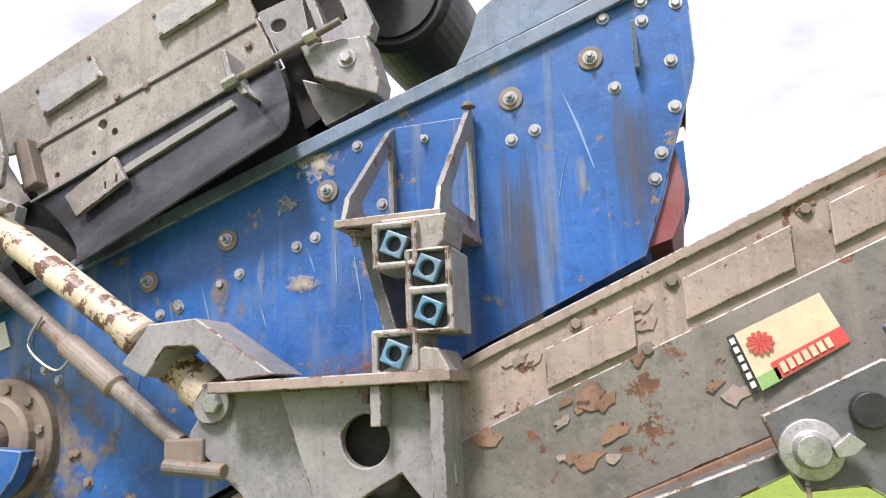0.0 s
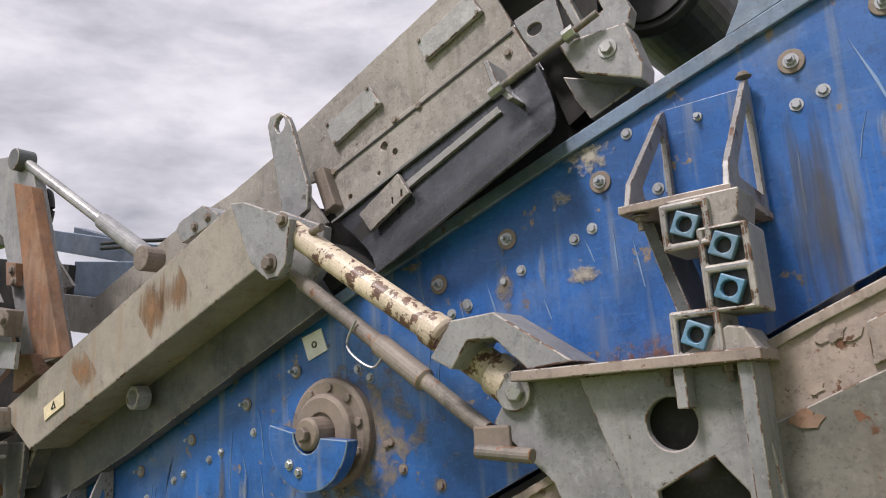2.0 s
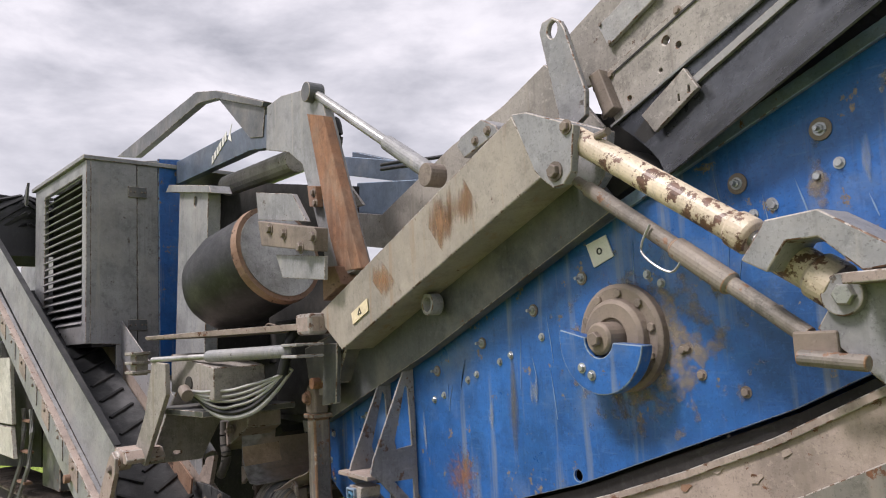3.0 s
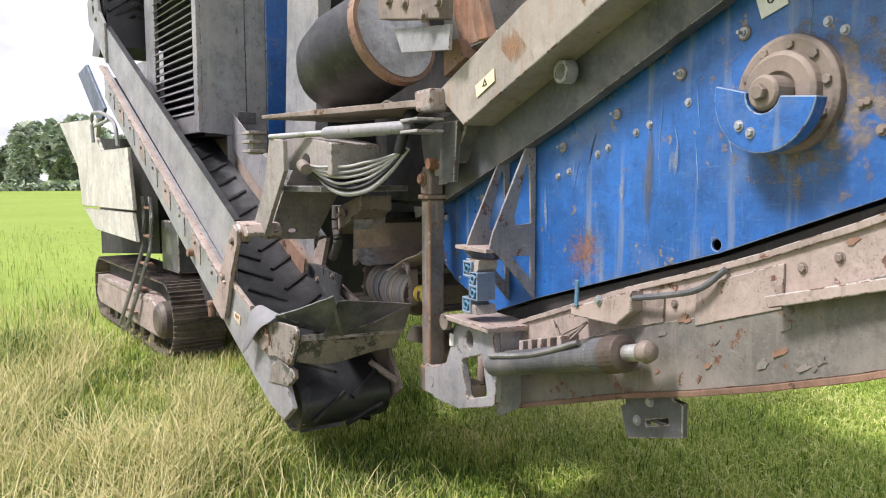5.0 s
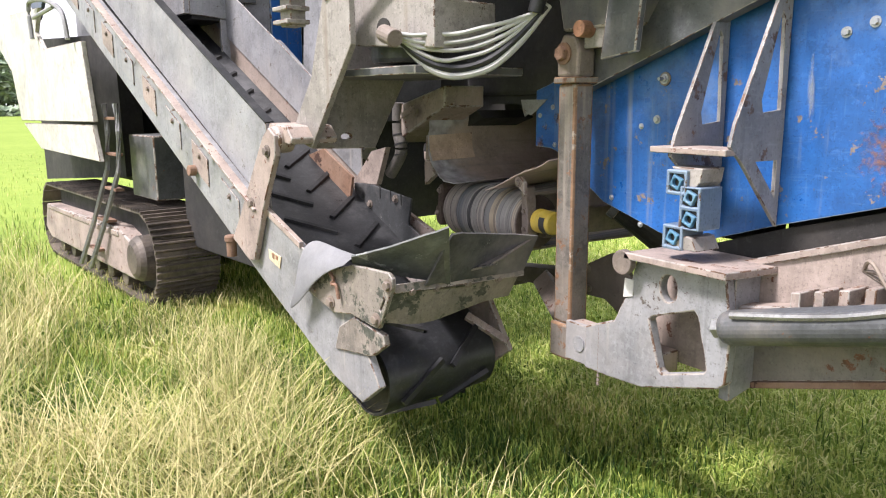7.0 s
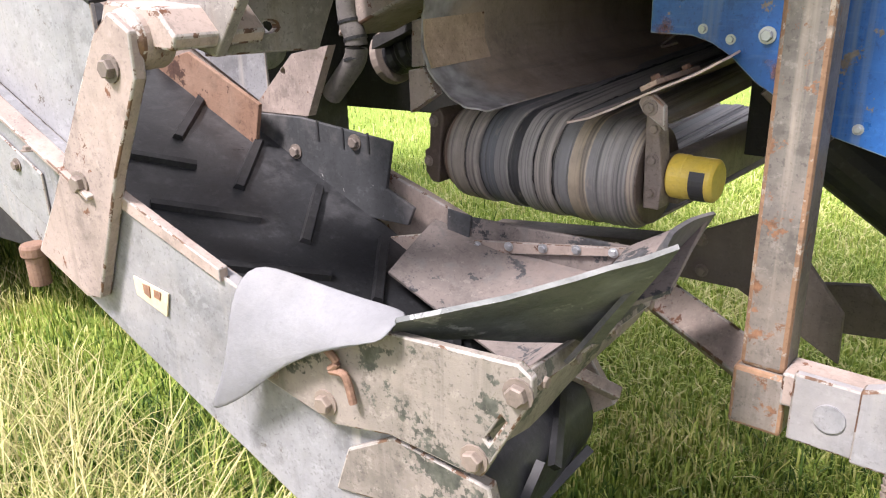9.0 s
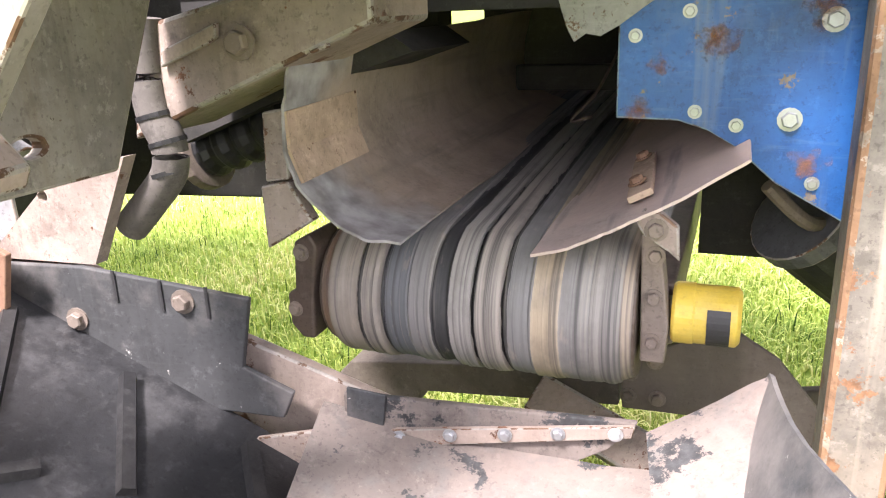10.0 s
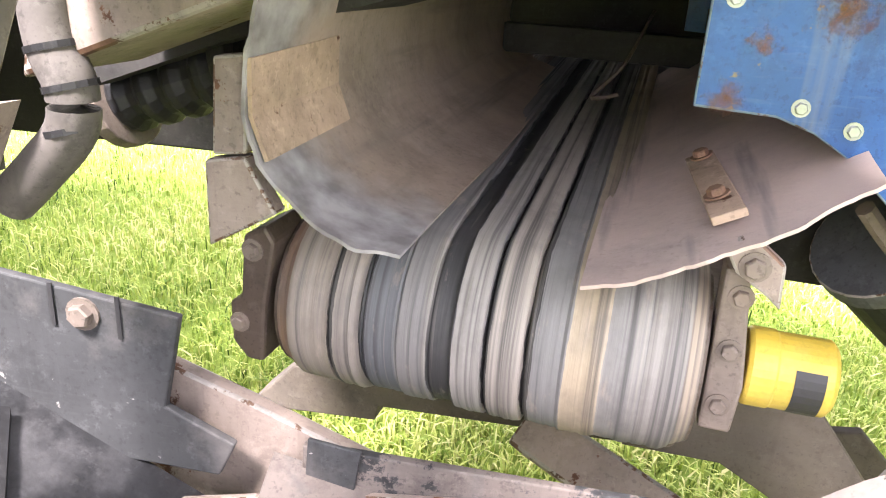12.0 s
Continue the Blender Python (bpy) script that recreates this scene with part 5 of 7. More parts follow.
part("rod_plate", prism([(-1.177, 3.235), (-1.159, 3.234), (-1.126, 3.14), (-1.076, 3.078), (-1.097, 3.074), (-1.154, 3.147)], 1.98, 2.09), grey_paint, up, "", 0.003)
part("head_cheek", prism([(-1.26, 3.696), (-0.873, 3.703), (-0.779, 3.657), (-0.802, 3.637), (-1.176, 3.523)], 2.11, 2.135), beige_paint, up, "", 0.004)
part("head_inner", prism([(-1.243, 3.582), (-0.884, 3.65), (-0.849, 3.536), (-0.866, 3.093), (-0.999, 3.023), (-1.072, 3.251), (-1.176, 3.469)], 2.2, 2.25), shade_black, up)
part("head_plate", prism([(-1.118, 3.407), (-0.959, 3.445), (-0.928, 3.278), (-1.037, 3.256), (-1.082, 3.322)], 2.10, 2.12, "y", [circle(*(-1.04, 3.348), 0.028, 16, 0.8)]), grey_paint, up, "grey plate with an oval opening", 0.003)
part("bearing_slide", prism([(-0.873, 3.58), (-0.821, 3.573), (-0.687, 3.261), (-0.701, 3.216), (-0.85, 3.209), (-0.934, 3.429), (-0.834, 3.464)], 2.04, 2.09, "y", [[(-0.896, 3.417), (-0.828, 3.427), (-0.773, 3.287), (-0.846, 3.268)]]), grey_paint, up, "grey bearing slide frame", 0.004)
part("bearing_block", prism([(-0.917, 3.21), (-0.698, 3.201), (-0.66, 3.063), (-0.669, 3.013), (-0.865, 3.097)], 2.0, 2.1), grey_paint, up, "", 0.006)
bolt(*[(p[0], 2.0, p[1]) for p in [(-0.758, 3.137)]][0], 0.02, up, steel)
part("lower_shield", prism([(-0.949, 3.14), (-0.697, 3.037), (-0.869, 2.973), (-0.914, 3.052)], 2.08, 2.3), dark_grey, up, "", 0.005)
for bx, bz in [(-2.023, 3.092), (-1.971, 3.076), (-2.05, 3.047), (-1.991, 2.99), (-1.956, 2.944), (-2.018, 2.929), (-1.081, 3.657), (-1.148, 3.634), (-1.652, 3.204), (-1.536, 3.224), (-1.147, 3.297), (-1.236, 3.113), (-1.379, 3.069), (-1.526, 3.017)]:
    bolt(bx, 2.10 if bz < 3.3 else 2.12, bz, 0.012, up, dirty_bolt)
part("hinge_block", prism([(-2.046, 3.087), (-1.989, 3.098), (-1.928, 2.93), (-1.983, 2.908)], 2.05, 2.1), dirty_bolt, up, "", 0.005)
drum = thing("head_drum", "black rubber-lagged head drum with a mud-caked shaft bearing", "conveyor drum")
dc = Vector((-0.69, 2.24, 3.45))
part("drum_shell", lathe([(0, 0.17), (0.02, 0.19), (0.2, 0.195), (0.9, 0.195)], dc, dc + Vector((0.02, 1, 0)), 40), rubber, drum, "black lagged shell", 0.004)
part("drum_face", lathe([(0, 0.15), (0.02, 0.15)], dc - Vector((0, 0.012, 0)), dc + Vector((0.02, 1, 0)), 32), rubber, drum, "", 0.003)
bm = lathe([(0, 0.035), (0.004, 0.036), (0.006, 0.055), (0.012, 0.066)] + [(0.02 + 0.012 * k, 0.072 + 0.014 * math.sin(k * 0.3)) for k in range(11)], (-0.76, 2.06, 3.575), (-0.72, 3, 3.50), 44)
for v in bm.verts:
    v.co += Vector((noise.noise(v.co * 25), noise.noise(v.co * 25 + Vector((5, 0, 0))), noise.noise(v.co * 25 + Vector((0, 9, 0))))) * 0.014
part("mud_caked_bearing", bm, dirty_bolt, drum, "bearing caked in dry mud", 0, True)

# ---- crusher body: a frame turned a little against the screen ----
MF = pose(-5.36, 1.03, 0, 0, 0, 7)


def mthing(name, label, category, group=""):
    t = thing(name, label, category, group)
    t.matrix_basis = MF
    return t


# upright arm panel and tubular frame over the engine end
panel = thing("upright_support", "grey upright support with wide orange rust runs", "support")
ap = [(-4.72, 3.711), (-4.482, 3.712), (-4.106, 3.643), (-3.894, 3.49), (-3.505, 2.499), (-3.694, 2.476), (-3.857, 2.382), (-3.977, 2.72), (-4.194, 3.201), (-4.391, 3.32), (-4.753, 3.42)]
part("arm_plate", prism(ap, 1.84, 1.90), grey_paint, panel, "grey plate with rust runs", 0.004)
part("rust_run", prism([(-4.097, 3.484), (-3.878, 3.412), (-3.501, 2.504), (-3.754, 2.498), (-3.848, 2.7)], 1.8365, 1.8385), rust_orange, panel, "broad orange rust run")
part("edge_rib", prism([(-3.874, 3.406), (-3.777, 3.377), (-3.413, 2.487), (-3.507, 2.487)], 1.78, 1.84), rust_orange, panel, "rusty edge rib", 0.003)
part("hinge_block", prism([(-4.053, 3.037), (-3.943, 3.014), (-3.927, 2.89), (-4.029, 2.909)], 1.80, 1.84), rust_steel, panel, "", 0.004)
part("foot_block", prism([(-3.851, 2.54), (-3.697, 2.528), (-3.625, 2.422), (-3.85, 2.351)], 1.78, 1.9), rust_steel, panel, "rusty foot block", 0.006)
for bx, bz in [(-3.965, 2.978), (-3.942, 2.914), (-3.741, 2.496), (-3.725, 2.457)]:
    bolt(bx, 1.80, bz, 0.018, panel, dirty_bolt)
part("dark_hoop", pipe([(p[0], 1.95, p[1]) for p in [(-4.027, 3.425), (-3.941, 3.416), (-3.909, 3.307), (-3.961, 3.22), (-3.993, 3.33)]], 0.02), rubber, panel)
part("back_plate", prism([(-4.323, 3.435), (-4.129, 3.1), (-3.935, 2.922), (-4.111, 2.921), (-4.265, 3.238)], 2.1, 2.12), beige_paint, panel, "", 0.003)
ram = thing("hydraulic_ram", "slim grey hydraulic ram with an eye end", "hydraulic cylinder")
r0, r1 = Vector((-4.018, 1.85, 3.59)), Vector((-2.887, 1.9, 2.86))
rl = (r1 - r0).length
part("rod", lathe([(0, 0.028), (rl * 0.68, 0.028)], r0, r1, 16), steel, ram)
part("barrel", lathe([(rl * 0.66, 0.04), (rl * 0.94, 0.042), (rl, 0.03)], r0, r1, 20), grey_paint, ram, "", 0.003)
part("eye", lathe([(0, 0.055), (0.09, 0.055)], r1 - Vector((0, 0.06, 0)), r1 + Vector((0, 1, 0)), 20), dirty_bolt, ram, "", 0.004)
part("top_eye", lathe([(0, 0.06), (0.1, 0.06)], r0 - Vector((0, 0.06, 0)), r0 + Vector((0, 1, 0)), 20), dark_grey, ram, "", 0.004)

hood = thing("roof_frame", "dark grey folded roof frame with a slate side beam", "machine frame")
part("front_rail", prism([(-9.713, 4.533), (-6.542, 4.384), (-6.014, 4.234), (-5.004, 3.843), (-5.039, 3.813), (-6.022, 4.17), (-6.474, 4.261), (-8.773, 4.307)], 1.93, 2.0), dark_grey, hood, "", 0.004)
part("gusset", prism([(-6.078, 4.2), (-5.055, 3.828), (-5.112, 3.617), (-5.354, 3.669)], 1.96, 2.02), dark_grey, hood, "", 0.004)
lbm = [(-7.331, 3.712), (-7.303, 3.929), (-4.93, 3.758), (-4.575, 3.492), (-5.061, 3.522), (-5.39, 3.585)]
part("side_beam", prism(lbm, 1.97, 2.05), slate, hood, "slate side beam", 0.005)
lgx, lgz = (-6.048, 3.726)
for k in range(6):
    part("letter_bar", prism([(lgx - 0.2 + k * 0.065, lgz - 0.06 + k * 0.022), (lgx - 0.155 + k * 0.065, lgz - 0.045 + k * 0.022), (lgx - 0.155 + k * 0.065, lgz + 0.02 + k * 0.022), (lgx - 0.2 + k * 0.065, lgz + 0.005 + k * 0.022)], 1.964, 1.968), white_label, hood)
part("logo_shape", prism([(lgx + 0.2, lgz + 0.06), (lgx + 0.28, lgz + 0.02), (lgx + 0.26, lgz + 0.1), (lgx + 0.3, lgz + 0.16)], 1.964, 1.968), white_label, hood)
part("rear_beam", prism([(-7.75, 4.045), (-6.569, 3.937), (-4.419, 3.359), (-4.435, 3.202), (-6.587, 3.777), (-7.608, 3.828)], 2.9, 3.0), slate, hood, "", 0.005)
part("rear_beam", prism([(-5.875, 3.806), (-4.71, 3.404), (-4.717, 3.341), (-5.883, 3.732)], 3.1, 3.2), slate, hood, "", 0.004)
part("rear_box", prism([(-5.268, 3.376), (-4.355, 3.217), (-4.312, 2.954), (-4.829, 3.005), (-5.294, 3.131)], 2.8, 3.3), slate, hood, "", 0.005)
part("beige_rail", prism([(-4.595, 3.002), (-3.823, 2.844), (-3.843, 2.645), (-4.311, 2.729), (-4.494, 2.812)], 2.3, 2.4), beige_paint, hood, "", 0.004)
part("column", prism([(-6.4, 3.478), (-5.656, 3.324), (-5.85, 1.724), (-6.625, 1.698)], 1.74, 1.84, "y", [circle(*(-5.974, 3.284), 0.045, 16)]), grey_paint, hood, "grey column with a round hole", 0.006)
part("column_cap", prism([(-6.68, 3.494), (-6.583, 3.539), (-5.527, 3.326), (-5.469, 3.259)], 1.70, 1.86), grey_paint, hood, "", 0.004)
part("cross_tube", rod(*[(p[0], 2.2, p[1]) for p in [(-6.533, 3.558), (-5.067, 3.459)]], 0.09), beige_paint, hood, "", 0.004)
part("hose_bundle", pipe([(p[0], 2.5, p[1]) for p in [(-4.375, 3.296), (-4.03, 3.25), (-3.784, 3.206), (-3.504, 3.169)]], 0.012), rubber, hood)
part("hose_bundle", pipe([(p[0], 2.5, p[1]) for p in [(-4.378, 3.266), (-4.034, 3.215), (-3.789, 3.156), (-3.508, 3.121)]], 0.012), rubber, hood)
# near-black backing sheet paints the shaded inside behind the roof frame
part("inner_wall", prism([(-8.398, 4.008), (-4.958, 3.274), (-5.072, 2.186), (-8.682, 1.688)], 2.6, 2.65), shade_black, hood)

# main belt head drum
md = thing("main_belt_drum", "large black main belt wrapped round its head drum", "conveyor drum")
A = Vector((-4.506, 1.8, 2.691))
B = Vector((-5.168, 1.62, 2.508))
ml = (B - A).length
part("belt_wrap", lathe([(0, 0.30), (0.004, 0.31), (ml * 0.6, 0.33), (ml * 0.9, 0.29), (ml * 1.05, 0.22), (ml * 1.15, 0.1), (ml * 1.17, 0.02)], A, B, 40), rubber, md, "smooth black belt", 0, True)
part("rim", lathe([(-0.02, 0.315), (0.03, 0.322)], A, B, 40), rust_steel, md, "rust-brown rim")
part("drum_end", lathe([(-0.034, 0.12), (-0.030, 0.20), (-0.026, 0.285), (-0.0205, 0.285)], A, B, 40), steel, md, "scratched bare steel drum end")
part("bearing_plate", prism([(-4.464, 3.065), (-3.923, 2.954), (-3.759, 2.773), (-4.437, 2.89)], 1.65, 1.68), grey_paint, md, "grey bearing plate", 0.003)
part("bearing_box", prism([(-4.318, 2.862), (-3.555, 2.707), (-3.568, 2.586), (-4.273, 2.708)], 1.60, 1.68), dirty_bolt, md, "", 0.006)
part("lower_plate", prism([(-4.182, 2.645), (-3.546, 2.56), (-3.559, 2.439), (-4.091, 2.503)], 1.65, 1.67), grey_paint, md, "", 0.003)
for bx, bz in [(-4.125, 2.784), (-3.929, 2.73), (-3.718, 2.627), (-3.557, 2.662)]:
    bolt(bx, 1.60, bz, 0.025, md, dirty_bolt)

# engine cabinet
cab = mthing("engine_cabinet", "grey sheet-metal engine cabinet with a louvred side and a blue stripe", "machine cabinet")
lv = [(-3.15, 2.40), (-1.95, 2.40), (-1.95, 3.74), (-3.15, 3.74)]
part("side_wall", prism([(-3.5, 2.23), (-1.84, 2.23), (-1.84, 3.86), (-3.5, 3.86)], 0.36, 0.40, "y", [lv]), grey_paint, cab, "grey side frame", 0.006)
part("louvre_backing", prism(lv, 0.44, 0.46), shade_black, cab)
n_lv = 19
for k in range(n_lv):
    z = 2.42 + k * (1.30 / (n_lv - 1))
    part("louvre", prism([(0.345, z - 0.012), (0.40, z + 0.03), (0.405, z + 0.022), (0.352, z - 0.02)], -3.15, -1.95, "x"), grey_paint, cab)
part("end_wall", prism([(0.40, 2.23), (0.80, 2.20), (0.80, 3.88), (0.40, 3.86)], -1.87, -1.84, "x"), grey_paint, cab, "grey end panel", 0.004)
part("end_door", prism([(0.81, 1.92), (1.0, 1.92), (1.0, 3.93), (0.81, 3.90)], -1.875, -1.85, "x"), grey_paint, cab, "narrow grey end door", 0.004)
part("blue_door", prism([(1.005, 1.90), (1.26, 1.90), (1.26, 3.97), (1.005, 3.95)], -1.88, -1.85, "x"), blue_paint, cab, "blue end panel", 0.01)
part("lower_skirt", prism([(0.62, 1.92), (0.81, 1.92), (0.81, 2.21), (0.62, 2.21)], -1.875, -1.85, "x"), grey_paint, cab, "", 0.003)
for z in (2.38, 3.60):
    part("hinge", prism([(0.72, z - 0.05), (0.89, z - 0.05), (0.89, z + 0.05), (0.72, z + 0.05)], -1.84, -1.825, "x"), dark_grey, cab, "dark hinge", 0.004)
    for yy in (0.74, 0.78, 0.84, 0.87):
        bolt(-1.825, yy, z, 0.009, cab, dirty_bolt, out=(1, 0, 0), washer=False)
part("roof", box(-3.55, -1.82, 0.33, 2.3, 3.86, 3.90), grey_paint, cab, "", 0.006)
part("floor_pan", box(-3.5, -1.86, 0.42, 2.2, 2.2, 2.24), shade_black, cab)
part("rear_wall", box(-3.5, -1.9, 2.2, 2.24, 1.9, 3.86), grey_paint, cab)

# chassis
chassis = mthing("chassis", "dusty crusher chassis with deep side beams, blackened for shade", "machine chassis")
# beams, belly and bulkhead carry the shade below the machine in their colour
part("side_beam", box(-7.6, -0.9, 0.95, 1.2, 1.0, 1.75), shade_black, chassis, "", 0.01)
part("far_beam", box(-7.6, -0.4, 2.3, 2.5, 0.9, 1.7), shade_black, chassis, "", 0.01)
part("belly", box(-7.4, -1.3, 1.2, 2.3, 0.75, 1.5), shade_black, chassis)
part("bulkhead", box(-1.3, -1.1, 1.0, 2.4, 1.5, 2.4), shade_black, chassis)
part("crusher_body", box(-6.5, -3.5, 0.9, 2.4, 1.75, 3.4), grey_paint, chassis, "grey crusher housing", 0.02)
part("diagonal_brace", rod((-0.25, 0.75, 1.35), (-1.3, 0.75, 2.0), 0.05), grey_paint, chassis, "", 0.004)

# far hopper end
hop = mthing("hopper_end", "off-white sheet-metal cover with a grab rail", "machine cover")
part("cover", prism([(-7.637, 2.646), (-4.895, 2.546), (-5.094, 2.333), (-4.836, 2.16), (-3.555, 2.153), (-3.404, 1.49), (-6.141, 1.469), (-6.369, 1.995)], 0.15, 0.19), white_body, hop, "off-white cover sheet", 0.006)
part("skirt", prism([(-6.094, 1.44), (-3.493, 1.464), (-3.369, 1.161), (-5.412, 1.189)], 0.16, 0.2), white_body, hop, "off-white skirt sheet", 0.006)
part("hopper_wall", prism([(-6.9, 3.30), (-6.3, 3.36), (-5.3, 2.70), (-5.6, 2.5), (-6.2, 2.85)], 0.3, 0.34), slate, hop, "slate hopper wing", 0.006)
part("grab_rail", pipe([(p[0], 0.1, p[1]) for p in [(-5.013, 2.262), (-5.031, 2.566), (-4.783, 2.598), (-4.368, 2.554), (-3.88, 2.413), (-3.756, 2.177)]], 0.022), grey_paint, hop, "bent grab rail")
part("grab_rail", pipe([(p[0], 0.1, p[1]) for p in [(-4.878, 2.447), (-4.119, 2.476)]], 0.02), grey_paint, hop)
# near-black block stands in for the shade behind the cover
part("inner_box", prism([(-7.318, 2.426), (-4.172, 2.276), (-4.138, 0.953), (-7.338, 0.706)], 0.6, 0.8), shade_black, hop)

# crawler
TY0, TY1, TX0, TX1, TH_ = 0.27, 0.79, -6.2, -2.5, 0.80
crawler = mthing("crawler_track", "dusty steel crawler track standing in the grass", "crawler track", "crawler tracks")
R = TH_ / 2 - 0.035
span = TX1 - TX0 - 2 * (R + 0.035)
total = 2 * span + 2 * math.pi * R
NS = 48
pitch = total / NS
bm = bmesh.new()
prof = [(-pitch * 0.49, 0), (pitch * 0.49, 0), (pitch * 0.49, 0.012)]
for g in (0.36, 0.02, -0.32):
    prof += [(pitch * (g + 0.07), 0.012), (pitch * (g + 0.03), 0.034), (pitch * (g - 0.03), 0.034), (pitch * (g - 0.07), 0.012)]
prof += [(-pitch * 0.49, 0.012)]
prism(prof, TY0, TY1, "y", bm=bm)
shoe_mesh = bpy.data.meshes.new("track_shoe")
bmesh.ops.recalc_face_normals(bm, faces=bm.faces)
bm.to_mesh(shoe_mesh)
bm.free()
shoe_mesh.materials.append(track_steel)
cx0, cx1, cz = TX0 + R + 0.035, TX1 - R - 0.035, TH_ / 2
for i in range(NS):
    s = i * pitch
    if s < span:
        p, a = (cx0 + s, cz + R), 0
    elif s < span + math.pi * R:
        t = (s - span) / R
        p, a = (cx1 + R * math.sin(t), cz + R * math.cos(t)), t
    elif s < 2 * span + math.pi * R:
        p, a = (cx1 - (s - span - math.pi * R), cz - R), math.pi
    else:
        t = (s - 2 * span - math.pi * R) / R
        p, a = (cx0 - R * math.sin(t), cz - R * math.cos(t)), math.pi + t
    ob = new("track_shoe", shoe_mesh)
    ob.parent = crawler
    ob.matrix_basis = pose(p[0], 0, p[1]) @ Matrix.Rotation(a, 4, "Y")
part("track_frame", prism([(cx0 - 0.2, 0.3), (cx0 - 0.05, 0.56), (cx1 - 0.5, 0.60), (cx1 - 0.1, 0.50), (cx1 + 0.05, 0.28), (cx1 - 0.1, 0.2), (cx0, 0.2)], TY0 - 0.02, TY1 - 0.1), frame_paint, crawler, "dusty beige track frame", 0.015)
part("top_ledge", box(cx0, cx1 - 0.45, TY0 - 0.03, TY0 + 0.1, 0.52, 0.57), frame_paint, crawler, "", 0.008)
part("idler", lathe([(0, 0.12), (0.02, 0.16), (0.06, 0.19), (0.4, 0.19)], (cx1 - 0.02, TY0 - 0.06, 0.39), (cx1 - 0.02, 2, 0.39), 28), track_steel, crawler, "", 0.004)
for k in range(6):
    part("roller", rod((cx0 + 0.3 + k * 0.42, TY0 + 0.02, 0.16), (cx0 + 0.3 + k * 0.42, TY0 + 0.3, 0.16), 0.085, 18), track_steel, crawler, "", 0.006)
part("chain_core", box(cx0, cx1, TY0 + 0.12, TY1 - 0.1, 0.1, TH_ - 0.08), shade_black, crawler)
copy_thing(crawler, MF @ pose(0, 1.75, 0))
lad = mthing("ladder", "dull grey steel access ladder leaning over the crawler track", "ladder")
l_top, l_bot = (-3.5, 1.637), (-4.22, 0.161)
for dx in (0.0, 0.30):
    part("rail", pipe([(l_top[0] + dx, 0.27, l_top[1]), (l_top[0] + dx, 0.25, l_top[1] - 0.55), (l_bot[0] + dx - 0.05, 0.16, l_bot[1])], 0.024, 6, steps=2), grey_paint, lad)
for k in range(5):
    t = (k + 0.4) / 5
    zz = l_top[1] + (l_bot[1] - l_top[1]) * t
    xx = l_top[0] + (0 if t < 0.45 else (l_bot[0] - l_top[0] - 0.05) * (t - 0.45) / 0.55)
    part("rung", box(xx, xx + 0.30, 0.19 + 0.07 * (1 - t), 0.30, zz - 0.012, zz + 0.012), rust_steel, lad, "", 0.003)
# added dark blocks that stand in for the shaded recess above the track
recess_block = mthing("tool_box", "dark block standing in for the shaded recess above the track", "storage box")
part("body", box(-3.5, -2.9, 0.45, 0.9, 0.85, 1.38), dark_grey, recess_block, "", 0.012)
part("back_housing", box(-2.7, -1.4, 0.6, 1.0, 0.5, 1.2), shade_black, recess_block, "", 0.01)

# ---- return conveyor ----
K = 0.52
ret = mthing("return_conveyor", "dusty grey return conveyor with steel side plates and a chevron belt", "conveyor")
XE = -3.55
part("skirt_board", prism([(0.0, 1.54), (XE, 1.54 - K * XE), (XE, 1.16 - K * XE), (0.0, 1.12)], -0.012, 0.0), grey_paint, ret, "pale grey skirt sheet", 0.003)
part("skirt_edge", sheet([[(0, -0.014, 1.54), (XE, -0.014, 1.54 - K * XE)], [(0, 0.03, 1.545), (XE, 0.03, 1.545 - K * XE)]], 0.008), rubber, ret, "black rubber edge strip")
part("far_skirt", prism([(-0.2, 1.50), (XE, 1.54 - K * XE), (XE, 1.16 - K * XE), (-0.2, 1.2)], 0.66, 0.67), grey_paint, ret, "", 0.003)
lowf = [(0.0, 1.13), (XE, 1.13 - K * XE), (XE, 0.80 - K * XE), (0.0, 0.76), (0.6, 0.46), (0.82, 0.40), (0.95, 0.5), (0.72, 0.86), (0.36, 1.0)]
part("side_frame", prism(lowf, -0.05, -0.014), grey_paint, ret, "dusty side frame", 0.005)
part("far_frame", prism(lowf, 0.68, 0.71), frame_paint, ret, "", 0.005)
part("frame_lip", sheet([[(0, -0.052, 1.135), (XE, -0.052, 1.135 - K * XE)], [(0, -0.10, 1.13), (XE, -0.10, 1.13 - K * XE)]], 0.012), frame_paint, ret, "dusty folded lip", 0.003)
part("wear_strip", prism([(0.02, 1.155), (0.36, 1.02), (0.36, 0.99), (0.02, 1.12)], -0.06, -0.035), frame_paint, ret, "", 0.003)
for k in range(9):
    xx = -0.25 - k * 0.36
    part("cover_tab", prism([(xx, 1.02 - K * xx), (xx - 0.2, 1.02 - K * (xx - 0.2)), (xx - 0.2, 0.87 - K * (xx - 0.2)), (xx, 0.87 - K * xx)], -0.058, -0.051), frame_paint if k % 2 else grey_paint, ret, "", 0.003)
    bolt(xx + 0.05, -0.1, 1.12 - K * xx - 0.03, 0.012, ret, dirty_bolt, out=(0, 0, 1))
    bolt(xx - 0.1, -0.058, 0.98 - K * (xx - 0.1), 0.012, ret, dirty_bolt)
# hinge bracket on the side frame
hb = [(0.105, 1.482), (0.164, 1.525), (0.222, 1.489), (0.219, 1.398), (0.098, 1.191), (-0.049, 0.876), (-0.104, 0.869), (-0.281, 0.958), (-0.167, 1.105), (0.019, 1.366)]
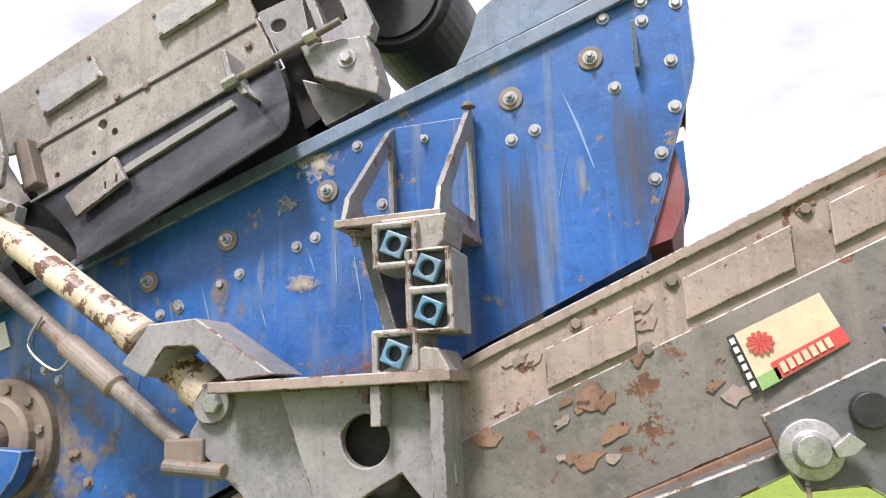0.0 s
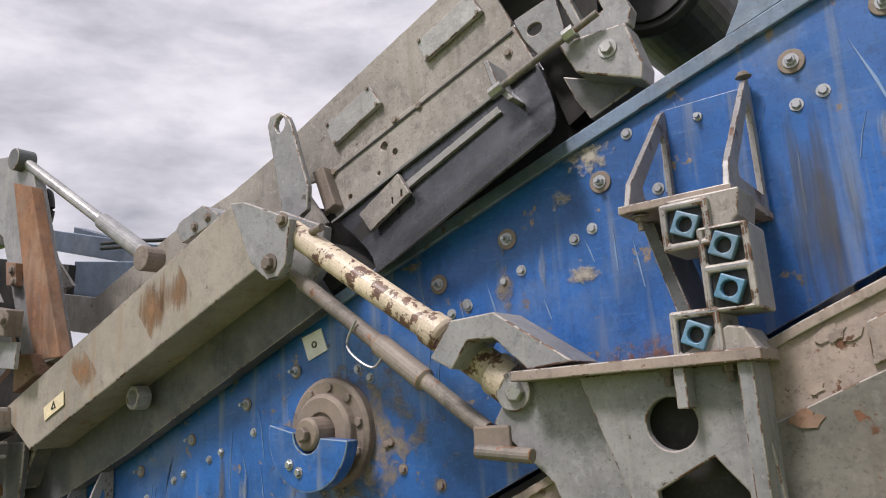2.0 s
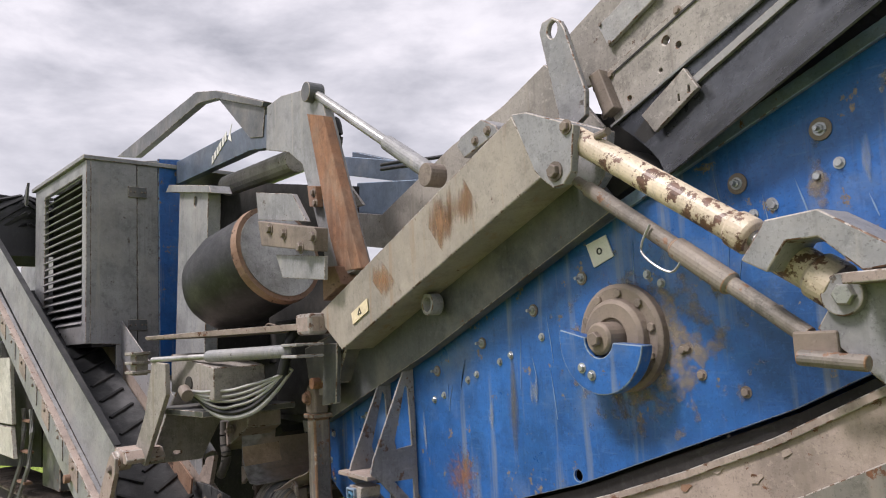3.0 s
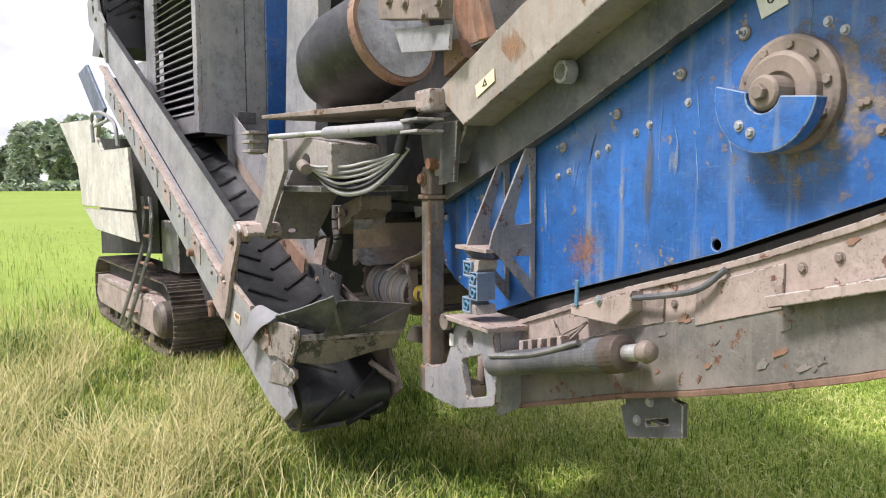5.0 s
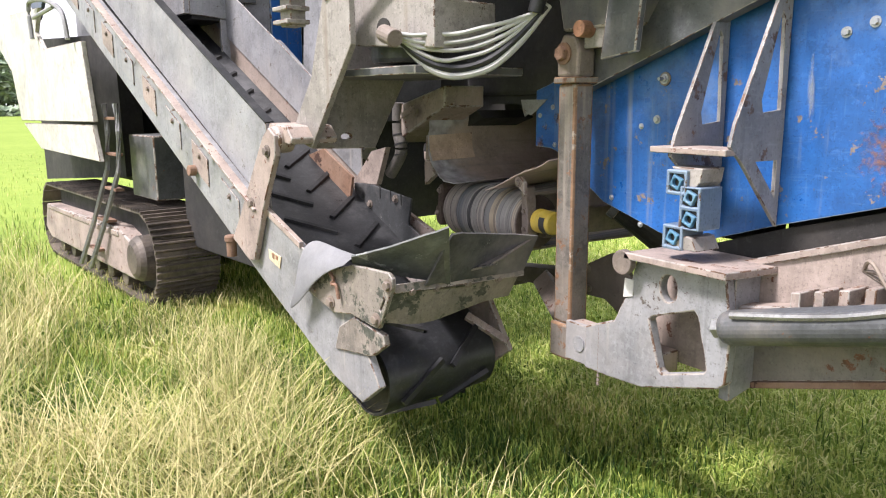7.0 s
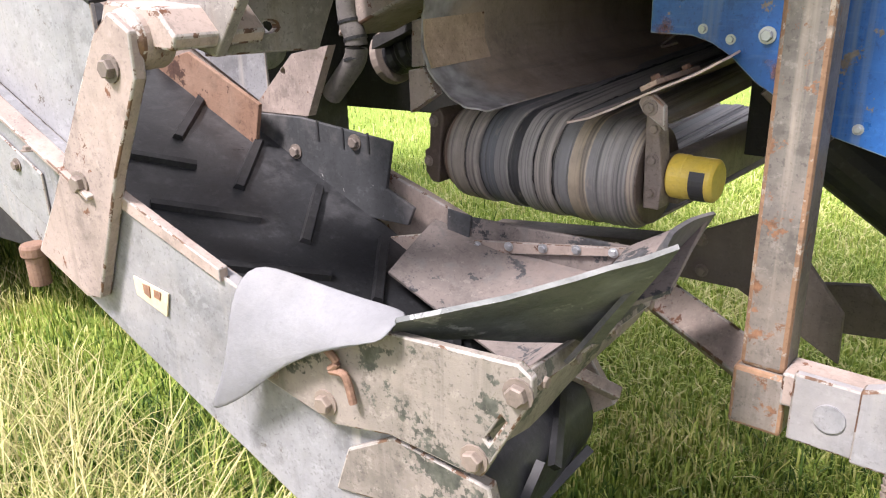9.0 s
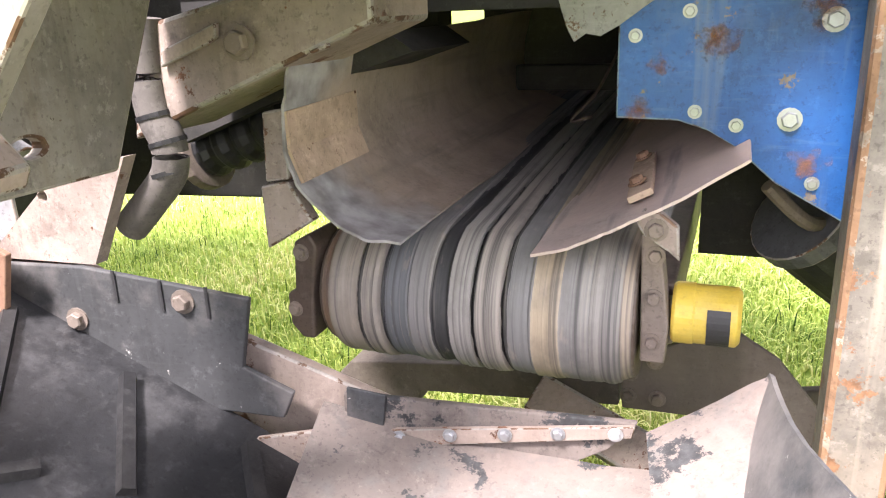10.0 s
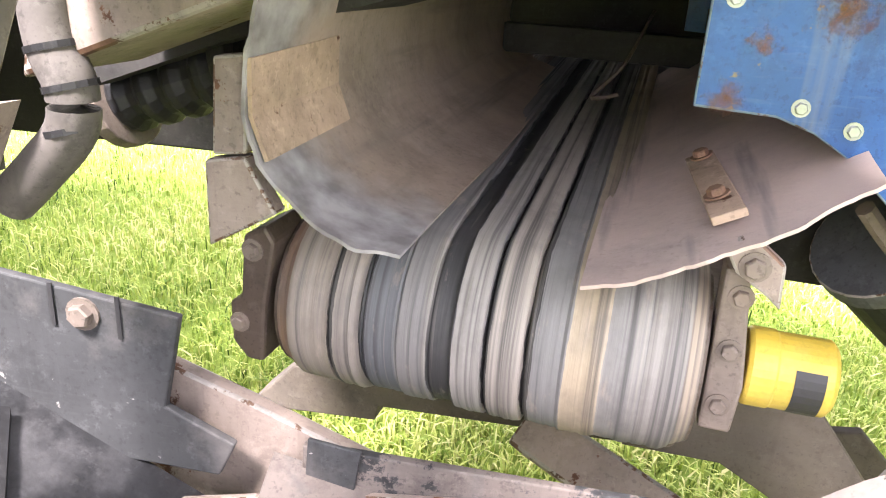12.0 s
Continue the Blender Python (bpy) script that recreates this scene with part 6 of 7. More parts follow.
part("hinge_bracket", prism(hb, -0.085, -0.055), frame_paint, ret, "dusty pinkish hinge bracket", 0.005)
for p in [(0.148, 1.417), (-0.038, 1.159)]:
    bolt(p[0], -0.085, p[1], 0.02, ret, dirty_bolt)
part("orange_lamp", lathe([(0, 0.03), (0.04, 0.03)], (-0.78, -0.058, 1.27), (-0.78, -1, 1.27), 16), rust_orange, ret, "small orange marker lamp", 0.004)
part("name_plate", prism([(0.052, 0.944), (0.172, 0.924), (0.155, 0.865), (0.055, 0.899)], -0.056, -0.052), cream_label, ret, "peeling cream label")
for q_ in ([(0.086, 0.933), (0.11, 0.93), (0.107, 0.901), (0.088, 0.909)], [(0.125, 0.926), (0.148, 0.923), (0.142, 0.903), (0.123, 0.907)]):
    part("print_bar", prism(q_, -0.0585, -0.0565), rust_orange, ret, "orange printed bar")
part("rubber_stop", lathe([(0, 0.03), (0.008, 0.034), (0.03, 0.034), (0.034, 0.026), (0.11, 0.026)], (-0.325, -0.075, 0.965), (-0.325, -0.075, 0), 18), rust_steel, ret, "rusty round stop below the side frame", 0.002)
# belt, top run and return run, round the tail drum
TDX, TDZ, TR = 0.75, 0.465, 0.155
bm = bmesh.new()
slope_a = math.atan(K)
nx, nz = math.sin(slope_a), math.cos(slope_a)
loop = [(XE, TDZ + TR * nz + (TDX + TR * nx - XE) * K)]
for k in range(15):
    a = math.pi / 2 - slope_a - k * math.pi / 14
    loop.append((TDX + TR * math.cos(a), TDZ + TR * math.sin(a)))
loop.append((XE, TDZ - TR * nz + (TDX - TR * nx - XE) * K))
YS = [0.03, 0.12, 0.25, 0.33, 0.41, 0.54, 0.63]
part("belt", sheet([[(x, y, z - 0.05 * math.cos((y - 0.33) * 4.6) * (1 if i == 0 else 0)) for y in YS] for i, (x, z) in enumerate(loop)], 0.012), belt_rubber, ret, "black chevron conveyor belt", 0, True)
part("tail_drum", rod((TDX, 0.04, TDZ), (TDX, 0.62, TDZ), TR - 0.012, 32), rubber, ret)


def on_belt(d, y):
    """A place on the top run, d metres up from the tail drum's crown."""
    x0, z0 = TDX + TR * nx, TDZ + TR * nz
    x = x0 - d * math.cos(slope_a)
    sag = -0.05 * math.cos((y - 0.33) * 4.6) * min(1, (x0 - x) / (x0 - XE))
    return Vector((x, y, z0 + d * math.sin(slope_a) + sag))


n_v = Vector((nx, 0, nz))
for k in range(15):
    d = 0.05 + k * 0.26
    for y0, y1, dd in ((0.09, 0.31, 0.16), (0.57, 0.35, 0.16)):
        d2 = d + (0.13 if y0 > 0.3 else 0)
        p, q = on_belt(d2 + dd, y0), on_belt(d2, y1)
        bm = bmesh.new()
        side = (q - p).cross(n_v).normalized() * 0.018
        vs = [bm.verts.new(c) for c in (p - side, p + side, q + side, q - side)]
        tp = [bm.verts.new(c + n_v * 0.022) for c in (p - side * 0.6, p + side * 0.6, q + side * 0.6, q - side * 0.6)]
        bm.faces.new(vs[::-1])
        bm.faces.new(tp)
        for i in range(4):
            bm.faces.new((vs[i], vs[(i + 1) % 4], tp[(i + 1) % 4], tp[i]))
        part("cleat", bm, rubber, ret)
for k in range(5):
    a = 0.6 - k * 0.62
    part("cleat", box(0, 0.022, -0.13, 0.13, -0.012, 0.012), rubber, ret).matrix_basis = pose(TDX, 0.2 if k % 2 else 0.46, TDZ) @ Matrix.Rotation(-a, 4, "Y") @ Matrix.Translation((TR + 0.002, 0, 0)) @ Matrix.Rotation(0.6, 4, "X")
# tail end plates
tp_ = [(0.493, 0.897), (0.81, 0.993), (1.058, 1.0), (1.083, 0.982), (1.084, 0.947), (0.99, 0.766), (0.962, 0.764), (0.797, 0.783), (0.659, 0.761), (0.417, 0.825)]
part("tail_plate", prism(tp_, -0.075, -0.055, "y", [[(0.996, 0.845), (1.028, 0.899), (1.036, 0.891), (1.004, 0.836)]]), mossy_frame, ret, "scratched dusty tail plate", 0.004)
for p in [(1.06, 0.951), (0.977, 0.8), (0.644, 0.806), (0.507, 0.831)]:
    bolt(p[0], -0.075, p[1], 0.019 if p[0] > 0.6 else 0.01, ret, dirty_bolt)
part("tail_shoe", prism([(0.674, 0.702), (0.789, 0.768), (0.995, 0.736), (1.006, 0.693), (0.911, 0.628), (0.634, 0.593)], -0.06, -0.03), mossy_frame, ret, "", 0.005)
part("push_bar", rod((0.80, 0.55, 0.66), (0.965, 0.655, 0.55), 0.024, 4), frame_paint, ret, "", 0.003)
part("end_flap", sheet([[(1.015 + 0.06 * u + 0.008 * math.sin(9 * u) - 0.07 * t, -0.02 + 0.63 * u, 0.925 - 0.015 * u - (0.15 + 0.03 * math.sin(5 * u)) * t) for u in np.linspace(0, 1, 9)] for t in np.linspace(0, 1, 4)], 0.012), mossy_frame, ret, "dark dusty end flap with scratched marks", 0, True)
part("end_angle", sheet([[(1.02, -0.03, 0.94), (1.085, 0.62, 0.925)], [(1.03, -0.03, 0.905), (1.095, 0.62, 0.89)]], 0.014), mossy_frame, ret, "scuffed angle strip", 0.003)
for u in (0.12, 0.3, 0.55, 0.8):
    bolt(1.03 + 0.06 * u, -0.02 + 0.63 * u, 0.905 - 0.015 * u, 0.012, ret, dirty_bolt, out=(1, -0.1, -0.1))
# flared rubber skirt round the tail end


def draped(c00, c01, c11, c10, sag, n=8):
    """A sheet between four corners, bowed by sag along the machine, with a slightly ragged rim."""
    rows_ = []
    for i in range(n + 1):
        t = i / n
        row_ = []
        for j in range(n + 1):
            u = j / n
            p = Vector(c00).lerp(Vector(c01), u).lerp(Vector(c10).lerp(Vector(c11), u), t)
            p += Vector((sag * math.sin(math.pi * u) * t, 0, 0.006 * noise.noise(p * 14)))
            row_.append(p)
        rows_.append(row_)
    return sheet(rows_, 0.009)


part("flared_skirt", draped((0.79, -0.05, 0.975), (1.075, 0.22, 0.915), (1.25, 0.066, 1.185), (0.84, -0.095, 1.035), 0.02), skirt_rubber, ret, "flared weathered rubber skirt with a ragged lip", 0, True)
part("side_skirt", draped((1.06, 0.10, 0.925), (1.09, 0.62, 0.915), (1.165, 0.63, 1.075), (1.215, 0.11, 1.15), -0.03), dusty_rubber, ret, "ribbed dusty rubber side skirt", 0, True)
part("inner_flap", draped((0.999, 0.24, 0.926), (1.159, 0.36, 0.983), (1.158, 0.618, 1.071), (0.985, 0.60, 0.968), 0.0), wear_plate, ret, "pale dusty inner flap", 0, True)
bw = [(0.445, 0.958), (0.971, 0.95), (0.924, 0.895), (0.805, 0.826), (0.515, 0.767), (0.442, 0.855)]
part("back_wear_plate", prism(bw, 0.66, 0.675), wear_plate, ret, "stained pinkish wear plate with black scuffs", 0.003)
part("corner_patch", prism([(0.455, 0.975), (0.53, 0.965), (0.52, 0.89), (0.45, 0.89)], 0.652, 0.659), dusty_rubber, ret, "black rubber corner patch", 0.002)
part("back_strip", prism([(0.523, 0.897), (0.967, 0.95), (0.962, 0.927), (0.523, 0.861)], 0.648, 0.659), frame_paint, ret, "", 0.002)
for p in [(0.553, 0.887), (0.648, 0.901), (0.747, 0.913), (0.839, 0.925), (0.935, 0.934)]:
    bolt(p[0], 0.646, p[1], 0.009, ret, bolt_steel)
part("floor_liner", sheet([[(0.42, 0.42, 0.86), (0.62, 0.40, 0.78), (0.85, 0.30, 0.76), (1.03, 0.12, 0.90)], [(0.41, 0.55, 0.90), (0.64, 0.54, 0.83), (0.89, 0.50, 0.81), (1.05, 0.36, 0.89)], [(0.40, 0.67, 0.93), (0.65, 0.67, 0.88), (0.92, 0.66, 0.86), (1.06, 0.60, 0.90)]], 0.008), wear_plate, ret, "dusty liner sheet", 0, True)
part("flap_pale", prism([(0.29, 0.882), (0.399, 0.908), (0.535, 0.85), (0.479, 0.781), (0.381, 0.709)], 0.60, 0.612), frame_paint, ret, "", 0.003)
fl = [(-0.217, 1.196), (-0.039, 1.195), (0.298, 1.151), (0.27, 1.015), (0.365, 0.971), (0.341, 0.918), (-0.002, 0.927), (-0.206, 1.019)]
part("rubber_flap", prism(fl, 0.62, 0.634), dusty_rubber, ret, "black rubber flap with two cuts and bolts", 0.003)
for p in [(0.167, 1.139), (-0.066, 1.09)]:
    bolt(p[0], 0.62, p[1], 0.016, ret, dirty_bolt)
for p in [(0.03, 1.177), (0.125, 1.163), (0.217, 1.155)]:
    part("cut", prism([(p[0] - 0.003, p[1] + 0.015), (p[0] + 0.003, p[1] + 0.015), (p[0] + 0.003, p[1] - 0.045), (p[0] - 0.003, p[1] - 0.045)], 0.6165, 0.619), ink, ret)
part("rust_plate", prism([(-0.642, 1.323), (-0.421, 1.379), (-0.129, 1.237), (-0.164, 1.105), (-0.293, 1.105), (-0.458, 1.207)], 0.55, 0.565), rust_steel, ret, "rust brown skirt plate", 0.003)
# white felt sheet hanging over the edge
fr = []
c_top = [(0.429, 1.053), (0.569, 1.039), (0.72, 1.025), (0.845, 1.022)]
c_mid = [(0.418, 0.985), (0.54, 0.975), (0.675, 0.985), (0.838, 1.028)]
c_bot = [(0.3, 0.675), (0.47, 0.785), (0.59, 0.9), (0.70, 0.965)]
fr = [[(p[0], -0.03, p[1]) for p in c_top], [(p[0], -0.10, p[1]) for p in c_mid], [(p[0], -0.12, (p[1] + q[1]) / 2) for p, q in zip(c_mid, c_bot)], [(p[0], -0.115, p[1]) for p in c_bot]]
felt = mthing("felt_sheet", "white felt sheet draped over the conveyor's side frame", "cloth")
fo = part("cloth", sheet(fr, 0.006), white_cloth, felt, "", 0, True)
fo.modifiers.new("smooth", "SUBSURF").levels = 2
fo.modifiers["smooth"].render_levels = 2
rope = mthing("rope_knot", "short knotted brown rope hanging from the tail plate", "rope")
part("rope", pipe([(p[0], -0.09, p[1]) for p in [(0.648, 0.949), (0.692, 0.914), (0.676, 0.892), (0.71, 0.89), (0.726, 0.836)]], 0.008), rust_steel, rope)
# head of the return conveyor
hd = ret
hx0, hz0 = -3.95, 3.62
part("cheek", prism([(XE + 0.05, 3.0), (XE + 0.05, 3.40), (-3.72, 3.56), (-3.80, 3.78), (-4.05, 3.86), (-4.28, 3.74), (-4.25, 3.5), (-3.95, 3.33)], -0.04, -0.012, "y", [circle(hx0 - 0.05, hz0, 0.05, 14)]), grey_paint, hd, "dusty head cheek plate", 0.006)
part("far_cheek", prism([(XE + 0.05, 3.0), (XE + 0.05, 3.40), (-3.72, 3.56), (-3.80, 3.78), (-4.05, 3.86), (-4.28, 3.74), (-4.25, 3.5), (-3.95, 3.33)], 0.68, 0.705), grey_paint, hd, "", 0.006)
part("head_drum", rod((hx0, 0.01, hz0), (hx0, 0.66, hz0), 0.24, 32), belt_rubber, hd, "chevron belt over the head drum", 0.004)
part("head_belt", sheet([[(XE - 0.1, y, 3.20) for y in (0.03, 0.33, 0.63)], [(hx0 + 0.21, y, hz0 + 0.12) for y in (0.03, 0.33, 0.63)]], 0.014), belt_rubber, hd, "belt running up to the head drum")
for k in range(9):
    a = math.radians(-60 + k * 24)
    for yy, tilt in ((0.18, 0.65), (0.48, -0.65)):
        part("cleat", box(0, 0.03, -0.17, 0.17, -0.016, 0.016), rubber, ret).matrix_basis = pose(hx0, yy, hz0) @ Matrix.Rotation(-a, 4, "Y") @ Matrix.Translation((0.238, 0, 0)) @ Matrix.Rotation(tilt, 4, "X")
part("scraper_guard", prism([(-4.3, 3.42), (-3.95, 3.34), (-4.1, 3.14), (-4.45, 3.2)], 0.02, 0.6), dark_grey, hd, "", 0.006)
part("torn_guard", prism([(-3.75, 3.78), (-3.66, 3.74), (-3.60, 3.98), (-3.70, 3.90)], 0.30, 0.325), dark_grey, hd, "bent guard scrap", 0.003)
bolt(hx0 - 0.05, -0.04, hz0 + 0.12, 0.02, hd, dirty_bolt)
bolt(hx0 + 0.1, -0.04, hz0 - 0.12, 0.02, hd, dirty_bolt)

# ---- swing column ----
sw = mthing("swing_column", "beige welded swing column with a slotted gusset foot", "support column")
gp = [(0.137, 1.42), (0.486, 1.407), (0.671, 1.722), (0.772, 1.915), (0.341, 1.899), (0.249, 1.718)]
part("gusset_plate", prism(gp, 0.16, 0.185, "x", [circle(*(0.319, 1.472), 0.03, 16, 0.45)]), beige_paint, sw, "grey-beige gusset plate with an oval slot", 0.005)
part("front_flange", prism([(0.416, 2.068), (0.621, 2.05), (0.628, 1.868), (0.277, 1.427), (0.091, 1.479), (0.297, 1.743)], 0.07, 0.10), beige_paint, sw, "pale front flange", 0.004)
ft = [(0.053, 1.473), (0.136, 1.457), (0.286, 1.449), (0.299, 1.476), (0.251, 1.53), (0.091, 1.543)]
part("foot", prism(ft, -0.04, 0.2), frame_paint, sw, "dusty foot with a rounded end", 0.006)
part("foot_cap", lathe([(0, 0.05), (0.01, 0.062), (0.09, 0.062)], (0.17, -0.07, 1.47), (0.17, 1, 1.475), 28), frame_paint, sw, "rounded pale foot end", 0.008)
bx_ = [(0.443, 2.105), (1.036, 2.017), (1.034, 1.834), (0.443, 1.875)]
part("upper_box", prism(bx_, 0.18, 0.5), beige_paint, sw, "pale swing box", 0.006)
kx, kz = (0.713, 1.925)
# black disc on the box paints the dark inside of an opening
part("cable_opening", prism(circle(kx, kz, 0.045, 16), 0.172, 0.182), shade_black, sw)
part("motor", lathe([(0, 0.15), (0.02, 0.16), (0.2, 0.16), (0.22, 0.12)], (0.55, 0.42, 1.80), (0.55, 0.42, 3), 32), dark_grey, sw, "grey swing motor", 0.004)
part("motor_deck", box(0.2, 0.95, 0.15, 0.75, 1.74, 1.775), dark_grey, sw, "", 0.005)
part("clevis", prism([(0.02, 1.98), (0.12, 1.98), (0.12, 2.13), (0.02, 2.13)], 0.08, 0.16), beige_paint, sw, "", 0.006)
for z in (2.0, 2.06, 2.12):
    part("clevis_ear", box(0.0, 0.14, 0.05, 0.17, z - 0.01, z + 0.01), beige_paint, sw, "", 0.004)
wr = thing("hydraulic_ram", "grey hydraulic ram with a bright rod beneath the canopy plate", "hydraulic cylinder")
w0, w1 = Vector((-4.93, 1.15, 2.075)), Vector((-3.90, 1.62, 2.09))
wl_ = (w1 - w0).length
part("rod", lathe([(0, 0.018), (wl_ * 0.5, 0.018)], w0, w1, 14), steel, wr)
part("barrel", lathe([(wl_ * 0.42, 0.03), (wl_ * 0.44, 0.036), (wl_ * 0.97, 0.036), (wl_, 0.02)], w0, w1, 22), grey_paint, wr, "", 0.002)
for z in (-0.03, 0.03):
    part("fork", box(w1.x - 0.03, w1.x + 0.17, w1.y - 0.06, w1.y + 0.1, w1.z + z - 0.008, w1.z + z + 0.008), grey_paint, wr, "", 0.004)
canopy = thing("canopy_plate", "thin dusty beige cover plate with a rounded corner block", "cover plate")
part("plate", prism([(-5.17, 1.17), (-4.6, 1.40), (-3.85, 1.70), (-3.80, 1.84), (-4.0, 2.0), (-5.2, 1.75)], 2.20, 2.215, "z"), frame_paint, canopy, "", 0.004)
part("front_lip", sheet([[(-5.17, 1.17, 2.205), (-4.6, 1.40, 2.20), (-3.85, 1.70, 2.20)], [(-5.17, 1.165, 2.225), (-4.6, 1.395, 2.232), (-3.85, 1.695, 2.236)]], 0.008), frame_paint, canopy, "", 0.002)
part("corner_block", prism([(-3.95, 2.17), (-3.78, 2.17), (-3.78, 2.285), (-3.97, 2.285)], 1.66, 1.80), frame_paint, canopy, "", 0.02)
part("debris", pipe([(-4.3, 1.62, 2.22), (-4.2, 1.6, 2.25), (-4.12, 1.63, 2.23)], 0.004, 5), dirty_bolt, canopy)

# hoses
h_l = Vector((-4.504, 1.226, 1.899))
h_r = Vector((-4.154, 1.659, 1.959))
h_low = Vector((-4.2, 1.362, 1.682))
hoses = thing("hose_bundle", "bundle of grey hydraulic hoses sagging between two clamps", "hoses")
rh = random.Random(8)
for k in range(6):
    sag = 0.035 + 0.03 * k
    o1, o2 = Vector((0, 0.012 * k, -0.008 * k)), Vector((0.004 * k, 0.01 * k, 0.006 * k))
    pts = []
    for i in range(7):
        t = i / 6
        p = (h_l + o1).lerp(h_r + o2, t)
        pts.append(p + Vector((0, -0.02 * math.sin(math.pi * t), -(sag + 0.01 * rh.random()) * 4 * t * (1 - t))))
    part("hose", pipe(pts, 0.0085 if k < 4 else 0.015, 8), hose_grey if k != 4 else rubber, hoses, "grey hose" if k != 4 else "black spiral-wrapped hose", 0, True)
part("clamp", rod(h_l - Vector((0.05, 0, 0)), h_l + Vector((0.06, -0.01, -0.03)), 0.034), dirty_bolt, hoses, "", 0.004)
part("hose_tail", pipe([h_r, h_r + Vector((0.02, 0.02, 0.1)), h_r + Vector((0.05, 0.05, 0.22)), h_r + Vector((0.04, 0.2, 0.3))], 0.03, 10), rubber, hoses, "black wrapped hose tail", 0, True)

# ---- support post and lower bracket ----
post = thing("support_post", "rust-flecked square steel support post with a pinned head", "post")
PX, PY = -4.15, 1.872
part("column", box(PX - 0.05, PX + 0.05, PY - 0.05, PY + 0.05, 0.72, 1.70), post_steel, post, "scuffed square tube with rust", 0.012)
part("head_flange", box(PX - 0.064, PX + 0.064, PY - 0.064, PY + 0.064, 1.70, 1.725), post_steel, post, "", 0.005)
part("head_eye", prism([(PX - 0.06, 1.725), (PX + 0.06, 1.725), (PX + 0.065, 1.82), (PX + 0.04, 1.88), (PX - 0.03, 1.89), (PX - 0.065, 1.83)], PY - 0.05, PY + 0.04), dirty_bolt, post, "grimy pinned head", 0.012)
bolt(PX - 0.02, PY - 0.05, 1.815, 0.03, post, rust_steel)
part("foot_sleeve", box(PX - 0.06, PX + 0.06, PY - 0.06, PY + 0.06, 0.57, 0.72), post_steel, post, "rusty foot sleeve", 0.01)
part("side_bracket", box(PX + 0.06, PX + 0.21, PY - 0.02, PY + 0.0, 1.83, 1.95), beige_paint, post, "", 0.004)
part("side_roller", rod((PX + 0.09, PY - 0.08, 1.90), (PX + 0.09, PY, 1.90), 0.032), rust_orange, post, "rusty roller", 0.004)
part("rear_tube", rod((PX - 0.02, PY + 0.05, 0.66), (-4.75, 2.25, 0.72), 0.07, 4), frame_paint, post, "dusty square cross tube", 0.008)

lbk = thing("lower_bracket", "grey cast bracket with windows carrying the lower rubber mount", "bracket")
part("top_plate", prism([(-3.70, 1.70), (-3.28, 1.70), (-3.24, 1.98), (-3.68, 1.98)], 1.085, 1.11, "z"), frame_paint, lbk, "", 0.004)
part("web", prism([(-3.69, 1.085), (-3.32, 1.085), (-3.29, 0.90), (-3.30, 0.73), (-3.33, 0.706), (-3.648, 0.61), (-3.82, 0.6), (-3.94, 0.6), (-3.94, 0.77), (-3.79, 0.83), (-3.72, 0.975)], 1.76, 1.80, "y",
     [[(-3.624, 0.87), (-3.61, 0.885), (-3.435, 0.945), (-3.42, 0.93), (-3.375, 0.76), (-3.385, 0.745), (-3.555, 0.69), (-3.57, 0.7)], circle(-3.545, 1.0, 0.036, 18, 1.35)]), grey_paint, lbk, "grey web with a window", 0.006)
part("side_web", prism([(1.80, 1.085), (1.98, 1.085), (1.98, 0.70), (1.80, 0.66)], -3.35, -3.31, "x"), grey_paint, lbk, "", 0.004)
part("window_back", box(-3.74, -3.36, 1.93, 1.95, 0.68, 1.08), frame_paint, lbk)
part("link_plate", box(-4.07, -3.86, 1.775, 1.80, 0.60, 0.76), grey_paint, lbk, "", 0.005)
part("link_ring", lathe([(0, 0.032), (0.005, 0.032)], (-3.99, 1.775, 0.68), (-3.99, 0, 0.68), 20), grey_paint, lbk)
part("link_arm", box(-4.10, -3.6, 1.802, 1.9, 0.66, 0.74), frame_paint, lbk, "", 0.006)
part("eye_lug", lathe([(0, 0.045), (0.03, 0.045)], (-3.71, 1.73, 1.07), (-3.71, 0, 1.07), 20), dirty_bolt, lbk, "", 0.004)
part("paper_tag", prism([(-3.745, 0.93), (-3.70, 0.94), (-3.70, 1.0), (-3.74, 1.0)], 1.755, 1.7595), white_label, lbk, "small white tag")
for k in range(14):
    part("chain_link", rod((-3.87, 1.765, 0.78 - k * 0.017), (-3.867, 1.765, 0.768 - k * 0.017), 0.006, 6), dirty_bolt, lbk)

lr = thing("hydraulic_ram", "dark grey hydraulic ram with a ball end lying along the frame", "hydraulic cylinder")
q0, q1 = Vector((-3.30, 1.75, 0.925)), Vector((-2.25, 1.735, 1.205))
ql = (q1 - q0).length
part("barrel", lathe([(0, 0.05), (0.02, 0.056), (ql * 0.72, 0.056), (ql * 0.73, 0.07), (ql * 0.86, 0.07), (ql * 0.87, 0.05)], q0, q1, 28), dark_grey, lr, "dark grey barrel", 0.003)
part("gland", lathe([(ql * 0.80, 0.073), (ql * 0.88, 0.07), (ql * 0.89, 0.045)], q0, q1, 24), bearing_steel, lr, "brown gland ring", 0.003)
part("rod", lathe([(ql * 0.86, 0.032), (ql * 0.97, 0.032)], q0, q1, 18), steel, lr, "bright rod", 0.002)
part("ball", lathe([(ql * 0.95, 0.02), (ql * 0.96, 0.034), (ql * 0.985, 0.043), (ql * 1.01, 0.034), (ql * 1.02, 0.015)], q0, q1, 18), dirty_bolt, lr, "", 0, True)
part("saddle", prism([(-3.33, 0.86), (-2.6, 1.05), (-2.6, 1.13), (-3.33, 0.98)], 1.82, 1.9), frame_paint, lr, "", 0.006)
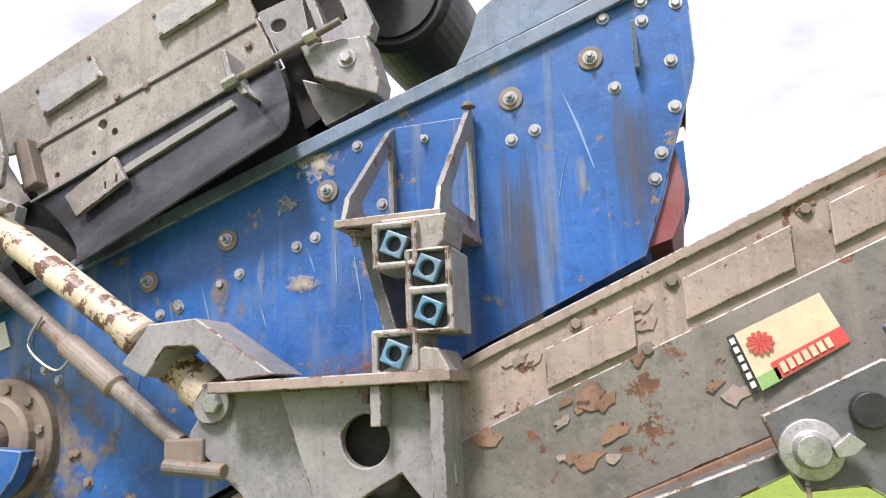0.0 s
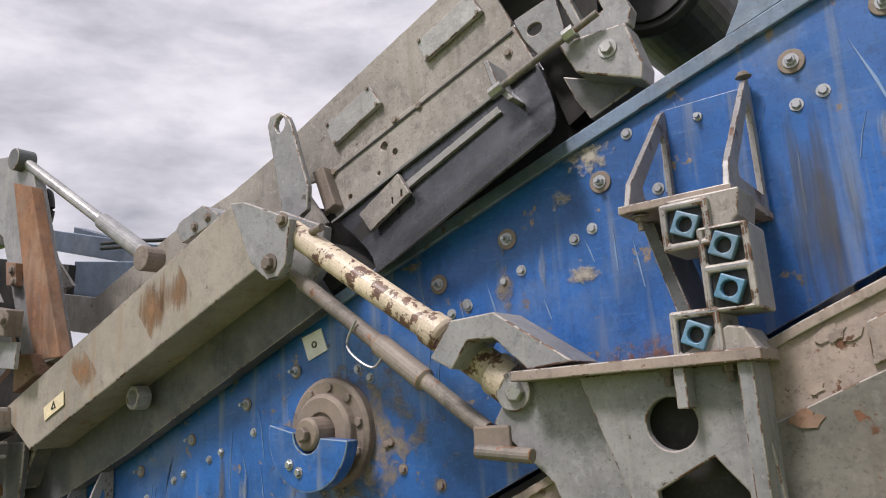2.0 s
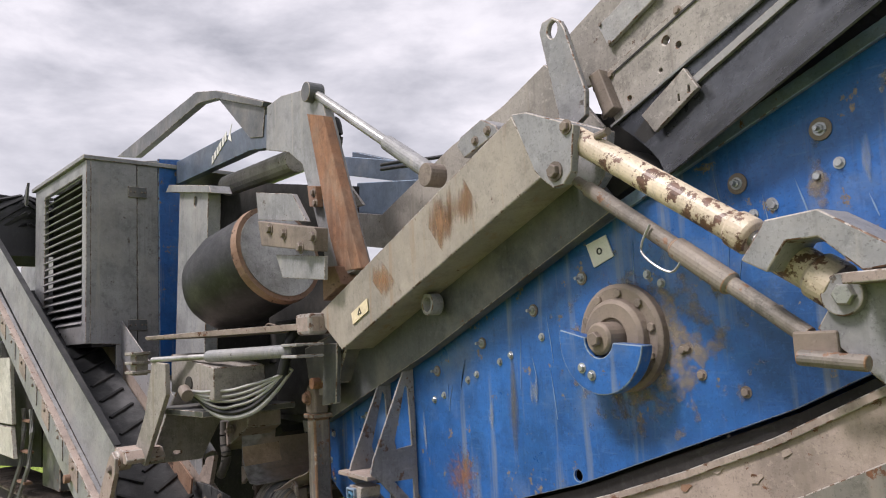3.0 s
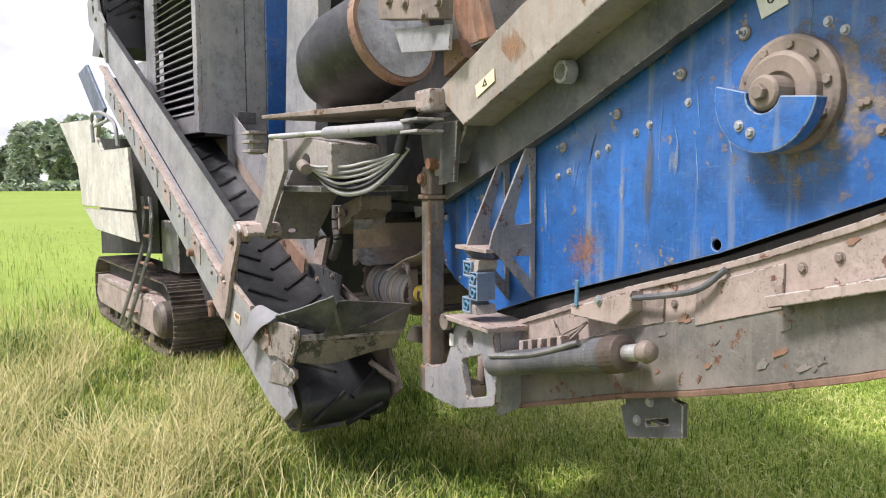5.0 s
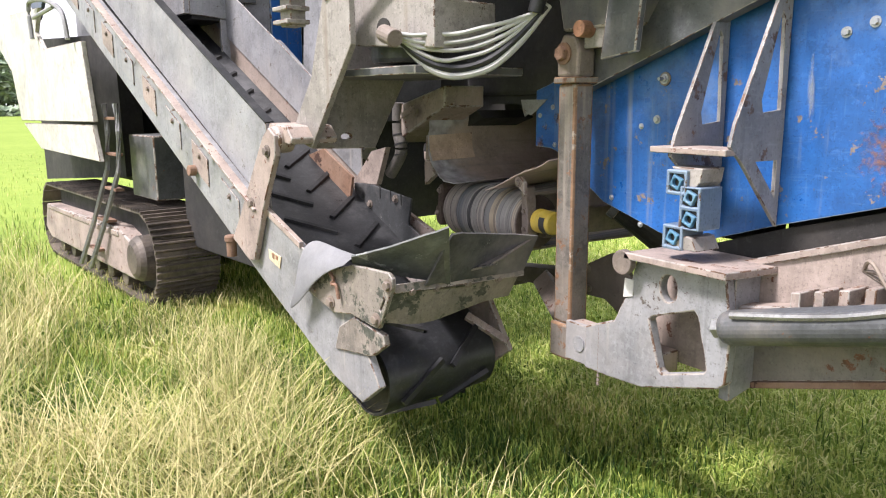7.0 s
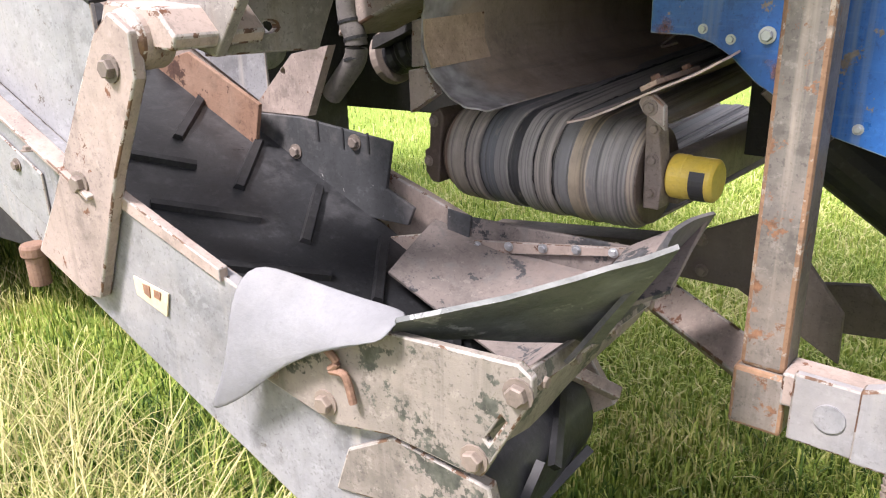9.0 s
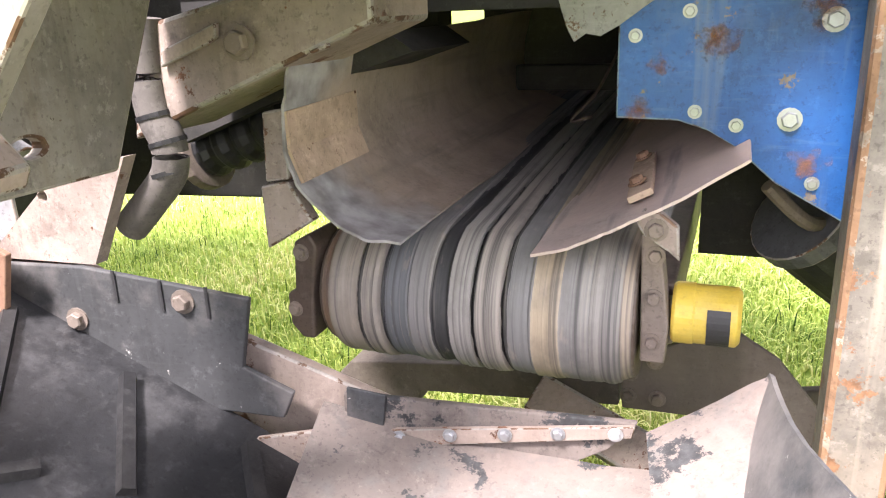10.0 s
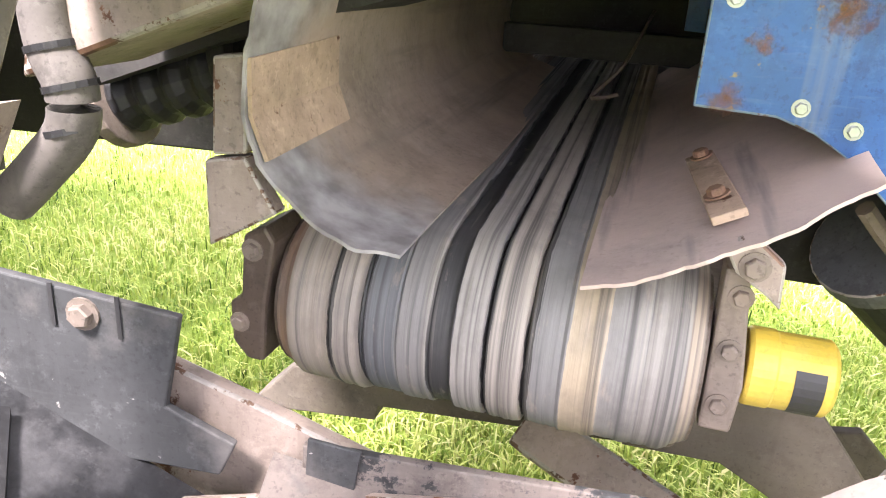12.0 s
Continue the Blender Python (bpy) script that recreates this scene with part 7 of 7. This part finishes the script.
for k in range(5):
    xx = -3.1 + k * 0.07
    part("rib", prism([(xx, 1.03 + k * 0.018), (xx + 0.03, 1.035 + k * 0.018), (xx + 0.03, 1.085 + k * 0.018), (xx, 1.08 + k * 0.018)], 1.76, 1.86), frame_paint, lr, "", 0.004)
part("oil_pipe", pipe([q0 + Vector((0.05, -0.05, 0.06)), q0 + Vector((0.4, -0.055, 0.14)), q0 + Vector((0.7, -0.05, 0.25))], 0.012), steel, lr)
part("end_nut", lathe([(-0.04, 0.035), (0.0, 0.035)], q0, q1, 6), steel, lr, "", 0.003)

sb = thing("sensor_box", "dusty beige sensor box with a blue strap and a cable", "sensor box")
part("body", prism([(-2.78, 1.28), (-2.42, 1.395), (-2.42, 1.315), (-2.5, 1.25), (-2.78, 1.245)], 1.80, 1.93), frame_paint, sb, "", 0.006)
part("blue_strap", prism([(-2.745, 1.29), (-2.725, 1.29), (-2.72, 1.40), (-2.74, 1.40)], 1.79, 1.80), mount_blue, sb, "light blue strap", 0.003)
part("cable", pipe([(-2.46, 1.82, 1.36), (-2.3, 1.80, 1.39), (-2.1, 1.80, 1.44), (-2.0, 1.82, 1.52)], 0.011), dark_grey, sb)
bolt(-2.6, 1.80, 1.335, 0.014, sb, bolt_steel)
for k in range(3):
    part("loose_wire", pipe([(-2.95, 1.86, 1.16), (-2.9 + 0.03 * k, 1.80, 1.2 - 0.03 * k), (-2.82, 1.80, 1.12 + 0.02 * k), (-2.72, 1.84, 1.22)], 0.006, 6), dirty_bolt, sb)

hk = thing("hitch_box", "dark grey bolted hitch plate with slots hanging below the frame", "hitch plate")
hp = [(-2.554, 0.999), (-2.317, 1.07), (-2.291, 0.994), (-2.244, 0.988), (-2.242, 0.86), (-2.536, 0.773), (-2.576, 0.895), (-2.547, 0.913)]
part("plate", prism(hp, 1.90, 1.93, "y", [[(-2.433, 0.876), (-2.314, 0.916), (-2.312, 0.894), (-2.425, 0.855)]]), dark_grey, hk, "", 0.005)
part("tray", box(hp[0][0] + 0.02, hp[3][0] - 0.06, 1.93, 2.0, hp[4][1] + 0.005, hp[4][1] + 0.02), dark_grey, hk, "", 0.003)
for bx, bz in [(-2.46, 0.995), (-2.304, 1.041), (-2.475, 0.864), (-2.408, 0.957)]:
    bolt(bx, 1.90, bz, 0.015, hk, bolt_steel)
shelf = thing("frame_shelf", "dusty angled steel shelf bracket on the conveyor frame", "shelf bracket")
part("plate", prism([(-1.791, 1.465), (-1.421, 1.565), (-1.324, 1.578), (-1.334, 1.555), (-1.773, 1.431)], 1.74, 1.9), frame_paint, shelf, "", 0.004)
part("leg", prism([(-1.429, 1.552), (-1.331, 1.575), (-1.308, 1.494), (-1.403, 1.467)], 1.75, 1.78), frame_paint, shelf, "", 0.004)

# ---- cross conveyor with its head drum ----
xc = thing("cross_conveyor", "short cross conveyor with a worn striped belt on its head drum", "conveyor")
DY, DZ, DR = 1.97, 1.09, 0.138
X0, X1 = -5.09, -4.50
rb = random.Random(21)
xs = np.linspace(X0, X1, 130)
LIFT = dict(zip([b[0] for b in BANDS], (-0.004, 0.0, -0.006, 0.002, -0.008, -0.003, 0.0, -0.005, 0.003, -0.008, 0.004, -0.009, 0.0, 0.003, 0.001, 0.0, -0.004)))
prof = []
for x in xs:
    u_ = (x - X0) / (X1 - X0)
    lift = [LIFT[b[0]] for b in BANDS if b[0] <= u_ + 1e-6][-1]
    edge = 0.012 * max(0, 1 - min(x - X0, X1 - x) / 0.03)
    prof.append(lift + rb.uniform(-0.0012, 0.0012) - edge)
rows = []
rows.append([(x, 3.6, DZ + DR + 0.10 + p * 2) for x, p in zip(xs, prof)])
rows.append([(x, 2.8, DZ + DR + 0.055 + p * 2) for x, p in zip(xs, prof)])
rows.append([(x, 2.25, DZ + DR + 0.02 + p * 2) for x, p in zip(xs, prof)])
for k in range(19):
    a = math.pi / 2 + k * math.pi / 18
    rows.append([(x, DY + (DR + p) * math.cos(a), DZ + (DR + p) * math.sin(a)) for x, p in zip(xs, prof)])
rows.append([(x, 2.8, DZ - DR + 0.02 + p) for x, p in zip(xs, prof)])
rows.append([(x, 3.6, DZ - DR + 0.06 + p) for x, p in zip(xs, prof)])
part("belt", sheet(rows, 0.006), belt_mat, xc, "worn belt in grey, tan and black bands", 0, True)
part("drum", rod((X0 - 0.008, DY, DZ), (X1 + 0.006, DY, DZ), DR - 0.014, 32), bearing_steel, xc, "", 0.004)
part("shaft", rod((X0 - 0.1, DY, DZ), (X1 + 0.12, DY, DZ), 0.03), steel, xc)
part("yellow_cap", lathe([(0, 0.05), (0.006, 0.054), (0.035, 0.054), (0.038, 0.052), (0.105, 0.052), (0.112, 0.044)], (-4.44, 1.935, 1.106), (0, 1.935, 1.106), 32), yellow_plastic, xc, "yellow bearing cap with a dark label", 0.002)
lab = bmesh.new()
for i in range(9):
    a = math.radians(150 + i * 12)
    for xx in (-4.382, -4.345):
        lab.verts.new((xx, 1.935 + 0.0532 * math.cos(a), 1.106 + 0.0532 * math.sin(a)))
lab.verts.ensure_lookup_table()
for i in range(8):
    lab.faces.new((lab.verts[2 * i], lab.verts[2 * i + 1], lab.verts[2 * i + 3], lab.verts[2 * i + 2]))
part("cap_label", lab, ink, xc, "dark printed label")
part("bearing_bar", prism([(-4.487, 1.03), (-4.446, 1.03), (-4.442, 1.10), (-4.462, 1.255), (-4.492, 1.26)], 1.875, 1.93), dirty_bolt, xc, "dull bearing bar with two bolts", 0.004)
for z in (1.07, 1.15, 1.225):
    bolt(-4.468, 1.875, z, 0.011, xc, dirty_bolt)
part("left_bearing", prism([(-5.17, 1.031), (-5.146, 1.003), (-5.118, 1.003), (-5.112, 1.1), (-5.095, 1.2), (-5.11, 1.225), (-5.146, 1.205), (-5.153, 1.106), (-5.172, 1.096)], 1.85, 1.95), bearing_steel, xc, "grimy bearing block", 0.006)
bolt(-5.13, 1.85, 1.185, 0.012, xc, dirty_bolt)
bolt(-5.155, 1.85, 1.065, 0.011, xc, dirty_bolt)
part("corner_clip", prism([(-4.497, 1.287), (-4.489, 1.31), (-4.463, 1.309), (-4.432, 1.285), (-4.428, 1.228), (-4.446, 1.243), (-4.485, 1.267)], 1.84, 1.86), frame_paint, xc, "dusty corner clip", 0.004)
bolt(*[(p[0], 1.84, p[1]) for p in [(-4.466, 1.279)]][0], 0.013, xc, dirty_bolt)
part("side_rail", box(-5.16, -5.11, 1.95, 3.6, 1.02, 1.14), dirty_bolt, xc, "", 0.005)
part("side_rail", box(-4.49, -4.44, 1.98, 3.6, 1.02, 1.14), dirty_bolt, xc, "", 0.005)

# skirts of the transfer chute
chute = thing("transfer_chute", "curved dusty rubber transfer chute open over the cross belt", "chute")
sec = [(-5.055, 1.56), (-5.08, 1.47), (-5.083, 1.40), (-5.065, 1.345), (-5.03, 1.305), (-4.985, 1.275), (-4.93, 1.255), (-4.875, 1.245)]
front = [1.745, 1.75, 1.755, 1.76, 1.76, 1.755, 1.75, 1.775]


def refine(pts, n):
    """Points along a smooth line through pts."""
    src = np.linspace(0, 1, len(pts))
    a_ = np.array(pts)
    return [tuple(float(np.interp(t, src, a_[:, k])) for k in range(a_.shape[1])) for t in np.linspace(0, 1, n)]


fine_l = refine([(x, z, fy) for (x, z), fy in zip(sec, front)], 40)
rows = []
for k in range(13):
    t = (k / 12) ** 1.6
    rows.append([(x + 0.006 * math.sin(7 * t + 9 * z), fy + 0.008 * noise.noise((x * 45, z * 45, 0)) + (3.3 - fy) * t, z + 0.05 * t + 0.006 * noise.noise((x * 6, t * 7, 2))) for x, z, fy in fine_l])
part("left_skirt", sheet(rows, 0.005), left_chute, chute, "curved skirt sheet, scoured grey at its mouth", 0, True)
part("rough_strip", sheet([[(x + 0.008, fy + 0.004, z) for (x, z), fy in zip(sec[1:4], front[1:4])], [(x + 0.008, fy + 0.26, z + 0.008) for (x, z), fy in zip(sec[1:4], front[1:4])]], 0.006), tan_steel, chute, "rough rusty wear strip")
secr = [(-4.66, 1.235), (-4.60, 1.25), (-4.53, 1.28), (-4.45, 1.32), (-4.39, 1.352), (-4.335, 1.385)]
frontr = [1.80, 1.80, 1.81, 1.83, 1.87, 1.90]
fine_r = refine([(x, z, fy) for (x, z), fy in zip(secr, frontr)], 40)
rows = []
for k in range(13):
    t = (k / 12) ** 1.6
    rows.append([(x - 0.02 * t * i / 39, fy + 0.010 * noise.noise((x * 50, z * 50, 4)) + 0.03 * max(0.0, noise.noise((x * 17, 0, 9))) * (i > 26) + (3.3 - fy) * t,
                  z + 0.05 * t + 0.10 * t * i / 39 + 0.006 * noise.noise((x * 7, t * 7, 5))) for i, (x, z, fy) in enumerate(fine_r)])
part("right_skirt", sheet(rows, 0.005), chute_rubber, chute, "dusty pinkish skirt sheet with a ragged edge", 0, True)
part("clamp_bar", box(-0.022, 0.022, -0.16, 0.16, 0, 0.012), tan_steel, chute, "bolted clamp bar", 0.002).matrix_basis = pose(-4.51, 2.05, 1.315, 0, -27, 5)
bolt(-4.512, 1.96, 1.327, 0.012, chute, rust_steel, out=(-0.45, -0.1, 0.9))
bolt(-4.526, 2.17, 1.33, 0.012, chute, rust_steel, out=(-0.45, -0.1, 0.9))
part("torn_flap", prism([(-4.665, 1.64), (-4.65, 1.59), (-4.635, 1.561), (-4.615, 1.575), (-4.59, 1.57), (-4.558, 1.587), (-4.482, 1.64)], 2.005, 2.009), worn_gusset, chute, "torn pale sheet hanging from the roof")
for q in ([(-5.131, 1.466), (-5.083, 1.473), (-5.089, 1.348), (-5.138, 1.342)], [(-5.15, 1.334), (-5.093, 1.346), (-5.049, 1.275), (-5.149, 1.216)]):
    part("side_tab", prism(q, 1.77, 1.80), frame_paint, chute, "dusty mounting tab", 0.004)
# roof, rear wall and bar hold the chute's inner shade in their near-black
part("roof", box(-5.5, -4.2, 2.05, 3.6, 1.62, 1.66), shade_black, chute)
part("rear_wall", box(-5.3, -4.2, 3.55, 3.6, 1.3, 1.62), shade_black, chute)
part("cross_bar", box(-5.05, -4.5, 3.1, 3.15, 1.36, 1.44), shade_black, chute, "", 0.004)
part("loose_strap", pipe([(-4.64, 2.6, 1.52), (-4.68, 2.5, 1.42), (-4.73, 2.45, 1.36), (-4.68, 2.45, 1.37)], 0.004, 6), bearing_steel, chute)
part("outer_roof", box(-4.3, -3.6, 2.04, 3.4, 1.60, 1.64), shade_black, chute)

main_b = thing("main_beam", "dusty beige chassis beam sloping over the cross conveyor", "chassis beam")
part("beam", prism([(-5.373, 1.419), (-5.049, 1.545), (-4.921, 1.594), (-4.881, 1.609), (-4.881, 1.709), (-5.33, 1.615)], 1.72, 1.95), frame_paint, main_b, "dusty beige beam", 0.008)
part("cover_pad", prism([(-5.278, 1.548), (-5.176, 1.584), (-5.158, 1.594), (-5.155, 1.618), (-5.272, 1.576)], 1.705, 1.718), frame_paint, main_b, "", 0.003)
bolt(*[(p[0], 1.70, p[1]) for p in [(-5.108, 1.586)]][0], 0.02, main_b, dirty_bolt)
part("small_cleat", prism([(-4.985, 1.57), (-4.954, 1.582), (-4.955, 1.574), (-4.98, 1.566)], 1.70, 1.72), beige_paint, main_b, "", 0.003)
# near-black channel paints the shade behind the beam
part("lower_channel", prism([(-5.495, 1.4), (-4.984, 1.59), (-4.928, 1.552), (-5.243, 1.457), (-5.503, 1.36)], 1.98, 2.3), shade_black, main_b)
shaft = thing("drive_shaft", "black ribbed drive shaft guard behind the hose", "drive shaft")
g0, g1 = [(p[0], 2.1, p[1]) for p in [(-5.563, 1.313), (-5.228, 1.424)]]
gl = (Vector(g1) - Vector(g0)).length
part("ribbed_guard", lathe([(gl * k / 24, 0.055 + (0.012 if k % 4 < 2 else 0)) for k in range(25)], g0, g1, 18), rubber, shaft, "", 0.002)
big_hose = thing("ribbed_hose", "grey ribbed rubber hose hanging beside the gusset", "hose")
bh = [(-5.314, 1.63), (-5.322, 1.54), (-5.317, 1.465), (-5.298, 1.419), (-5.304, 1.364), (-5.358, 1.307), (-5.414, 1.255)]
part("hose", pipe([(p[0], 1.72, p[1]) for p in bh], 0.032, 14), hose_brown, big_hose, "", 0, True)
for p in bh[2:5]:
    part("hose_band", pipe([(p[0] - 0.001, 1.72, p[1] + 0.004), (p[0] + 0.001, 1.72, p[1] - 0.004)], 0.0345, 14, steps=1), rubber, big_hose)
gus2 = thing("hole_bracket", "dusty flat bracket with a drilled hole", "bracket")
part("plate", prism([(-5.498, 1.375), (-5.336, 1.404), (-5.446, 1.199), (-5.721, 1.192)], 1.65, 1.68, "y", [circle(*(-5.545, 1.324), 0.012, 12)]), frame_paint, gus2, "", 0.004)
tube_r = thing("black_cylinder", "fat black cylinder below the screen box", "cylinder")
part("tube", rod((-4.22, 2.25, 1.20), (-3.75, 2.6, 0.75), 0.10, 24), rubber, tube_r, "", 0.005)
guard = thing("lower_guard", "dusty bolted guard plate beyond the drum", "guard plate")
part("plate", prism([(-4.572, 0.817), (-4.343, 0.932), (-4.234, 0.865), (-4.094, 0.694), (-4.089, 0.547), (-4.377, 0.70), (-4.567, 0.695)], 2.3, 2.32), brown_shade, guard, "dusted guard plate, its brown darkened for shade", 0.004)
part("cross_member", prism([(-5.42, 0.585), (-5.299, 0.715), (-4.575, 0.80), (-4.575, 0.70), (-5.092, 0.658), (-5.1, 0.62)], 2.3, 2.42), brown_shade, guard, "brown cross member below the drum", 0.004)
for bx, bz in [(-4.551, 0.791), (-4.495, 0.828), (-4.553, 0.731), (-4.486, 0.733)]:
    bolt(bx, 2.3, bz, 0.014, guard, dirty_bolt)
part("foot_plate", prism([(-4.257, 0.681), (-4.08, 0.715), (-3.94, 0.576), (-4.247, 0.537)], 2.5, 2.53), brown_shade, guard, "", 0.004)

pivot = thing("pivot_housing", "pivot housing between boom and post, near-black for shade", "housing")
# housing boxes and filler coloured near-black for the shade behind the post
part("body", box(-5.15, -3.55, 2.03, 2.5, 1.66, 2.3), shade_black, pivot, "", 0.02)
part("lower_body", box(-4.42, -3.6, 2.36, 2.5, 1.08, 1.655), shade_black, pivot)
part("front_block", prism([(-4.2, 1.9), (-3.85, 1.9), (-3.7, 2.12), (-3.85, 2.18), (-4.25, 2.1)], 1.84, 2.02), dark_grey, pivot, "", 0.012)
part("side_plate", prism([(-3.95, 1.78), (-3.78, 1.80), (-3.74, 2.12), (-3.9, 2.12)], 1.80, 1.83), dark_grey, pivot, "", 0.006)
part("rear_filler", box(-6.2, -5.1, 2.55, 2.65, 1.5, 2.2), shade_black, pivot)
# rings on the drive shaft and the cylinder
part("shaft_flange", lathe([(0.02, 0.09), (0.05, 0.09)], g0, g1, 24), dirty_bolt, shaft, "round flange", 0.003)
part("shaft_collar", lathe([(gl * 0.8, 0.085), (gl * 0.9, 0.085)], g0, g1, 24), shade_black, shaft, "", 0.003)
part("end_ring", rod((-4.235, 2.24, 1.215), (-4.21, 2.258, 1.19), 0.107, 24), dark_grey, tube_r, "", 0.003)
part("support_arm", pipe([(-4.3, 2.1, 1.3), (-4.22, 2.15, 1.22), (-4.15, 2.3, 1.2)], 0.014, 8), dirty_bolt, tube_r)
